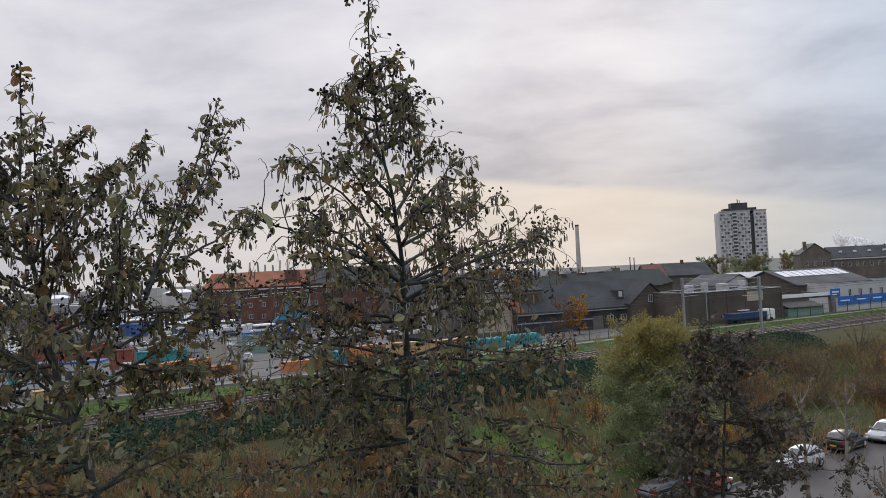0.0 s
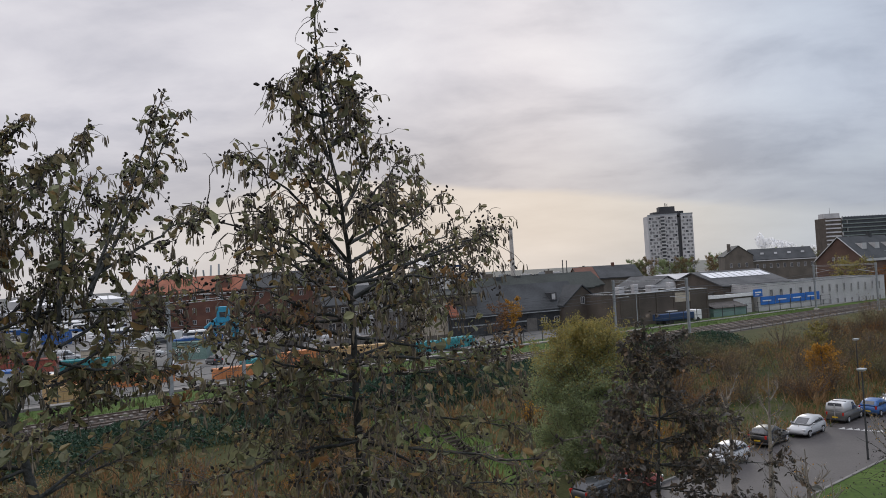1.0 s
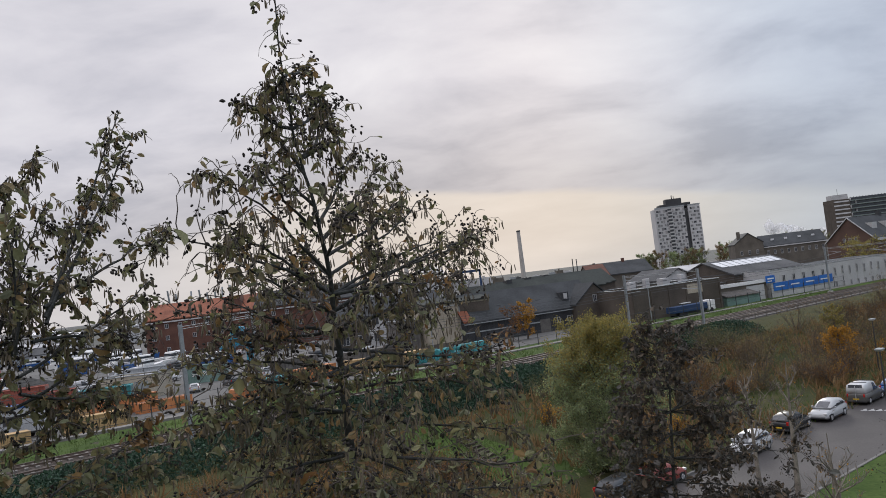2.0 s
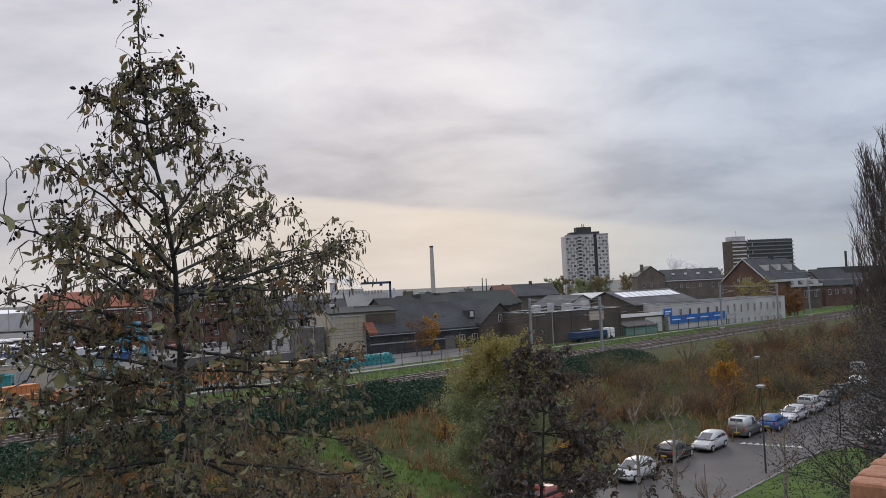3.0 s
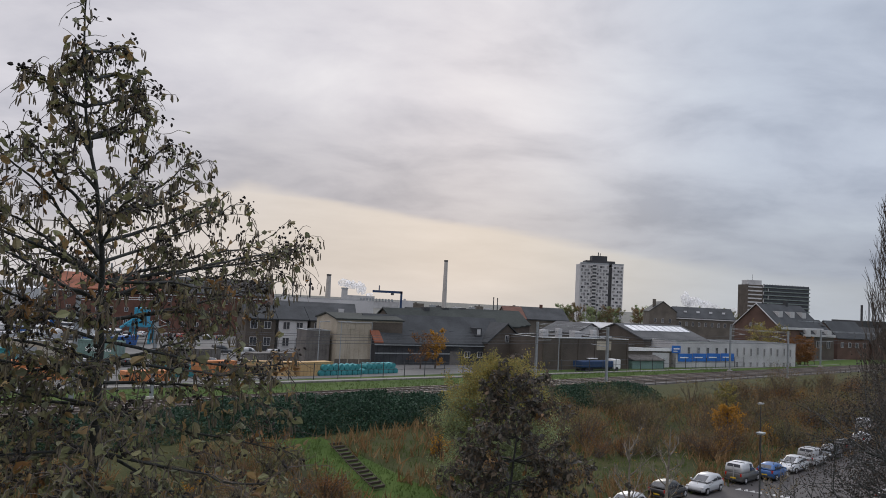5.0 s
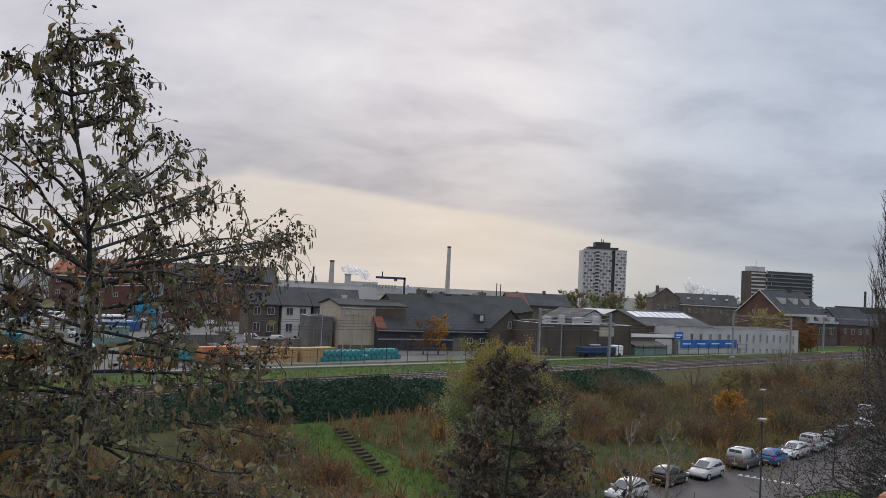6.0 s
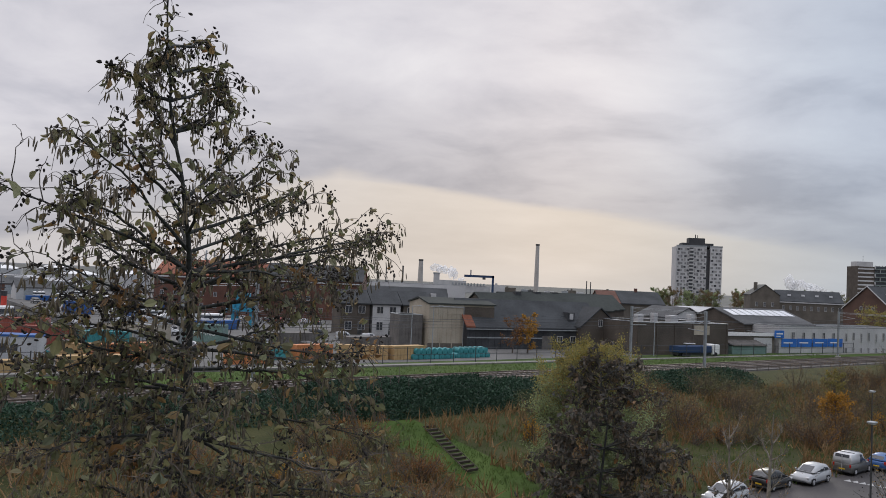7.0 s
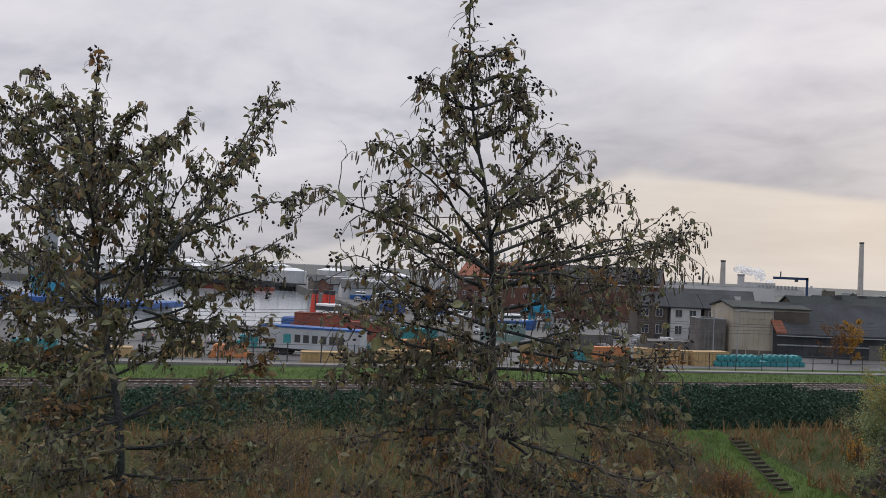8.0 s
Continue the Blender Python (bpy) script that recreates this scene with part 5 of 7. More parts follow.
part("brick_bay", boxes((6.1, 11.5, -0.06, 0.0, -0.5, 6.6)), M["brick_brown"], t, "dark brick bay")
part("base_band", boxes((-0.05, 6.1, -0.07, 0.0, -0.5, 0.7)), M["brick_grey"], t)
t = gable_house("black_hall", "low tarred black hall with a slate roof", 1.2, 127.6, B, 26, 9.5, 1.3, 4.8, 9.0, M["black_wall"], M["roof_dark"], "x", category="building")
part("gutter", boxes((-0.3, 26, -0.5, -0.32, 3.1, 3.24)), M["galv"], t)
part("band", boxes((0, 15, -0.1, -0.02, 1.7, 1.9)), M["galv"], t)
for k in range(13):
    part("batten", boxes((0.4 + 1.15 * k, 0.5 + 1.15 * k, -0.08, 0.0, 0, 3.1)), M["black_wall"], t)
for k in range(6):
    part("roof_light", boxes((3.2 + 3.9 * k, 4.1 + 3.9 * k, 1.9, 2.7, 4.95, 5.45)), M["glass"], t)
part("roof_dormer", boxes((19.7, 21.0, 1.0, 4.0, 4.2, 6.2)), M["black_wall"], t)
part("dormer_window", boxes((20.0, 20.7, 0.93, 1.0, 5.0, 6.0)), M["white_wall"], t)
part("rusty_verge", prism([(-0.3, 3.4), (2.6, 6.1), (2.6, 6.35), (-0.3, 3.65)], -0.32, 1.3), M["roof_red"], t, "rust-stained roof verge")
for k in range(3):
    window(t, 17.5 + 2.6 * k, -0.02, 1.7, 1.1, 1.0)
part("shutter", boxes((14.0, 16.0, -0.12, -0.02, 0, 2.2)), M["timber"], t)
t = gable_house("brick_gable_house", "dark brick workshop with a steep gable", 20.4, 135.5, B, 8, 12, 1.3, 5.2, 8.4, M["brick_brown"], M["roof_dark"], "y", category="building")
window(t, 4, -0.02, 4.6, 0.8, 1.2)
for k in range(3):
    t2 = gable_house("long_hall", "long hall with a mossy dark roof", 4.5 + 4.5 * k, 139.5 + 9 * k, B, 27 - 2 * k, 9, 1.3, 7.6, 10.0 + 0.15 * k, M["brick_brown"], M["roof_moss"], "x", category="building", group="long halls")
    part("ridge_vent", boxes((8, 9.2, 3.9, 5.1, 8.6, 9.3)), M["dark_metal"], t2)
# timber shed and white houses left of the cream hall
t = flat_block("timber_shed", "tall weathered grey timber shed", -9.6, 126.0, 22, 3.9, 5, 1.3, 6.3, M["timber"], M["roof_flat"], "shed")
for k in range(7):
    part("board", boxes((0.55 * k, 0.55 * k + 0.48, -0.05, -0.005, 0.1 * (k % 2), 4.95)), M["timber"], t)
for k in range(3):
    t = gable_house("terrace_house", ("brown brick terraced house with a dark roof", "white rendered terraced house with a dark roof", "grey brick terraced house with a dark roof")[k], -22 + 5.6 * k, 147 + 2.2 * k, 21, 5.4, 8, 1.3, 7.0, 9.3, (M["brick_brown"], M["white_wall"], M["brick_grey"])[k], M["roof_dark"], "x", group="terrace houses")
    for j in range(2):
        window(t, 1.4 + 2.5 * j, -0.02, 4.6, 1.3, 1.4); window(t, 1.4 + 2.5 * j, -0.02, 1.6, 1.3, 1.6)
    part("door", boxes((3.2, 4.1, -0.06, 0.0, 0, 2.1)), M["dark_metal"], t)
t = gable_house("slate_row", "long low row with a slate roof and dormers", -43, 205, 8, 40, 10, 1.2, 7.0, 9.6, M["white_wall"], M["roof_dark"], "x", category="building")
for k in range(9):
    part("dormer", boxes((2 + 4.2 * k, 3.4 + 4.2 * k, 0.6, 2.4, 5.6, 7.2)), M["white_wall"], t)
t = flat_block("warehouse", "long pale flat-roofed warehouse", -62, 300, 4, 64, 30, 1.2, 10.3, M["pale_wall"], M["white_wall"])
for k in range(12):
    part("loading_door", boxes((3 + 5.1 * k, 6 + 5.1 * k, -0.15, 0, 0, 4.2)), M["galv"], t)
# red-tiled house in the middle distance
t = gable_house("tiled_house", "brick house with a long orange-red and slate roof", 41.5, 236, 6, 19, 13, 1.2, 7.6, 11.0, M["brick_grey"], M["roof_rust"], "x")
part("chimney", boxes((12, 12.8, 6, 6.8, 9.2, 11.0)), M["brick"], t)
part("slate_patch", prism([(6.5, 9.8), (-0.45, 6.25), (-0.45, 6.55), (6.5, 10.1)], 6, 19.4), M["roof_dark"], t)
# red brick chapel-like hall with a big slate roof
t = gable_house("gabled_brick_hall", "red brick hall with white-edged gable and slate roof", 97.6, 205.5, -62, 13.2, 19, 1.2, 9.6, 15.2, M["brick_dull"], M["roof_dark"], "y", category="building")
for sx in (-1, 1):
    bm = prism([(6.6, 14.0), (6.6 + sx * 6.95, 8.1), (6.6 + sx * 6.95, 8.36), (6.6, 14.26)], -0.42, -0.25, "y")
    part("verge_board", bm, M["white_wall"], t)
window(t, 5.0, -0.03, 8.6, 0.7, 0.9); window(t, 6.6, -0.03, 8.6, 0.7, 0.9); window(t, 8.2, -0.03, 8.6, 0.7, 0.9)
for k in range(3):
    part("dormer", boxes((8.6, 10.6, 3.5 + 5.2 * k, 5.3 + 5.2 * k, 9.5, 12.4)), M["white_wall"], t, "white-framed dormer")
part("ridge_turret", boxes((6.1, 7.1, 12, 13.0, 13.0, 15.2)), M["roof_dark"], t)
part("eaves_board", boxes((13.2, 13.6, 0, 19, 7.8, 8.4)), M["white_wall"], t)
t = thing("scaffold", "steel scaffold against the slate-roofed hall", "scaffold", pose(108.5, 199.5, 1.2, 0, 0, 20))
for k in range(8):
    part("standard", rod(bmesh.new(), (2.1 * k, 0, 0), (2.1 * k, 0, 10.5), 0.06, sides=6), M["dark_metal"], t)
for k in range(5):
    part("deck_board", boxes((0, 14.7, -0.4, 0.5, 1.9 * k + 1.6, 1.9 * k + 1.75)), M["timber"], t)
    part("ledger", rod(bmesh.new(), (0, -0.4, 1.9 * k + 2.5), (14.7, -0.4, 1.9 * k + 2.5), 0.05, sides=6), M["galv"], t)
t = gable_house("slate_wing", "brick wing with a broad slate roof", 112.0, 197.5, 20, 12, 10, 1.2, 7.8, 11.6, M["brick_brown"], M["roof_dark"], "x", category="building")
for k in range(3):
    part("dormer", boxes((1.2 + 3.9 * k, 2.8 + 3.9 * k, -0.3, 3, 6.4, 8.0)), M["white_wall"], t)
    window(t, 2 + 3.9 * k, -0.03, 4.2, 1.2, 1.8)
part("balustrade", boxes((0, 12, -0.5, -0.35, 6.2, 6.8)), M["white_wall"], t)
t = gable_house("brick_row_house", "red brick house with a steep slate roof", 127, 206, 14, 11, 10, 1.2, 7.2, 11.6, M["brick_dull"], M["roof_dark"], "x")
for k in range(4):
    window(t, 1.6 + 2.6 * k, -0.03, 4.2, 1.0, 1.4)
t = gable_house("brick_row_house", "red brick gabled house", 139, 209, 14, 8, 12, 1.2, 6.6, 10.2, M["brick_dull"], M["roof_dark"], "y")
window(t, 3, -0.03, 4.6, 1.0, 1.4); window(t, 6, -0.03, 4.6, 1.0, 1.4)
t = flat_block("blue_clad_block", "dark blue clad industrial block", 151, 232, 14, 16, 12, 1.2, 12.2, M["dark_metal"], M["roof_flat"])
part("flue", rod(bmesh.new(), (5, 5, 11), (5, 5, 16), 0.35), M["dark_metal"], t)
part("flue", rod(bmesh.new(), (8, 5, 11), (8, 5, 17), 0.25), M["galv"], t)
# stone school with a slate roof
t = gable_house("stone_school", "long grey stone building with slate roof and skylights", 126, 318, -8, 24, 13, 0.8, 10.0, 14.2, M["brick_grey"], M["roof_dark"], "x", category="building")
for k in range(9):
    window(t, 1.8 + 2.6 * k, -0.03, 6.6, 0.9, 1.7)
    if k % 2:
        part("skylight", boxes((1.2 + 2.6 * k, 2.4 + 2.6 * k, 2.3, 2.5, 11.3, 12.0)), M["skylight"], t)
part("cornice", boxes((-0.2, 24.2, -0.4, 0, 8.6, 9.0)), M["white_wall"], t)
t = gable_house("stone_school_wing", "stone wing with a steep slate roof", 114.8, 318, -8, 11, 12, 0.8, 12.0, 16.0, M["brick_grey"], M["roof_dark"], "y", category="building")
part("chimney", boxes((2, 3.2, 3, 4.2, 12, 16.2)), M["brick_grey"], t)
for k in range(3):
    window(t, 2.4 + 3 * k, -0.03, 7.5, 0.9, 1.7)

# red brick harbour warehouse
t = gable_house("brick_warehouse", "red brick harbour warehouse with orange tiled roof", -74.0, 190.5, 2, 50, 15, 1.2, 10.6, 14.2, M["brick"], M["roof_red"], "x", category="building")
part("dark_roof_part", prism([(-0.3, 9.35), (7.5, 13.06), (7.5, 13.3), (-0.3, 9.62)], 26, 50.3), M["roof_dark"], t)
for r in range(3):
    for k in range(15):
        window(t, 2.0 + 3.2 * k, -0.03, 2.2 + 2.8 * r, 0.9, 1.1)
part("cornice", boxes((0, 50, -0.35, 0, 8.7, 9.0)), M["white_wall"], t)
part("dormer", boxes((20, 23, 1, 5, 10, 13.2)), M["brick"], t)

# white tower block
t = thing("tower_block", "pale grey residential tower with scattered dark windows", "tower", pose(158.4, 590, 1.7, 0, 0, -4))
part("body", boxes((0, 21.5, 0, 18, -1, 43.6)), M["pale_wall"], t)
part("recess", boxes((21.5, 24.6, 3, 18, -1, 42.0)), M["dark_metal"], t)
part("wing", boxes((24.6, 33.2, 1.5, 18, -1, 43.8)), M["pale_wall"], t)
part("roof_storey", boxes((4.5, 27, 3, 15, 43.6, 46.4)), M["hull_black"], t)
part("plant_room", boxes((9.5, 21, 4, 13, 46.4, 50.2)), M["hull_black"], t)
part("mast", boxes((14.5, 15.1, 7, 7.6, 50.2, 53), (16, 16.4, 7, 7.4, 50.2, 52.5)), M["dark_metal"], t)
# two of the three pane tones carry painted haze
TOWER_WIN = []
for tone in ("glass", "haze_glass", "pale_haze_glass"):
    for w, h in ((1.9, 1.5), (1.3, 1.45), (1.5, 2.1)):
        me = bpy.data.meshes.new("window")
        bm = boxes((-w / 2, w / 2, -0.04, 0.02, -h / 2, h / 2)); bm.to_mesh(me); bm.free()
        me.materials.append(M[tone]); TOWER_WIN.append(me)
for r in range(16):
    z = 2.2 + 2.62 * r
    part("floor_joint", boxes((0, 21.5, -0.05, 0, z - 1.27, z - 1.15)), M["galv"], t)
    for k in range(9):
        if k == 4:
            continue
        o = new("window", TOWER_WIN[3 * ((r * 5 + k * 7 + r * k) % 3) + (r + k) % 3]); o.parent = t
        o.matrix_basis = pose(1.3 + 2.36 * k + (0.45 if (r + k) % 2 else -0.25), -0.05, z)
        part("spandrel", boxes((0.25 + 2.36 * k, 0.42 + 2.36 * k, -0.12, 0, z - 1.1, z + 1.35)), M["pale_wall"], t)
    part("balcony", boxes((9.2, 12.4, -0.9, 0, z - 0.9, z - 0.1)), M["pale_wall"], t)
    part("opening", boxes((9.2, 12.4, -0.06, 0.0, z - 0.08, z + 1.35)), M["glass"], t)
    for k in range(3):
        o = new("window", TOWER_WIN[3 * ((r + k * 2 + r * k) % 3) + (r + k) % 2]); o.parent = t
        o.matrix_basis = pose(26.2 + 2.7 * k + (0.4 if (r + k) % 2 else -0.3), 1.45, z)
part("corner_pier", boxes((-0.35, 0.25, -0.3, 0.5, -1, 43.9)), M["white_wall"], t)
part("parapet", boxes((-0.2, 21.7, -0.25, 0.3, 43.6, 44.5), (24.4, 33.4, 1.3, 1.8, 43.8, 44.6)), M["galv"], t)

# long slab of flats
t = thing("slab_block", "long dark slab of flats with continuous balconies", "apartment block", pose(296.3, 600, 3.0, 0, 0, 2))
part("body", boxes((0, 51, 0, 16, -1, 33.6)), M["brick_brown"], t)
part("end_wall", boxes((-0.3, 0, 0, 16, -1, 33.8)), M["brick_brown"], t)
part("roof_house", boxes((0.5, 12.5, 3, 12, 33.6, 37.4)), M["white_wall"], t)
for r in range(11):
    z = 1.5 + 3.0 * r
    part("balcony", boxes((12, 51.2, -1.4, 0, z, z + 0.85)), M["balcony"], t)
    part("window_band", boxes((12.3, 50.8, -0.12, 0.0, z + 1.05, z + 2.7)), M["glass"], t)
    part("floor_band", boxes((-0.4, 11.6, -0.15, 0.0, z - 0.1, z + 0.95)), M["pale_wall"], t)
    part("party_wall", boxes((12.0 + 3.9 * (r % 2), 12.2 + 3.9 * (r % 2), -1.4, 0, z, z + 3.0)), M["pale_wall"], t)
for k in range(16):
    part("vent", rod(bmesh.new(), (14 + 2.4 * k, 6, 33.6), (14 + 2.4 * k, 6, 34.9), 0.28), M["dark_metal"], t)
part("aerial", rod(bmesh.new(), (7, 7, 37.4), (7, 7, 42), 0.12), M["dark_metal"], t)

# ---- far industry ----
def chimney(x, y, h, r0, r1, m, label):
    t = thing("chimney", label, "chimney", pose(x, y, -2))
    part("shaft", rod(bmesh.new(), (0, 0, 0), (0, 0, h), r0, r1, 20), m, t)
    part("rim", rod(bmesh.new(), (0, 0, h - 1.5), (0, 0, h + 0.4), r1 * 1.15, r1 * 1.15, 20), M["dark_metal"], t)


chimney(95, 1000, 64.5, 3.1, 2.2, M["concrete"], "tall tapering concrete chimney")
chimney(-50.7, 1000, 39, 3.6, 2.6, M["concrete"], "grey concrete works chimney far off")
for x, h, r in ((-73, 30, 1.2), (-94, 28, 0.8), (-105, 22, 0.9), (-84, 20, 0.7), (-120, 34, 0.9), (158, 21, 0.7), (163, 20, 0.7)):
    chimney(x, 1000, h, r, r * 0.8, M["dark_metal"], "thin dark steel stack")
t = thing("gantry_crane", "dark blue gantry crane beside the works", "crane", pose(0, 800, 0))
part("leg", boxes((31.5, 33.6, 0, 2, -2, 18.6)), M["navy"], t)
part("girder", boxes((3.5, 33.6, 0, 2, 16.6, 18.9)), M["navy"], t)
part("mast", boxes((9.5, 10.6, 0, 1, 18.9, 23.8)), M["navy"], t)
part("trolley", boxes((22, 25, -0.5, 2.5, 14.6, 16.6)), M["dark_metal"], t)
t = thing("process_plant", "white factory block half hidden by steam", "factory", pose(0, 820, 0))
part("block", boxes((-28, -22, 0, 12, -2, 18.6), (-22, 6, 0, 12, -2, 12.6), (6, 31, 0, 12, -2, 8.0)), M["white_wall"], t)
for k in range(11):
    part("duct", rod(bmesh.new(), (-8 + 3.2 * k, 0, 8), (-8 + 3.2 * k, 0, 10.5), 0.9, 0.9, 10), M["galv"], t)
part("parapet", boxes((-28.4, -21.6, -0.4, 12, 18.6, 20)), M["galv"], t)
bd = thing("backdrop", "low distant industrial skyline", "skyline", kind="structure")
for k in range(70):
    x = -420 + 14.5 * k + RNG.normal() * 4
    w, h, y = 7 + 12 * RNG.random(), 4 + 5.5 * RNG.random() ** 2, 900 + 200 * RNG.random()
    part("far_building", boxes((x, x + w, y, y + 12, -2, h), (x + w * 0.3, x + w * 0.45, y, y + 4, h, h + 2.5 * RNG.random())), (M["pale_wall"], M["brick_grey"], M["galv"], M["roof_flat"])[k % 4], bd)
t = thing("flare_works", "distant refinery towers and pipe racks", "refinery", pose(-330, 900, 0))
for k in range(10):
    h = 12 + 26 * RNG.random()
    part("column", rod(bmesh.new(), (9 * k, RNG.random() * 20, -2), (9 * k, 10, h), 1.3, 1.0, 10), M["galv"], t)

# steam
def plume(x, y, z, dx, n, r0, r1, dz, label):
    t = thing("steam_plume", label, "steam", pose(x, y, z))
    for k in range(n):
        f = k / n
        bm = bmesh.new()
        bmesh.ops.create_icosphere(bm, subdivisions=3, radius=1.0)
        ph = RNG.random(3) * 50
        for v in bm.verts:
            v.co *= 1 + 0.55 * noise.noise(v.co * 1.4 + Vector(ph)) + 0.25 * noise.noise(v.co * 4 + Vector(ph))
        for fc in bm.faces:
            fc.smooth = True
        r = r0 + (r1 - r0) * f
        o = part("puff", bm, M["steam"], t)
        o.matrix_basis = Matrix.LocRotScale(Vector((dx * f + RNG.normal() * r * 0.35, RNG.normal() * r * 0.3, dz * f ** 0.6 + RNG.normal() * r * 0.3)), Euler(RNG.random(3) * 6), (r * 1.5, r, r * 0.75))


plume(412, 900, 14.5, -50, 12, 2.5, 5.5, 14, "white steam drifting from a far works roof")
plume(455, 905, 11.5, -30, 7, 2.0, 3.5, 5, "white steam drifting from a far works roof")
plume(0, 826, 14.5, -28, 7, 2.5, 4.5, 12, "white steam over the far white factory")

# ---- vehicles ----
def paint(name, c, metal=0.25):
    m = bpy.data.materials.new(name)
    m.use_nodes = True
    b = m.node_tree.nodes["Principled BSDF"]
    n = m.node_tree.nodes.new("ShaderNodeTexNoise"); n.inputs["Scale"].default_value = 5
    r = m.node_tree.nodes.new("ShaderNodeValToRGB")
    r.color_ramp.elements[0].color, r.color_ramp.elements[1].color = (*[v * 0.8 for v in c], 1), (*c, 1)
    m.node_tree.links.new(n.outputs["Fac"], r.inputs[0]); m.node_tree.links.new(r.outputs[0], b.inputs["Base Color"])
    b.inputs["Roughness"].default_value, b.inputs["Metallic"].default_value, b.inputs["Coat Weight"].default_value = 0.4, metal, 0.25
    return m


PAINT = {"white": paint("white_car_paint", (0.40, 0.41, 0.42), 0.0), "silver": paint("silver_car_paint", (0.50, 0.51, 0.52), 0.35), "black": paint("black_car_paint", (0.008, 0.008, 0.009), 0.0),
         "grey": paint("dark_grey_car_paint", (0.028, 0.031, 0.035), 0.1), "blue": paint("blue_car_paint", (0.03, 0.10, 0.27)), "red": paint("red_car_paint", (0.22, 0.03, 0.018), 0.0), "brown": paint("brown_grey_van_paint", (0.10, 0.10, 0.095))}


def loft(sections):
    """A closed body through rings of equal length along x: rows of (x, half-width, z_low, z_high, half-width at top)."""
    bm = bmesh.new()
    rings = []
    for x, w, z0, z1, wt in sections:
        zm = z0 + (z1 - z0) * 0.45
        rings.append([bm.verts.new(p) for p in ((x, -w * 0.93, z0), (x, -w, z0 + 0.12), (x, -w, zm), (x, -wt, z1 - 0.05), (x, -wt * 0.82, z1), (x, wt * 0.82, z1), (x, wt, z1 - 0.05), (x, w, zm), (x, w, z0 + 0.12), (x, w * 0.93, z0))])
    for a, b in zip(rings[:-1], rings[1:]):
        for k in range(10):
            bm.faces.new((a[k], a[(k + 1) % 10], b[(k + 1) % 10], b[k]))
    bm.faces.new(rings[0]); bm.faces.new(rings[-1][::-1])
    bmesh.ops.recalc_face_normals(bm, faces=bm.faces)
    for f in bm.faces:
        f.smooth = True
    return bm


def wheel(parent, x, y, r):
    t = new("wheel"); t.parent = parent
    bm = bmesh.new()
    s = 1 if y > 0 else -1
    rod(bm, (0, -0.1, 0), (0, 0.1, 0), r, r, 20)
    ty = part("tyre", bm, M["tyre"], t)
    bm = bmesh.new()
    rod(bm, (0, s * 0.085, 0), (0, s * 0.115, 0), r * 0.64, r * 0.58, 14)
    for k in range(5):
        a = k * 2 * math.pi / 5
        rod(bm, (0, s * 0.12, 0), (math.cos(a) * r * 0.58, s * 0.12, math.sin(a) * r * 0.58), 0.03, sides=4)
    part("rim", bm, M["rim"], t)
    t.matrix_basis = pose(x, y, r)


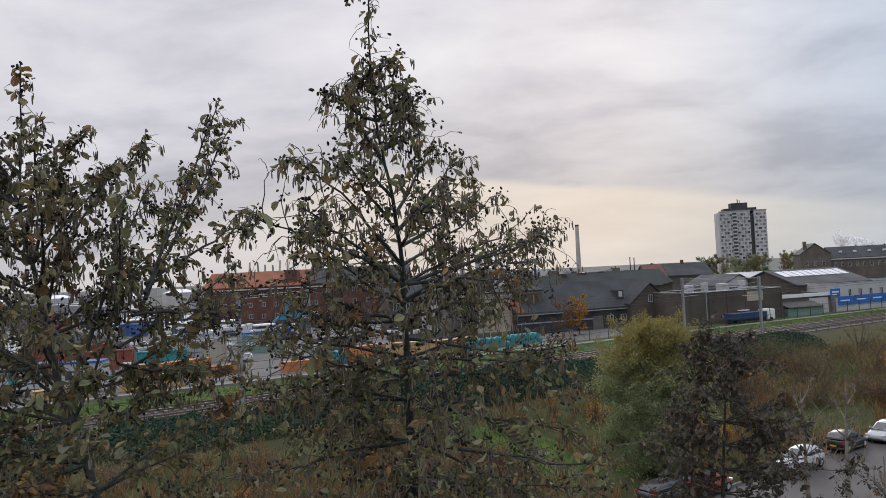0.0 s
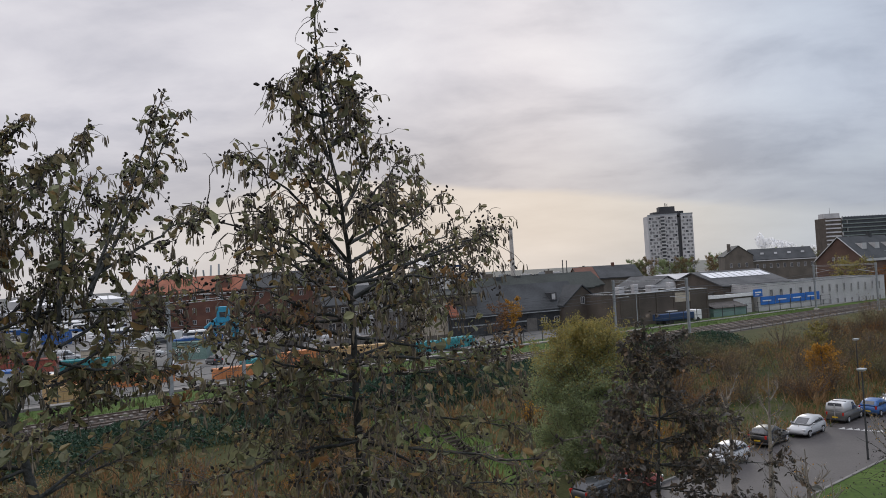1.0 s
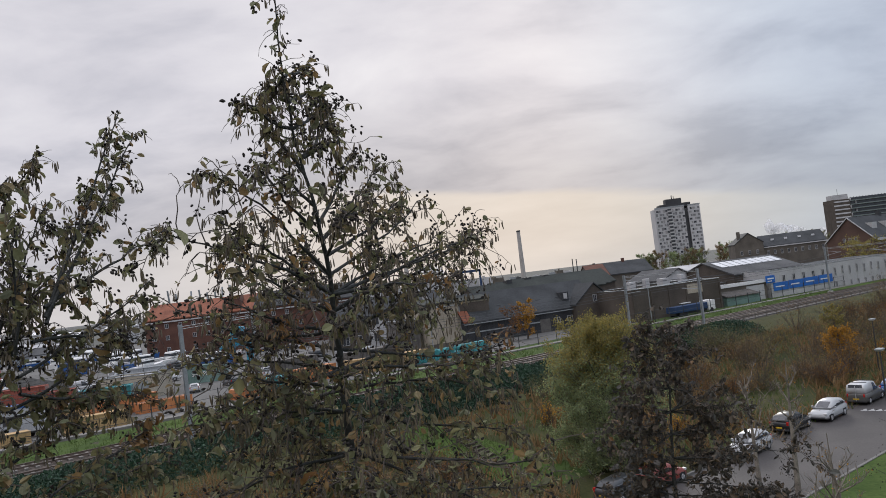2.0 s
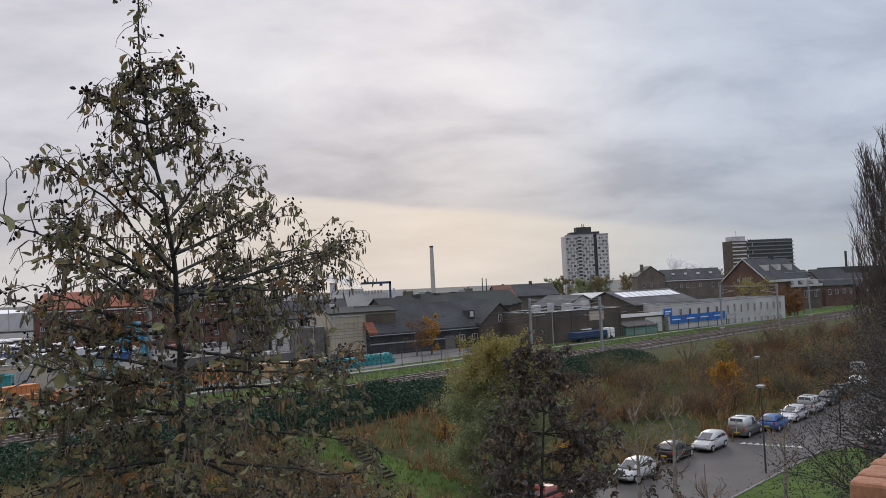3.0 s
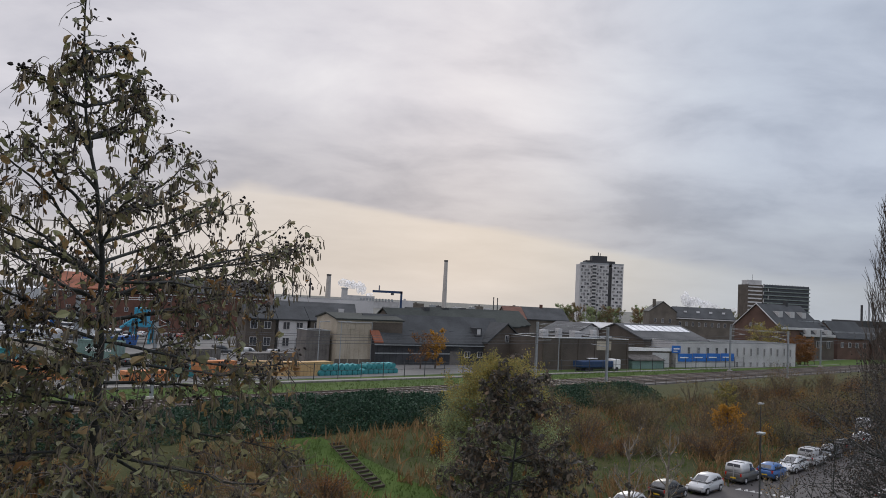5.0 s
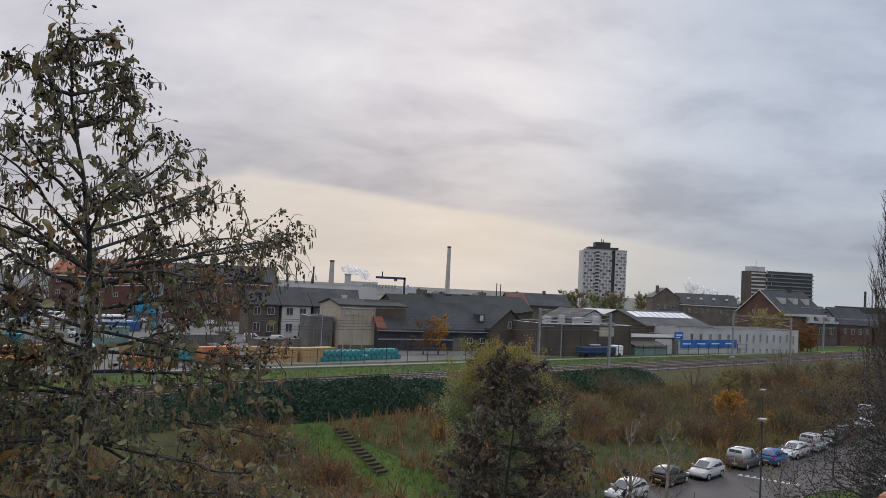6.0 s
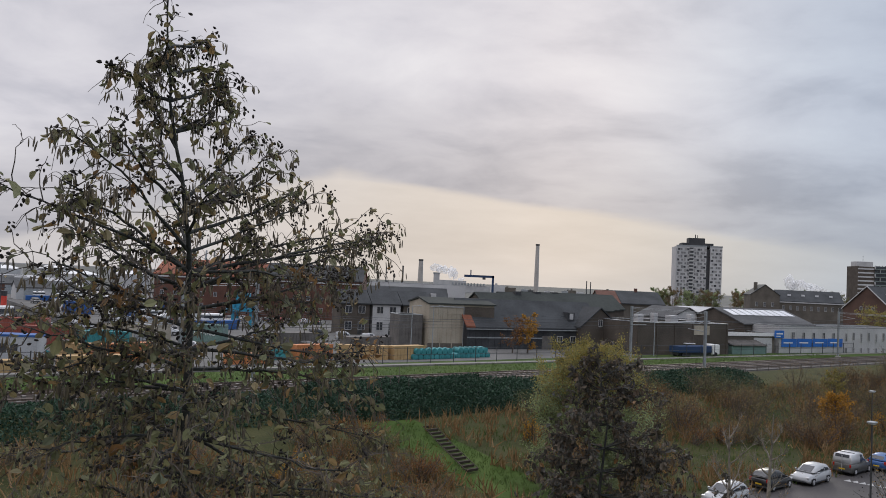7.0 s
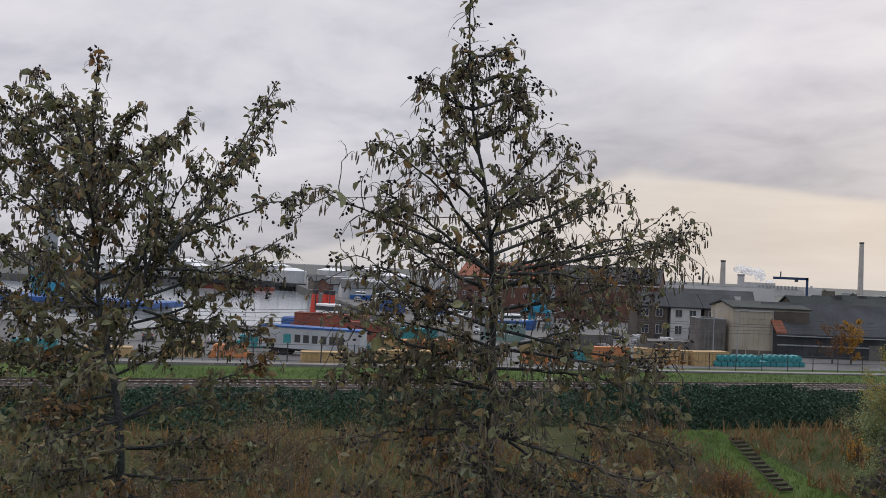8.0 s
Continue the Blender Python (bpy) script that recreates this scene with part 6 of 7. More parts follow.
def car(label, colour, x, y, rz, kind="hatch", category="car", lower=None, z=0.03, scale=0.78):
    """A parked car; its nose points along +x."""
    t = thing("parked_" + {"hatch": "car", "van": "van", "estate": "car"}[kind], label, category, Matrix.LocRotScale(Vector((x, y, z)), Euler((0, 0, radians(rz))), (scale,) * 3), "parked vehicles")
    p = PAINT[colour]
    if kind == "van":
        L, hood, H, w = 4.4, 0.98, 1.82, 0.86
        body = [(-2.2, 0.80, 0.34, 0.95, 0.78), (-2.16, w, 0.26, 1.02, w), (-0.5, w, 0.22, 1.03, w), (0.9, w, 0.22, 1.0, 0.83), (1.75, 0.84, 0.26, 0.9, 0.72), (2.12, 0.76, 0.3, 0.75, 0.62), (2.2, 0.66, 0.36, 0.62, 0.55)]
        cabin = [(-2.17, 0.80, 1.0, 1.50, 0.76), (-2.08, 0.83, 1.0, 1.82, 0.73), (-0.5, 0.83, 1.0, 1.86, 0.74), (0.35, 0.81, 1.0, 1.76, 0.66), (1.05, 0.74, 0.95, 1.12, 0.62)]
    elif kind == "estate":
        L, hood, H, w = 4.5, 0.92, 1.45, 0.89
        body = [(-2.25, 0.76, 0.40, 0.86, 0.72), (-2.15, 0.86, 0.28, 0.96, 0.80), (-1.0, w, 0.2, 0.97, 0.84), (0.6, w, 0.2, 0.95, 0.84), (1.6, 0.86, 0.22, 0.84, 0.72), (2.12, 0.78, 0.28, 0.70, 0.62), (2.25, 0.64, 0.34, 0.58, 0.52)]
        cabin = [(-2.1, 0.76, 0.92, 1.02, 0.66), (-1.75, 0.78, 0.93, 1.38, 0.60), (-0.7, 0.80, 0.93, 1.48, 0.62), (0.2, 0.80, 0.93, 1.44, 0.60), (1.1, 0.76, 0.9, 1.0, 0.62)]
    else:
        L, hood, H, w = 4.1, 0.95, 1.47, 0.87
        body = [(-2.05, 0.74, 0.42, 0.90, 0.70), (-1.95, 0.84, 0.28, 0.98, 0.78), (-1.0, w, 0.2, 0.98, 0.83), (0.5, w, 0.2, 0.96, 0.83), (1.45, 0.85, 0.22, 0.86, 0.72), (1.95, 0.76, 0.28, 0.72, 0.62), (2.05, 0.62, 0.36, 0.6, 0.52)]
        cabin = [(-1.96, 0.76, 0.94, 1.10, 0.66), (-1.55, 0.78, 0.94, 1.42, 0.60), (-0.6, 0.80, 0.94, 1.50, 0.62), (0.2, 0.80, 0.94, 1.45, 0.60), (1.1, 0.75, 0.9, 1.0, 0.62)]
    part("body", loft(body), PAINT[lower] if lower else p, t)
    part("cabin", loft(cabin), p, t)
    def ring(x):
        """Half-width, sill, belt, roof height and roof half-width of the cabin at x."""
        xs = [c[0] for c in cabin]
        w_, z0_, z1_, wt_ = (float(np.interp(x, xs, [c[j] for c in cabin])) for j in (1, 2, 3, 4))
        return w_, z0_, z0_ + (z1_ - z0_) * 0.45, z1_, wt_

    def pane(name, rows):
        """A bent sheet of glass through rows of points, 1 cm thick."""
        g = bmesh.new()
        vs = [[g.verts.new(p) for p in r] for r in rows]
        for r0, r1 in zip(vs[:-1], vs[1:]):
            for k in range(len(r0) - 1):
                g.faces.new((r0[k], r0[k + 1], r1[k + 1], r1[k]))
        bmesh.ops.recalc_face_normals(g, faces=g.faces)
        bmesh.ops.solidify(g, geom=g.faces[:], thickness=0.01)
        part(name, g, M["glass"], t)

    x0, x1 = cabin[1][0], cabin[-2][0]
    xr0 = cabin[0][0]
    for name, xa, xb, off in (("windscreen", x1, cabin[-1][0], 0.02), ("rear_window", cabin[1][0], cabin[0][0], -0.02)):
        rows = []
        for f in (0.10, 0.5, 0.9):
            w_, z0_, zm_, z1_, wt_ = ring(xa + (xb - xa) * f)
            rows.append([(xa + (xb - xa) * f + off, y_ * wt_ * 0.80, z1_ + 0.012) for y_ in (-1, 0, 1)])
        pane(name, rows)
    for sy in (-1, 1):
        for fa, fb in ((0.06, 0.46), (0.50, 1.22)) if kind != "van" else ((0.66, 1.12),):
            rows = []
            for f in (fa, (fa + fb) / 2, fb):
                x_ = x0 + (x1 - x0) * f
                w_, z0_, zm_, z1_, wt_ = ring(x_)
                rows.append([(x_, sy * (w_ + 0.012), z0_ + 0.09), (x_, sy * (w_ + 0.012), zm_), (x_, sy * (wt_ + 0.03), max(z1_ - 0.12, zm_ + 0.02))])
            pane("side_window", rows)
    if kind == "van":
        part("door_seam", boxes((xr0 - 0.05, xr0 - 0.01, -0.03, 0.03, 0.35, 1.7)), p, t)
    for sy in (-1, 1):
        part("sill_trim", boxes((-L * 0.24, L * 0.24, sy * w - 0.02, sy * w + 0.02, 0.22, 0.32)), M["dark_metal"], t)
        part("wheel_arch", boxes((-L * 0.31 - 0.36, -L * 0.31 + 0.36, sy * (w - 0.02) - 0.02, sy * (w - 0.02) + 0.02, 0.24, 0.60), (L * 0.31 - 0.36, L * 0.31 + 0.36, sy * (w - 0.02) - 0.02, sy * (w - 0.02) + 0.02, 0.24, 0.58), bevel=0.015), M["tyre"], t)
        part("headlight", boxes((L / 2 - 0.28, L / 2 - 0.04, sy * 0.62 - 0.14, sy * 0.62 + 0.14, 0.58, 0.74), bevel=0.04), M["lamp_glass"], t)
        part("tail_lamp", boxes((-L / 2 - 0.01, -L / 2 + 0.2, sy * 0.70 - 0.08, sy * 0.70 + 0.08, 0.72, 1.0), bevel=0.03), M["red_lamp"], t)
        part("mirror", boxes((0.55, 0.7, sy * 0.95 - 0.09, sy * 0.95 + 0.09, 0.95, 1.08), bevel=0.03), p, t)
        for wx in (-L * 0.31, L * 0.31):
            wheel(t, wx, sy * (w - 0.09), 0.31)
    part("number_plate", boxes((-L / 2 - 0.03, -L / 2 + 0.02, -0.26, 0.26, 0.5, 0.61)), M["plate"], t)
    part("bumper", boxes((-L / 2 - 0.02, -L / 2 + 0.14, -0.8, 0.8, 0.28, 0.46), bevel=0.05), M["dark_metal"], t)
    part("front_bumper", boxes((L / 2 - 0.16, L / 2 + 0.02, -0.62, 0.62, 0.26, 0.42), bevel=0.05), M["dark_metal"], t)
    if kind == "van":
        for dx in (-1.4, -0.2):
            part("roof_bar", rod(bmesh.new(), (dx, -0.72, 1.9), (dx, 0.72, 1.9), 0.03), M["dark_metal"], t)
    return t


RB = 41.4                                      # bearing of the street
car("white hatchback parked nose towards the lawn side", "white", 15.4, 46.6, RB + 180, "hatch")
car("black hatchback with yellow number plate", "black", 19.7, 50.9, RB, "hatch")
car("white small car parked at the kerb", "white", 23.0, 52.9, RB + 180, "hatch")
car("old van, white above and dark below", "silver", 27.5, 56.6, RB, "van", "van", "brown")
car("blue hatchback parked at the kerb", "blue", 30.5, 58.0, RB, "hatch")
car("silver hatchback parked at the kerb", "silver", 33.6, 60.8, RB + 180, "estate")
car("white delivery van parked at the kerb", "white", 37.0, 63.8, RB, "van", "van")
car("grey hatchback parked at the kerb", "grey", 40.3, 66.8, RB + 180, "hatch")
car("dark estate car parked at the kerb", "black", 44.2, 70.6, RB, "estate")
car("silver car beyond the scrub", "silver", 49.0, 75.4, RB, "estate")
car("white van beyond the scrub", "white", 55, 84, RB, "van", "van")
car("dark grey estate car with red tail lamps", "grey", 7.0, 41.0, RB - 6, "estate")
car("small red car parked at the kerb", "red", 9.1, 42.3, RB, "hatch")
for k in range(7):
    car("car standing in the car park", ("grey", "silver", "black", "silver", "black", "white", "grey")[k], 32.5 + 2.3 * k, 47.0 + 1.9 * k + (k % 2) * 0.4, RB - 86, "hatch" if k % 3 else "estate")


def street_lamp(x, y, h, rz):
    t = thing("street_lamp", "slim dark street lamp with a flat round head", "street lamp", pose(x, y, 0, 0, 0, rz), "street lamps")
    part("pole", rod(bmesh.new(), (0, 0, 0), (0, 0, h), 0.06, 0.04, 10), M["dark_metal"], t)
    part("head", boxes((-0.26, 0.26, -0.22, 0.22, h, h + 0.11), bevel=0.05), M["galv"], t)
    part("lens", boxes((-0.19, 0.19, -0.15, 0.15, h - 0.04, h)), M["lamp_glass"], t)


street_lamp(23.1, 45.6, 5.1, 41); street_lamp(34.6, 68.0, 4.3, 41); street_lamp(56, 84, 6.4, 41)

# ---- yard and harbour ----
def hull(L, w, z0, z1, bow=0.35):
    bm = bmesh.new()
    rows = [(0, 0.75), (0.15, 0.95), (0.6, 1.0), (1 - bow * 0.5, 0.8), (1.0, 0.08)]
    rings = []
    for f, k in rows:
        lift = 0.6 * max(0, f - 0.55) ** 1.5
        rings.append([bm.verts.new(p) for p in ((L * f, -w * k * 0.8, z0), (L * f + 0.3 * (f > 0.9), -w * k, z1 + lift), (L * f + 0.3 * (f > 0.9), w * k, z1 + lift), (L * f, w * k * 0.8, z0))])
    for a, b in zip(rings[:-1], rings[1:]):
        for k in range(4):
            bm.faces.new((a[k], a[(k + 1) % 4], b[(k + 1) % 4], b[k]))
    bm.faces.new(rings[0]); bm.faces.new(rings[-1][::-1])
    bmesh.ops.recalc_face_normals(bm, faces=bm.faces)
    return bm


def container(label, m, x, y, z, rz, L=6.1, name="shipping_container"):
    t = thing(name, label, "container", pose(x, y, z, 0, 0, rz), "containers")
    n = int(L / 0.28)
    prof = [(0.1, 2.36), (0.1, 0.06)]
    for k in range(n):
        a, w = 0.1 + k * (L - 0.2) / n, (L - 0.2) / n
        prof += [(a + 0.1 * w, 0.06), (a + 0.2 * w, 0.10), (a + 0.7 * w, 0.10), (a + 0.8 * w, 0.06)]
    prof += [(L - 0.1, 0.06), (L - 0.1, 2.36)]
    part("body", prism([(a, b) for a, b in prof], 0.12, 2.5, "z"), m, t)
    part("frame", boxes((0, L, 0, 0.1, 0, 0.16), (0, L, 0, 0.1, 2.46, 2.59), (0, L, 2.34, 2.44, 0, 0.16), (0, L, 2.34, 2.44, 2.46, 2.59), (0, 0.12, 0, 2.44, 0, 2.59), (L - 0.12, L, 0, 2.44, 0, 2.59)), m, t)
    for k in range(4):
        part("lock_bar", rod(bmesh.new(), (L + 0.03, 0.4 + 0.5 * k, 0.2), (L + 0.03, 0.4 + 0.5 * k, 2.4), 0.025, sides=6), M["galv"], t)
    return t


def lettering(parent, text, x, y, z, size, m):
    cu = bpy.data.curves.new("lettering", "FONT")
    cu.body, cu.size, cu.extrude = text, size, 0.01
    cu.materials.append(m)
    o = new("lettering", cu)
    o.parent = parent
    o.matrix_basis = pose(x, y, z, 90)
    return o


t = container("grey-green shipping container with white lettering", M["container"], -41.4, 118.6, 1.25, -6, 6.1)
lettering(t, "SHIPPING", 1.3, 0.02, 1.0, 0.9, M["white"])
container("grey steel shipping container in the yard", M["grey_box"], -54, 128, 1.25, 8, 6.1)
container("oxide red steel shipping container", M["hull_red"], -72, 112, 1.25, 14, 12.2)

# curtain-sided trailer
t = thing("trailer", "grey semi-trailer with blue roof edge and a dark name", "trailer", pose(-54.6, 77.6, 1.25, 0, 0, 7) @ Matrix.Scale(0.93, 4))
part("box", boxes((0, 13.4, 0, 2.5, 0.95, 3.55)), M["grey_box"], t)
part("roof_edge", boxes((-0.05, 13.45, -0.05, 2.55, 3.45, 3.68)), M["hull_blue"], t)
part("chassis", boxes((0.4, 13.0, 0.5, 2.0, 0.65, 0.95)), M["dark_metal"], t)
for k in range(6):
    part("letter_bar", boxes((4.9 + 1.15 * k, 5.65 + 1.15 * k, -0.03, 0.0, 1.75, 2.7)), M["hull_black"], t)
part("emblem", boxes((3.4, 4.4, -0.03, 0.0, 1.6, 2.7)), M["teal"], t, "pale blue emblem panel")
for wx in (2.2, 3.4, 10.0, 11.3):
    wheel(t, wx, 0.2, 0.48); wheel(t, wx, 2.3, 0.48)


def crate(label, m, x, y, rz, w, d, h, group="crates"):
    t = thing("crate", label, "crate", pose(x, y, 1.3, 0, 0, rz), group)
    part("body", boxes((0.03, w - 0.03, 0.03, d - 0.03, 0.05, h - 0.03)), m, t)
    n = max(3, int(w / 0.5))
    for k in range(n):
        part("board", boxes((k * w / n + 0.02, (k + 1) * w / n - 0.03, -0.02, 0.02, 0.05, h)), m, t)
    part("rim", boxes((0, w, -0.04, 0.04, h - 0.12, h), (0, w, -0.04, 0.04, 0, 0.12)), m, t)


def drum_rack(label, m, x, y, rz, n, rows=2, r=0.42):
    t = thing("buoy_stack", label, "stack", pose(x, y, 1.3, 0, 0, rz), "stacks of buoys")
    for j in range(rows):
        for k in range(n - j):
            bm = bmesh.new()
            rod(bm, (k * r * 2.1 + j * r, 0, r + j * r * 1.75), (k * r * 2.1 + j * r, 1.5, r + j * r * 1.75), r, r, 14)
            rod(bm, (k * r * 2.1 + j * r, -0.06, r + j * r * 1.75), (k * r * 2.1 + j * r, 0.04, r + j * r * 1.75), r * 0.5, r * 0.5, 10)
            part("drum", bm, m, t)


def yard_at(s, u, extra=0):
    return (*at(s, u), 37.6 + extra)


for s, u, w, h, m, lb in ((-15, 23, 5, 1.3, "orange", "bright orange slatted yard crate"), (-33, 20.5, 6, 1.7, "sand", "ochre timber crate behind the fence"), (-41, 20.5, 5, 1.4, "sand", "ochre timber crate behind the fence"),
                          (-55, 26, 4, 1.6, "sand", "ochre timber crate behind the fence"), (-63, 24, 5, 1.2, "sand", "ochre timber crate behind the fence"), (-24, 28, 6, 1.2, "orange", "bright orange slatted yard crate")):
    x, y, rz = yard_at(s, u)
    crate(lb, M[m], x, y, rz, w, 1.8, h)
for x, y, rz, w, h, m in ((-20.1, 98.5, 43, 5.4, 1.9, "orange"), (-15.6, 102.0, 12, 6.6, 1.9, "sand"), (-8.4, 103.4, 43, 5.4, 1.9, "sand"), (-40.5, 87.4, 51, 7.4, 1.9, "orange"), (-44.5, 88.0, 20, 4.5, 1.8, "sand")):
    crate("bright orange slatted yard crate" if m == "orange" else "ochre timber crate behind the fence", M[m], x, y, rz, w, 1.8, h)
for s, u, n, m, lb in ((10.5, 23, 8, "teal", "row of teal mooring buoys"), (18, 23.5, 7, "teal", "row of teal mooring buoys"), (-10, 27, 6, "teal", "row of teal mooring buoys"), 
                       (-36, 35, 6, "teal", "row of teal mooring buoys"), (-47, 37, 6, "teal", "row of teal mooring buoys"), (-50, 25, 5, "orange", "row of orange mooring buoys"), (-70, 27, 6, "teal", "row of teal mooring buoys")):
    x, y, rz = yard_at(s, u)
    drum_rack(lb, M[m], x, y, rz, n)
for k in range(12):
    x, y, rz = yard_at(-62 + 6.0 * k + RNG.normal(), 40 + 5 * RNG.random())
    car("car parked in the harbour yard", ("white", "grey", "silver", "black")[k % 4], x, y, rz + 80 + 10 * RNG.normal(), "van" if k % 5 == 0 else "hatch", z=1.32)
for k in range(14):
    car("car parked before the brick warehouse", ("red", "grey", "silver", "black", "black")[k % 5], -66 + 2.7 * k, 172 + 1.2 * RNG.random(), 88, "hatch", z=1.25)

for x, y, rz, kd in ((-54.5, 140, 20, "van"), (-52.5, 124, 70, "van"), (-47.0, 127, 15, "van"), (-60, 127, 25, "van"), (-56.5, 116, 60, "hatch")):
    car("white van parked among the harbour goods" if kd == "van" else "white car parked among the harbour goods", "white", x, y, rz, kd, kd if kd == "van" else "car", z=1.25, scale=1.0)
# vans and sheeted goods before the terrace
for x, y, c in ((-19, 133, "white"), (-14.5, 131.5, "white"), (-24, 136, "grey")):
    car("white van standing before the terrace" if c == "white" else "grey van standing before the terrace", c, x, y, 18, "van", "van", z=1.32)
for s_, u_, w_, m_, lb_ in ((-2, 44, 9, "timber", "stack of grey weathered timber"), (8, 36, 7, "timber", "stack of grey weathered timber")):
    x, y = at(s_, u_)
    crate(lb_, M[m_], x, y, 37.6, w_, 3, 2.0, "yard stacks")
# yard floodlight and street poles
for x, y, h in ((-7.5, 124.0, 6.5), (-4.2, 124.6, 6.6), (31, 128, 5.5)):
    t = thing("lamp_post", "slim grey lamp post in the yard", "lamp post", pose(x, y, 1.3), "yard lamp posts")
    part("pole", rod(bmesh.new(), (0, 0, 0), (0, 0, h), 0.09, 0.05), M["galv"], t)
    part("arm", rod(bmesh.new(), (0, 0, h), (1.1, 0, h + 0.1), 0.045), M["galv"], t)
    part("head", boxes((0.8, 1.5, -0.14, 0.14, h + 0.02, h + 0.16), bevel=0.03), M["galv"], t)
# lorry with a blue tarpaulin beside the halls
t = thing("lorry", "white lorry with a dark blue tarpaulin", "lorry", pose(34.8, 127.4, 1.45, 0, 0, 31) @ Matrix.Scale(0.87, 4))
part("tarpaulin", boxes((0, 8.6, 0, 2.4, 0.9, 2.1), bevel=0.08), M["navy"], t)
part("cab", boxes((8.9, 10.8, 0.05, 2.35, 0.5, 2.4), bevel=0.15), M["white"], t)
part("windscreen", boxes((10.6, 10.86, 0.25, 2.15, 1.6, 2.4)), M["glass"], t)
part("chassis", boxes((0.2, 10.6, 0.5, 1.9, 0.5, 0.85)), M["dark_metal"], t)
for wx in (1.4, 2.6, 9.7):
    wheel(t, wx, 0.15, 0.48); wheel(t, wx, 2.25, 0.48)

# pale shed and blue container behind the crates
t = flat_block("yard_shed", "low cream-coloured flat-roofed shed in the yard", -48.8, 106.8, -11, 8.2, 4.5, 1.25, 4.3, M["cream"], M["white_wall"], "shed", 0.15)
part("door", boxes((5.4, 7.4, -0.06, 0, 0, 2.3)), M["galv"], t)
container("blue steel shipping container by the quay", M["hull_blue"], -86.5, 172, 1.25, -20, 6.1)
container("teal steel shipping container in the yard", M["teal"], -47, 97, 1.25, 14, 6.1)
container("oxide red steel shipping container", M["hull_red"], -56, 101, 1.25, 16, 6.1)
# laid-up boats, vans and sheds on the quay apron
for k in range(22):
    x, y = at(-12 + 16 * RNG.random(), 78 + 6.5 * k + 3 * RNG.random())
    bt = thing("laid_up_boat", "white boat laid up on the quay apron", "boat", Matrix.LocRotScale(Vector((x, y, 1.55)), Euler((0, 0, radians(20 + 40 * RNG.normal()))), (1.1 + 0.5 * RNG.random(),) * 3), "laid-up boats")
    part("hull", hull(6.5, 1.1, -0.2, 0.9), M["white"] if k % 4 else M["hull_blue"], bt)
    part("cabin", boxes((1.5, 4.0, -0.8, 0.8, 0.9, 1.9), bevel=0.15), M["white"], bt)
    part("window_band", boxes((1.48, 4.02, -0.82, 0.82, 1.3, 1.65)), M["glass"], bt)
for k in range(12):
    x, y = at(-14 + 20 * RNG.random(), 74 + 9 * k + 4 * RNG.random())
    car("white van parked on the quay apron" if k % 2 else "dark car parked on the quay apron", ("black", "white", "grey", "silver")[k % 4], x, y, 37 + 50 * RNG.normal(), "van" if k % 2 else "hatch", "van" if k % 2 else "car", z=1.25, scale=1.0)
for k in range(7):
    x, y = at(-14 + 9 * (k % 2) + 3 * RNG.random(), 190 + 19 * k)
    sh = gable_house("quay_shed", "low pale shed on the far quay", x, y, 37.6 + 12 * (k % 3), 13 + 5 * RNG.random(), 8, 1.2, 4.6, 6.4, (M["white_wall"], M["brick_grey"], M["brick"])[k % 3], (M["roof_flat"], M["white_wall"])[k % 2], "x", category="shed", group="quay sheds")
    part("gate", boxes((2, 5.5, -0.08, 0, 0, 3.0)), M["galv"], sh)

# blue harbour crane by the warehouse
t = thing("harbour_crane", "small bright blue portal crane", "crane", pose(-43.5, 152, 1.25))
for x, y in ((0, 0), (3.4, 0), (0, 3), (3.4, 3)):
    part("leg", boxes((x - 0.25, x + 0.25, y - 0.25, y + 0.25, 0, 4.2)), M["crane_blue"], t)
part("platform", boxes((-0.6, 4.0, -0.6, 3.6, 3.0, 3.6)), M["crane_blue"], t)
part("cab", boxes((0.3, 2.6, 0.2, 2.8, 3.6, 6.6), bevel=0.1), M["crane_blue"], t)
part("window", boxes((0.9, 2.1, 0.14, 0.22, 4.6, 5.6)), M["glass"], t)
part("jib", rod(bmesh.new(), (1.5, 1.5, 5.5), (-2.4, 1.5, 2.6), 0.28), M["crane_blue"], t)

# tug in the dock
t = thing("tugboat", "harbour tug with tall red funnels and blue bow", "ship", pose(-63.8, 127.5, -2.0, 0, 0, 172))
part("hull", hull(22, 3.6, -0.6, 2.6), M["hull_red"], t)
part("bow_fender", boxes((17.5, 21.5, -2.4, 2.4, 1.6, 3.7), bevel=0.5), M["hull_blue"], t)
part("deckhouse", boxes((8, 18, -2.4, 2.4, 2.6, 4.6), bevel=0.1), M["white"], t)
part("wheelhouse", boxes((10.0, 13.6, -1.2, 1.8, 4.6, 6.6), bevel=0.15), M["white"], t)
part("window_band", boxes((9.95, 13.65, -1.25, 1.85, 5.4, 6.2)), M["glass"], t)
for x, y in ((12.6, -1.3), (14.6, -2.0), (16.6, -1.3)):
    f = part("funnel", rod(bmesh.new(), (x, y, 3.6), (x - 0.25, y, 8.2), 0.85, 0.62, 14), M["red"], t, "red funnel")
    part("funnel_cap", rod(bmesh.new(), (x - 0.25, y, 8.2), (x - 0.3, y, 9.0), 0.62, 0.6, 14), M["hull_black"], f)
for x in (11.8, 15.2):
    mm = bmesh.new()
    rod(mm, (x, 0, 6.0), (x, 0, 12.0), 0.12, 0.06); rod(mm, (x - 0.9, 0, 9.6), (x + 0.9, 0, 9.6), 0.06); rod(mm, (x - 0.6, 0, 10.6), (x + 0.6, 0, 10.6), 0.05)
    part("mast", mm, M["dark_metal"], t)
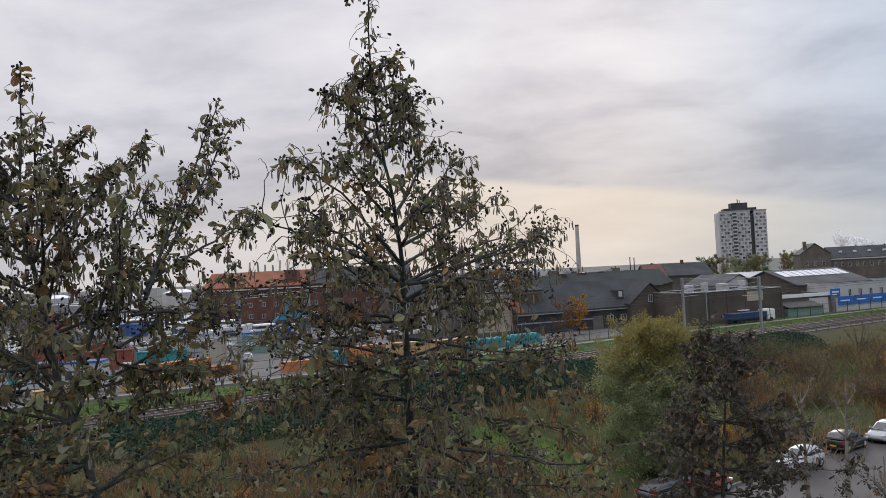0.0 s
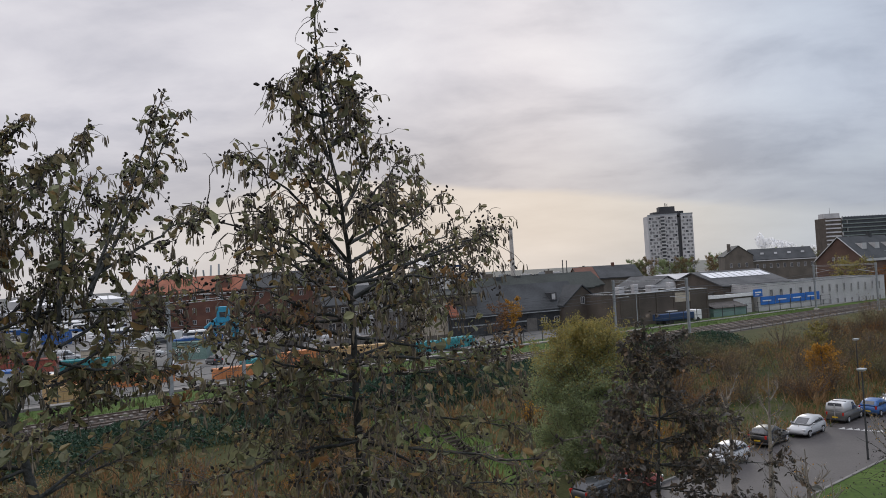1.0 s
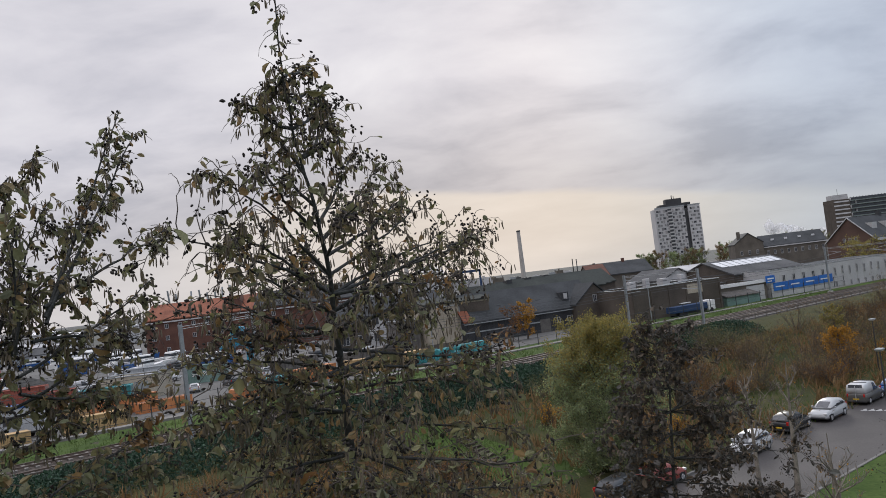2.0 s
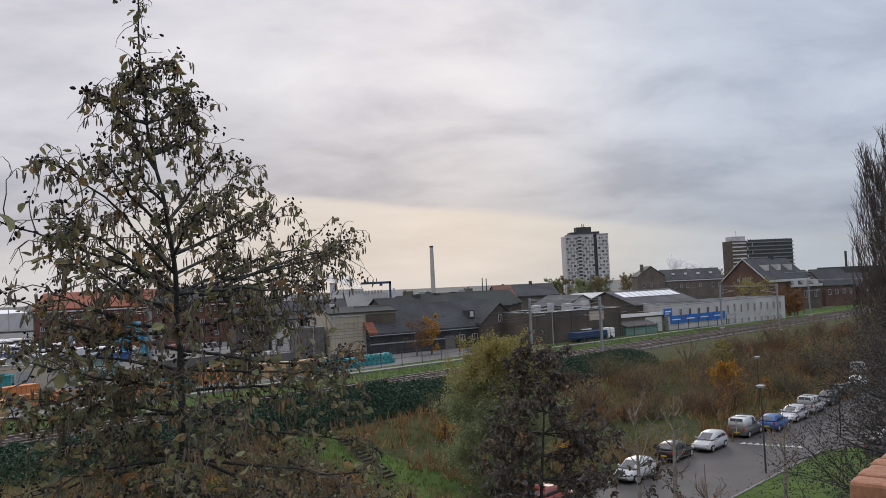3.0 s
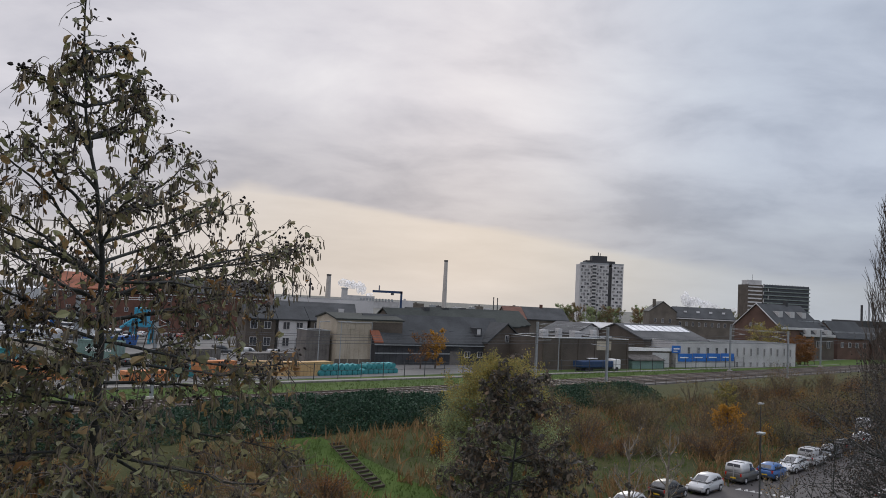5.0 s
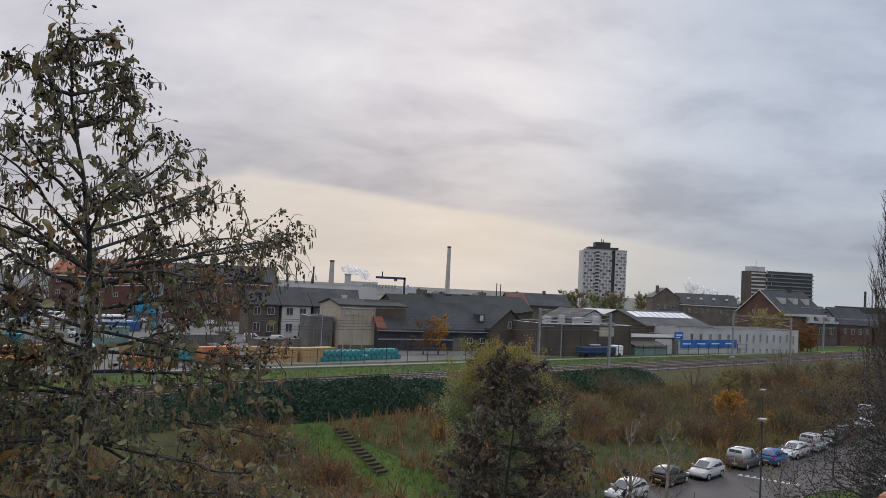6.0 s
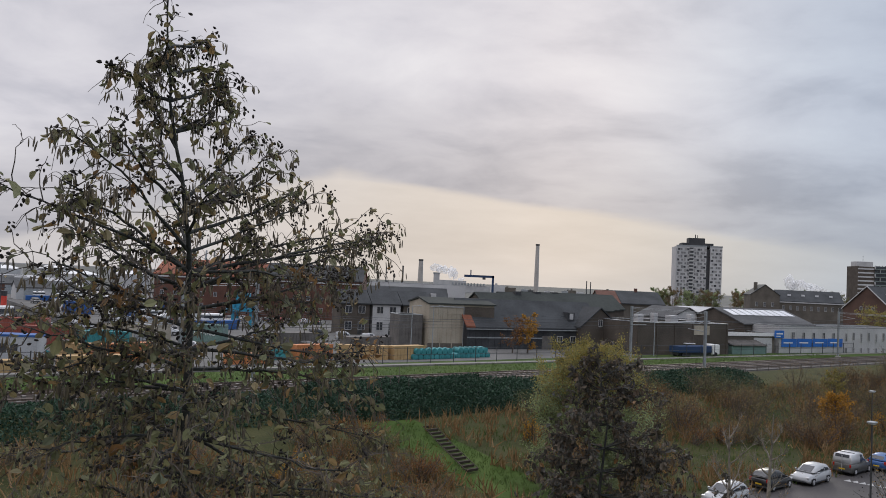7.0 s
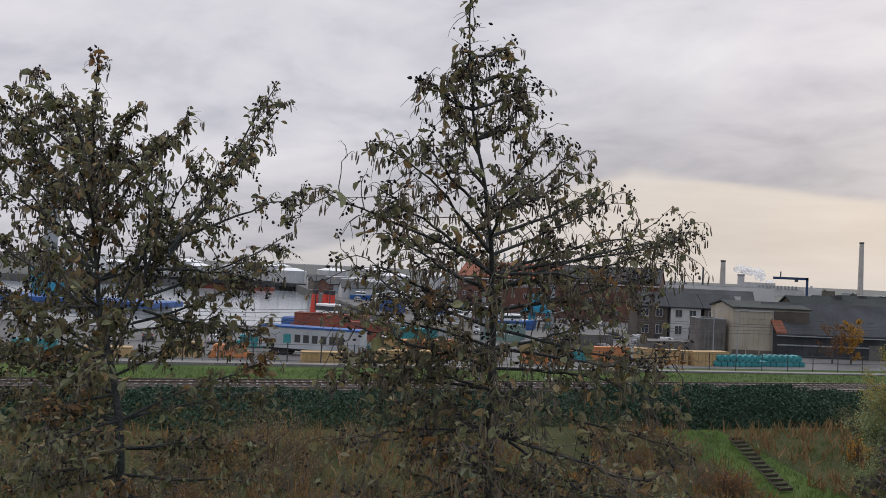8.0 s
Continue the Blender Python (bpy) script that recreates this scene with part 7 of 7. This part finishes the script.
for k in range(7):
    part("deck_gear", boxes((1.0 + 0.9 * k, 1.6 + 0.9 * k, -1.2, -0.4, 2.6, 3.3 + 0.5 * (k % 3))), (M["galv"], M["container"], M["white_wall"])[k % 3], t)
for k in range(14):
    part("fender_tyre", rod(bmesh.new(), (1 + 1.35 * k, -3.75, 1.4), (1 + 1.35 * k, -3.4, 1.4), 0.42, 0.42, 12), M["tyre"], t)

t = thing("workboat", "blue and white workboat along the quay", "ship", pose(-84, 96.5, -2.0, 0, 0, 190))
part("hull", hull(40, 4.2, -0.6, 3.2), M["hull_black"], t)
part("bulwark", boxes((0.5, 33, -4.3, 4.3, 3.2, 4.6)), M["white"], t)
part("upper_deck", boxes((2, 31, -3.8, 3.8, 4.6, 6.2)), M["grey_box"], t)
part("blue_band", boxes((0.5, 33, -4.35, 4.35, 6.2, 7.0)), M["hull_blue"], t)
t = thing("deck_crane", "blue lattice deck crane over the quay", "crane", pose(-118.5, 103, 0))
part("tower", boxes((0, 1.6, 0, 1.6, 0, 21)), M["galv"], t)
part("base", boxes((-1.2, 2.8, -1.2, 2.8, 0, 9)), M["crane_blue"], t)
part("cap", boxes((-0.3, 1.9, -0.3, 1.9, 21, 24)), M["grey_box"], t)
for k in range(3):
    part("stay", rod(bmesh.new(), (0.8, 0.8, 24), (-26 - 5 * k, 12, 40 - 3 * k), 0.06), M["galv"], t)

# small boats and pontoons
for k in range(10):
    x, y = at(-50 + 2.9 * k + RNG.normal(), 78 + 6 * RNG.random())
    bt = thing("motorboat", "small white moored motorboat", "boat", pose(x, y, -2.0, 0, 0, 30 + 20 * RNG.normal()), "moored boats")
    part("hull", hull(6.5, 1.1, -0.2, 0.9), M["white"], bt)
    part("cabin", boxes((1.5, 4.0, -0.8, 0.8, 0.9, 1.9), bevel=0.15), M["white_wall"], bt)
    part("window_band", boxes((1.48, 4.02, -0.82, 0.82, 1.3, 1.65)), M["glass"], bt)

# far shore: jetty, tanks, long ship
t = thing("oil_jetty", "long dark jetty with a pipe bridge", "jetty", pose(-330, 326, 0))
part("deck", boxes((0, 230, 0, 5, 0.2, 1.8)), M["hull_black"], t)
part("pipe_rack", boxes((90, 230, 1, 1.6, 10.9, 11.3)), M["white_wall"], t)
for k in range(10):
    part("trestle", boxes((96 + 14 * k, 96.25 + 14 * k, 1, 1.3, 1.8, 11)), M["galv"], t)
for k in range(30):
    part("pile", rod(bmesh.new(), (4 + 7.6 * k, 2, -3), (4 + 7.6 * k, 2, 0.4), 0.5, sides=8), M["hull_black"], t)
for k in range(14):
    tk = thing("storage_tank", "pale round oil storage tank", "tank", pose(-352 + 20 * k, 356 + 8 * (k % 3), 1), "storage tanks")
    part("shell", rod(bmesh.new(), (0, 0, 0), (0, 0, 6.5 + (k % 3)), 8, 8, 32), M["white_wall"], tk)
    part("dome", rod(bmesh.new(), (0, 0, 6.5 + (k % 3)), (0, 0, 8 + (k % 3)), 8, 2.5, 32), M["white"], tk)
t = thing("cargo_ship", "long low cargo ship with black and red hull", "ship", pose(-330, 300, -2.0, 0, 0, 6))
part("hull", hull(118, 8, -0.6, 1.6), M["hull_red"], t)
part("topside", hull(117, 8.1, 1.6, 4.6), M["hull_black"], t)
part("superstructure", boxes((6, 20, -6, 6, 4.6, 14), bevel=0.3), M["white"], t)
for k in range(6):
    part("hatch", boxes((26 + 13 * k, 36 + 13 * k, -5, 5, 4.6, 6.4)), M["galv"], t)

# ---- brick outbuilding below and beside the camera ----
t = thing("outbuilding", "red brick outbuilding with worn clay coping slabs", "outbuilding", pose(5.89, 10.34, 0.0, 0, 0, 44))
part("wall", boxes((0.12, 5.0, -1.85, -0.12, -0.3, 8.55)), M["mortar"], t)
CB = bpy.data.meshes.new("coping_slab")
bm = boxes((0, 0.40, -1.98, 0, 8.62, 9.12), bevel=0.05); bm.to_mesh(CB); bm.free(); CB.materials.append(M["coping_slab"])
for k in range(12):
    o = new("coping_slab", CB); o.parent = t
    o.matrix_basis = pose(0.43 * k, 0.02 * RNG.normal(), 0.015 * RNG.normal(), 0, 0, RNG.normal() * 0.6)
BR = bpy.data.meshes.new("brick")
bm = boxes((0, 0.205, 0, 0.03, 0, 0.062), bevel=0.004); bm.to_mesh(BR); bm.free(); BR.materials.append(M["coping"])
for r in range(24):
    for k in range(8):
        o = new("brick", BR); o.parent = t
        o.matrix_basis = pose(0.105, -0.14 - 0.216 * k - (0.1 if r % 2 else 0), 8.48 - 0.074 * r, 0, 0, -90)
    for k in range(4):
        o = new("brick", BR); o.parent = t
        o.matrix_basis = pose(0.34 + 0.216 * k + (0.1 if r % 2 else 0), -0.105, 8.48 - 0.074 * r, 0, 0, 180)
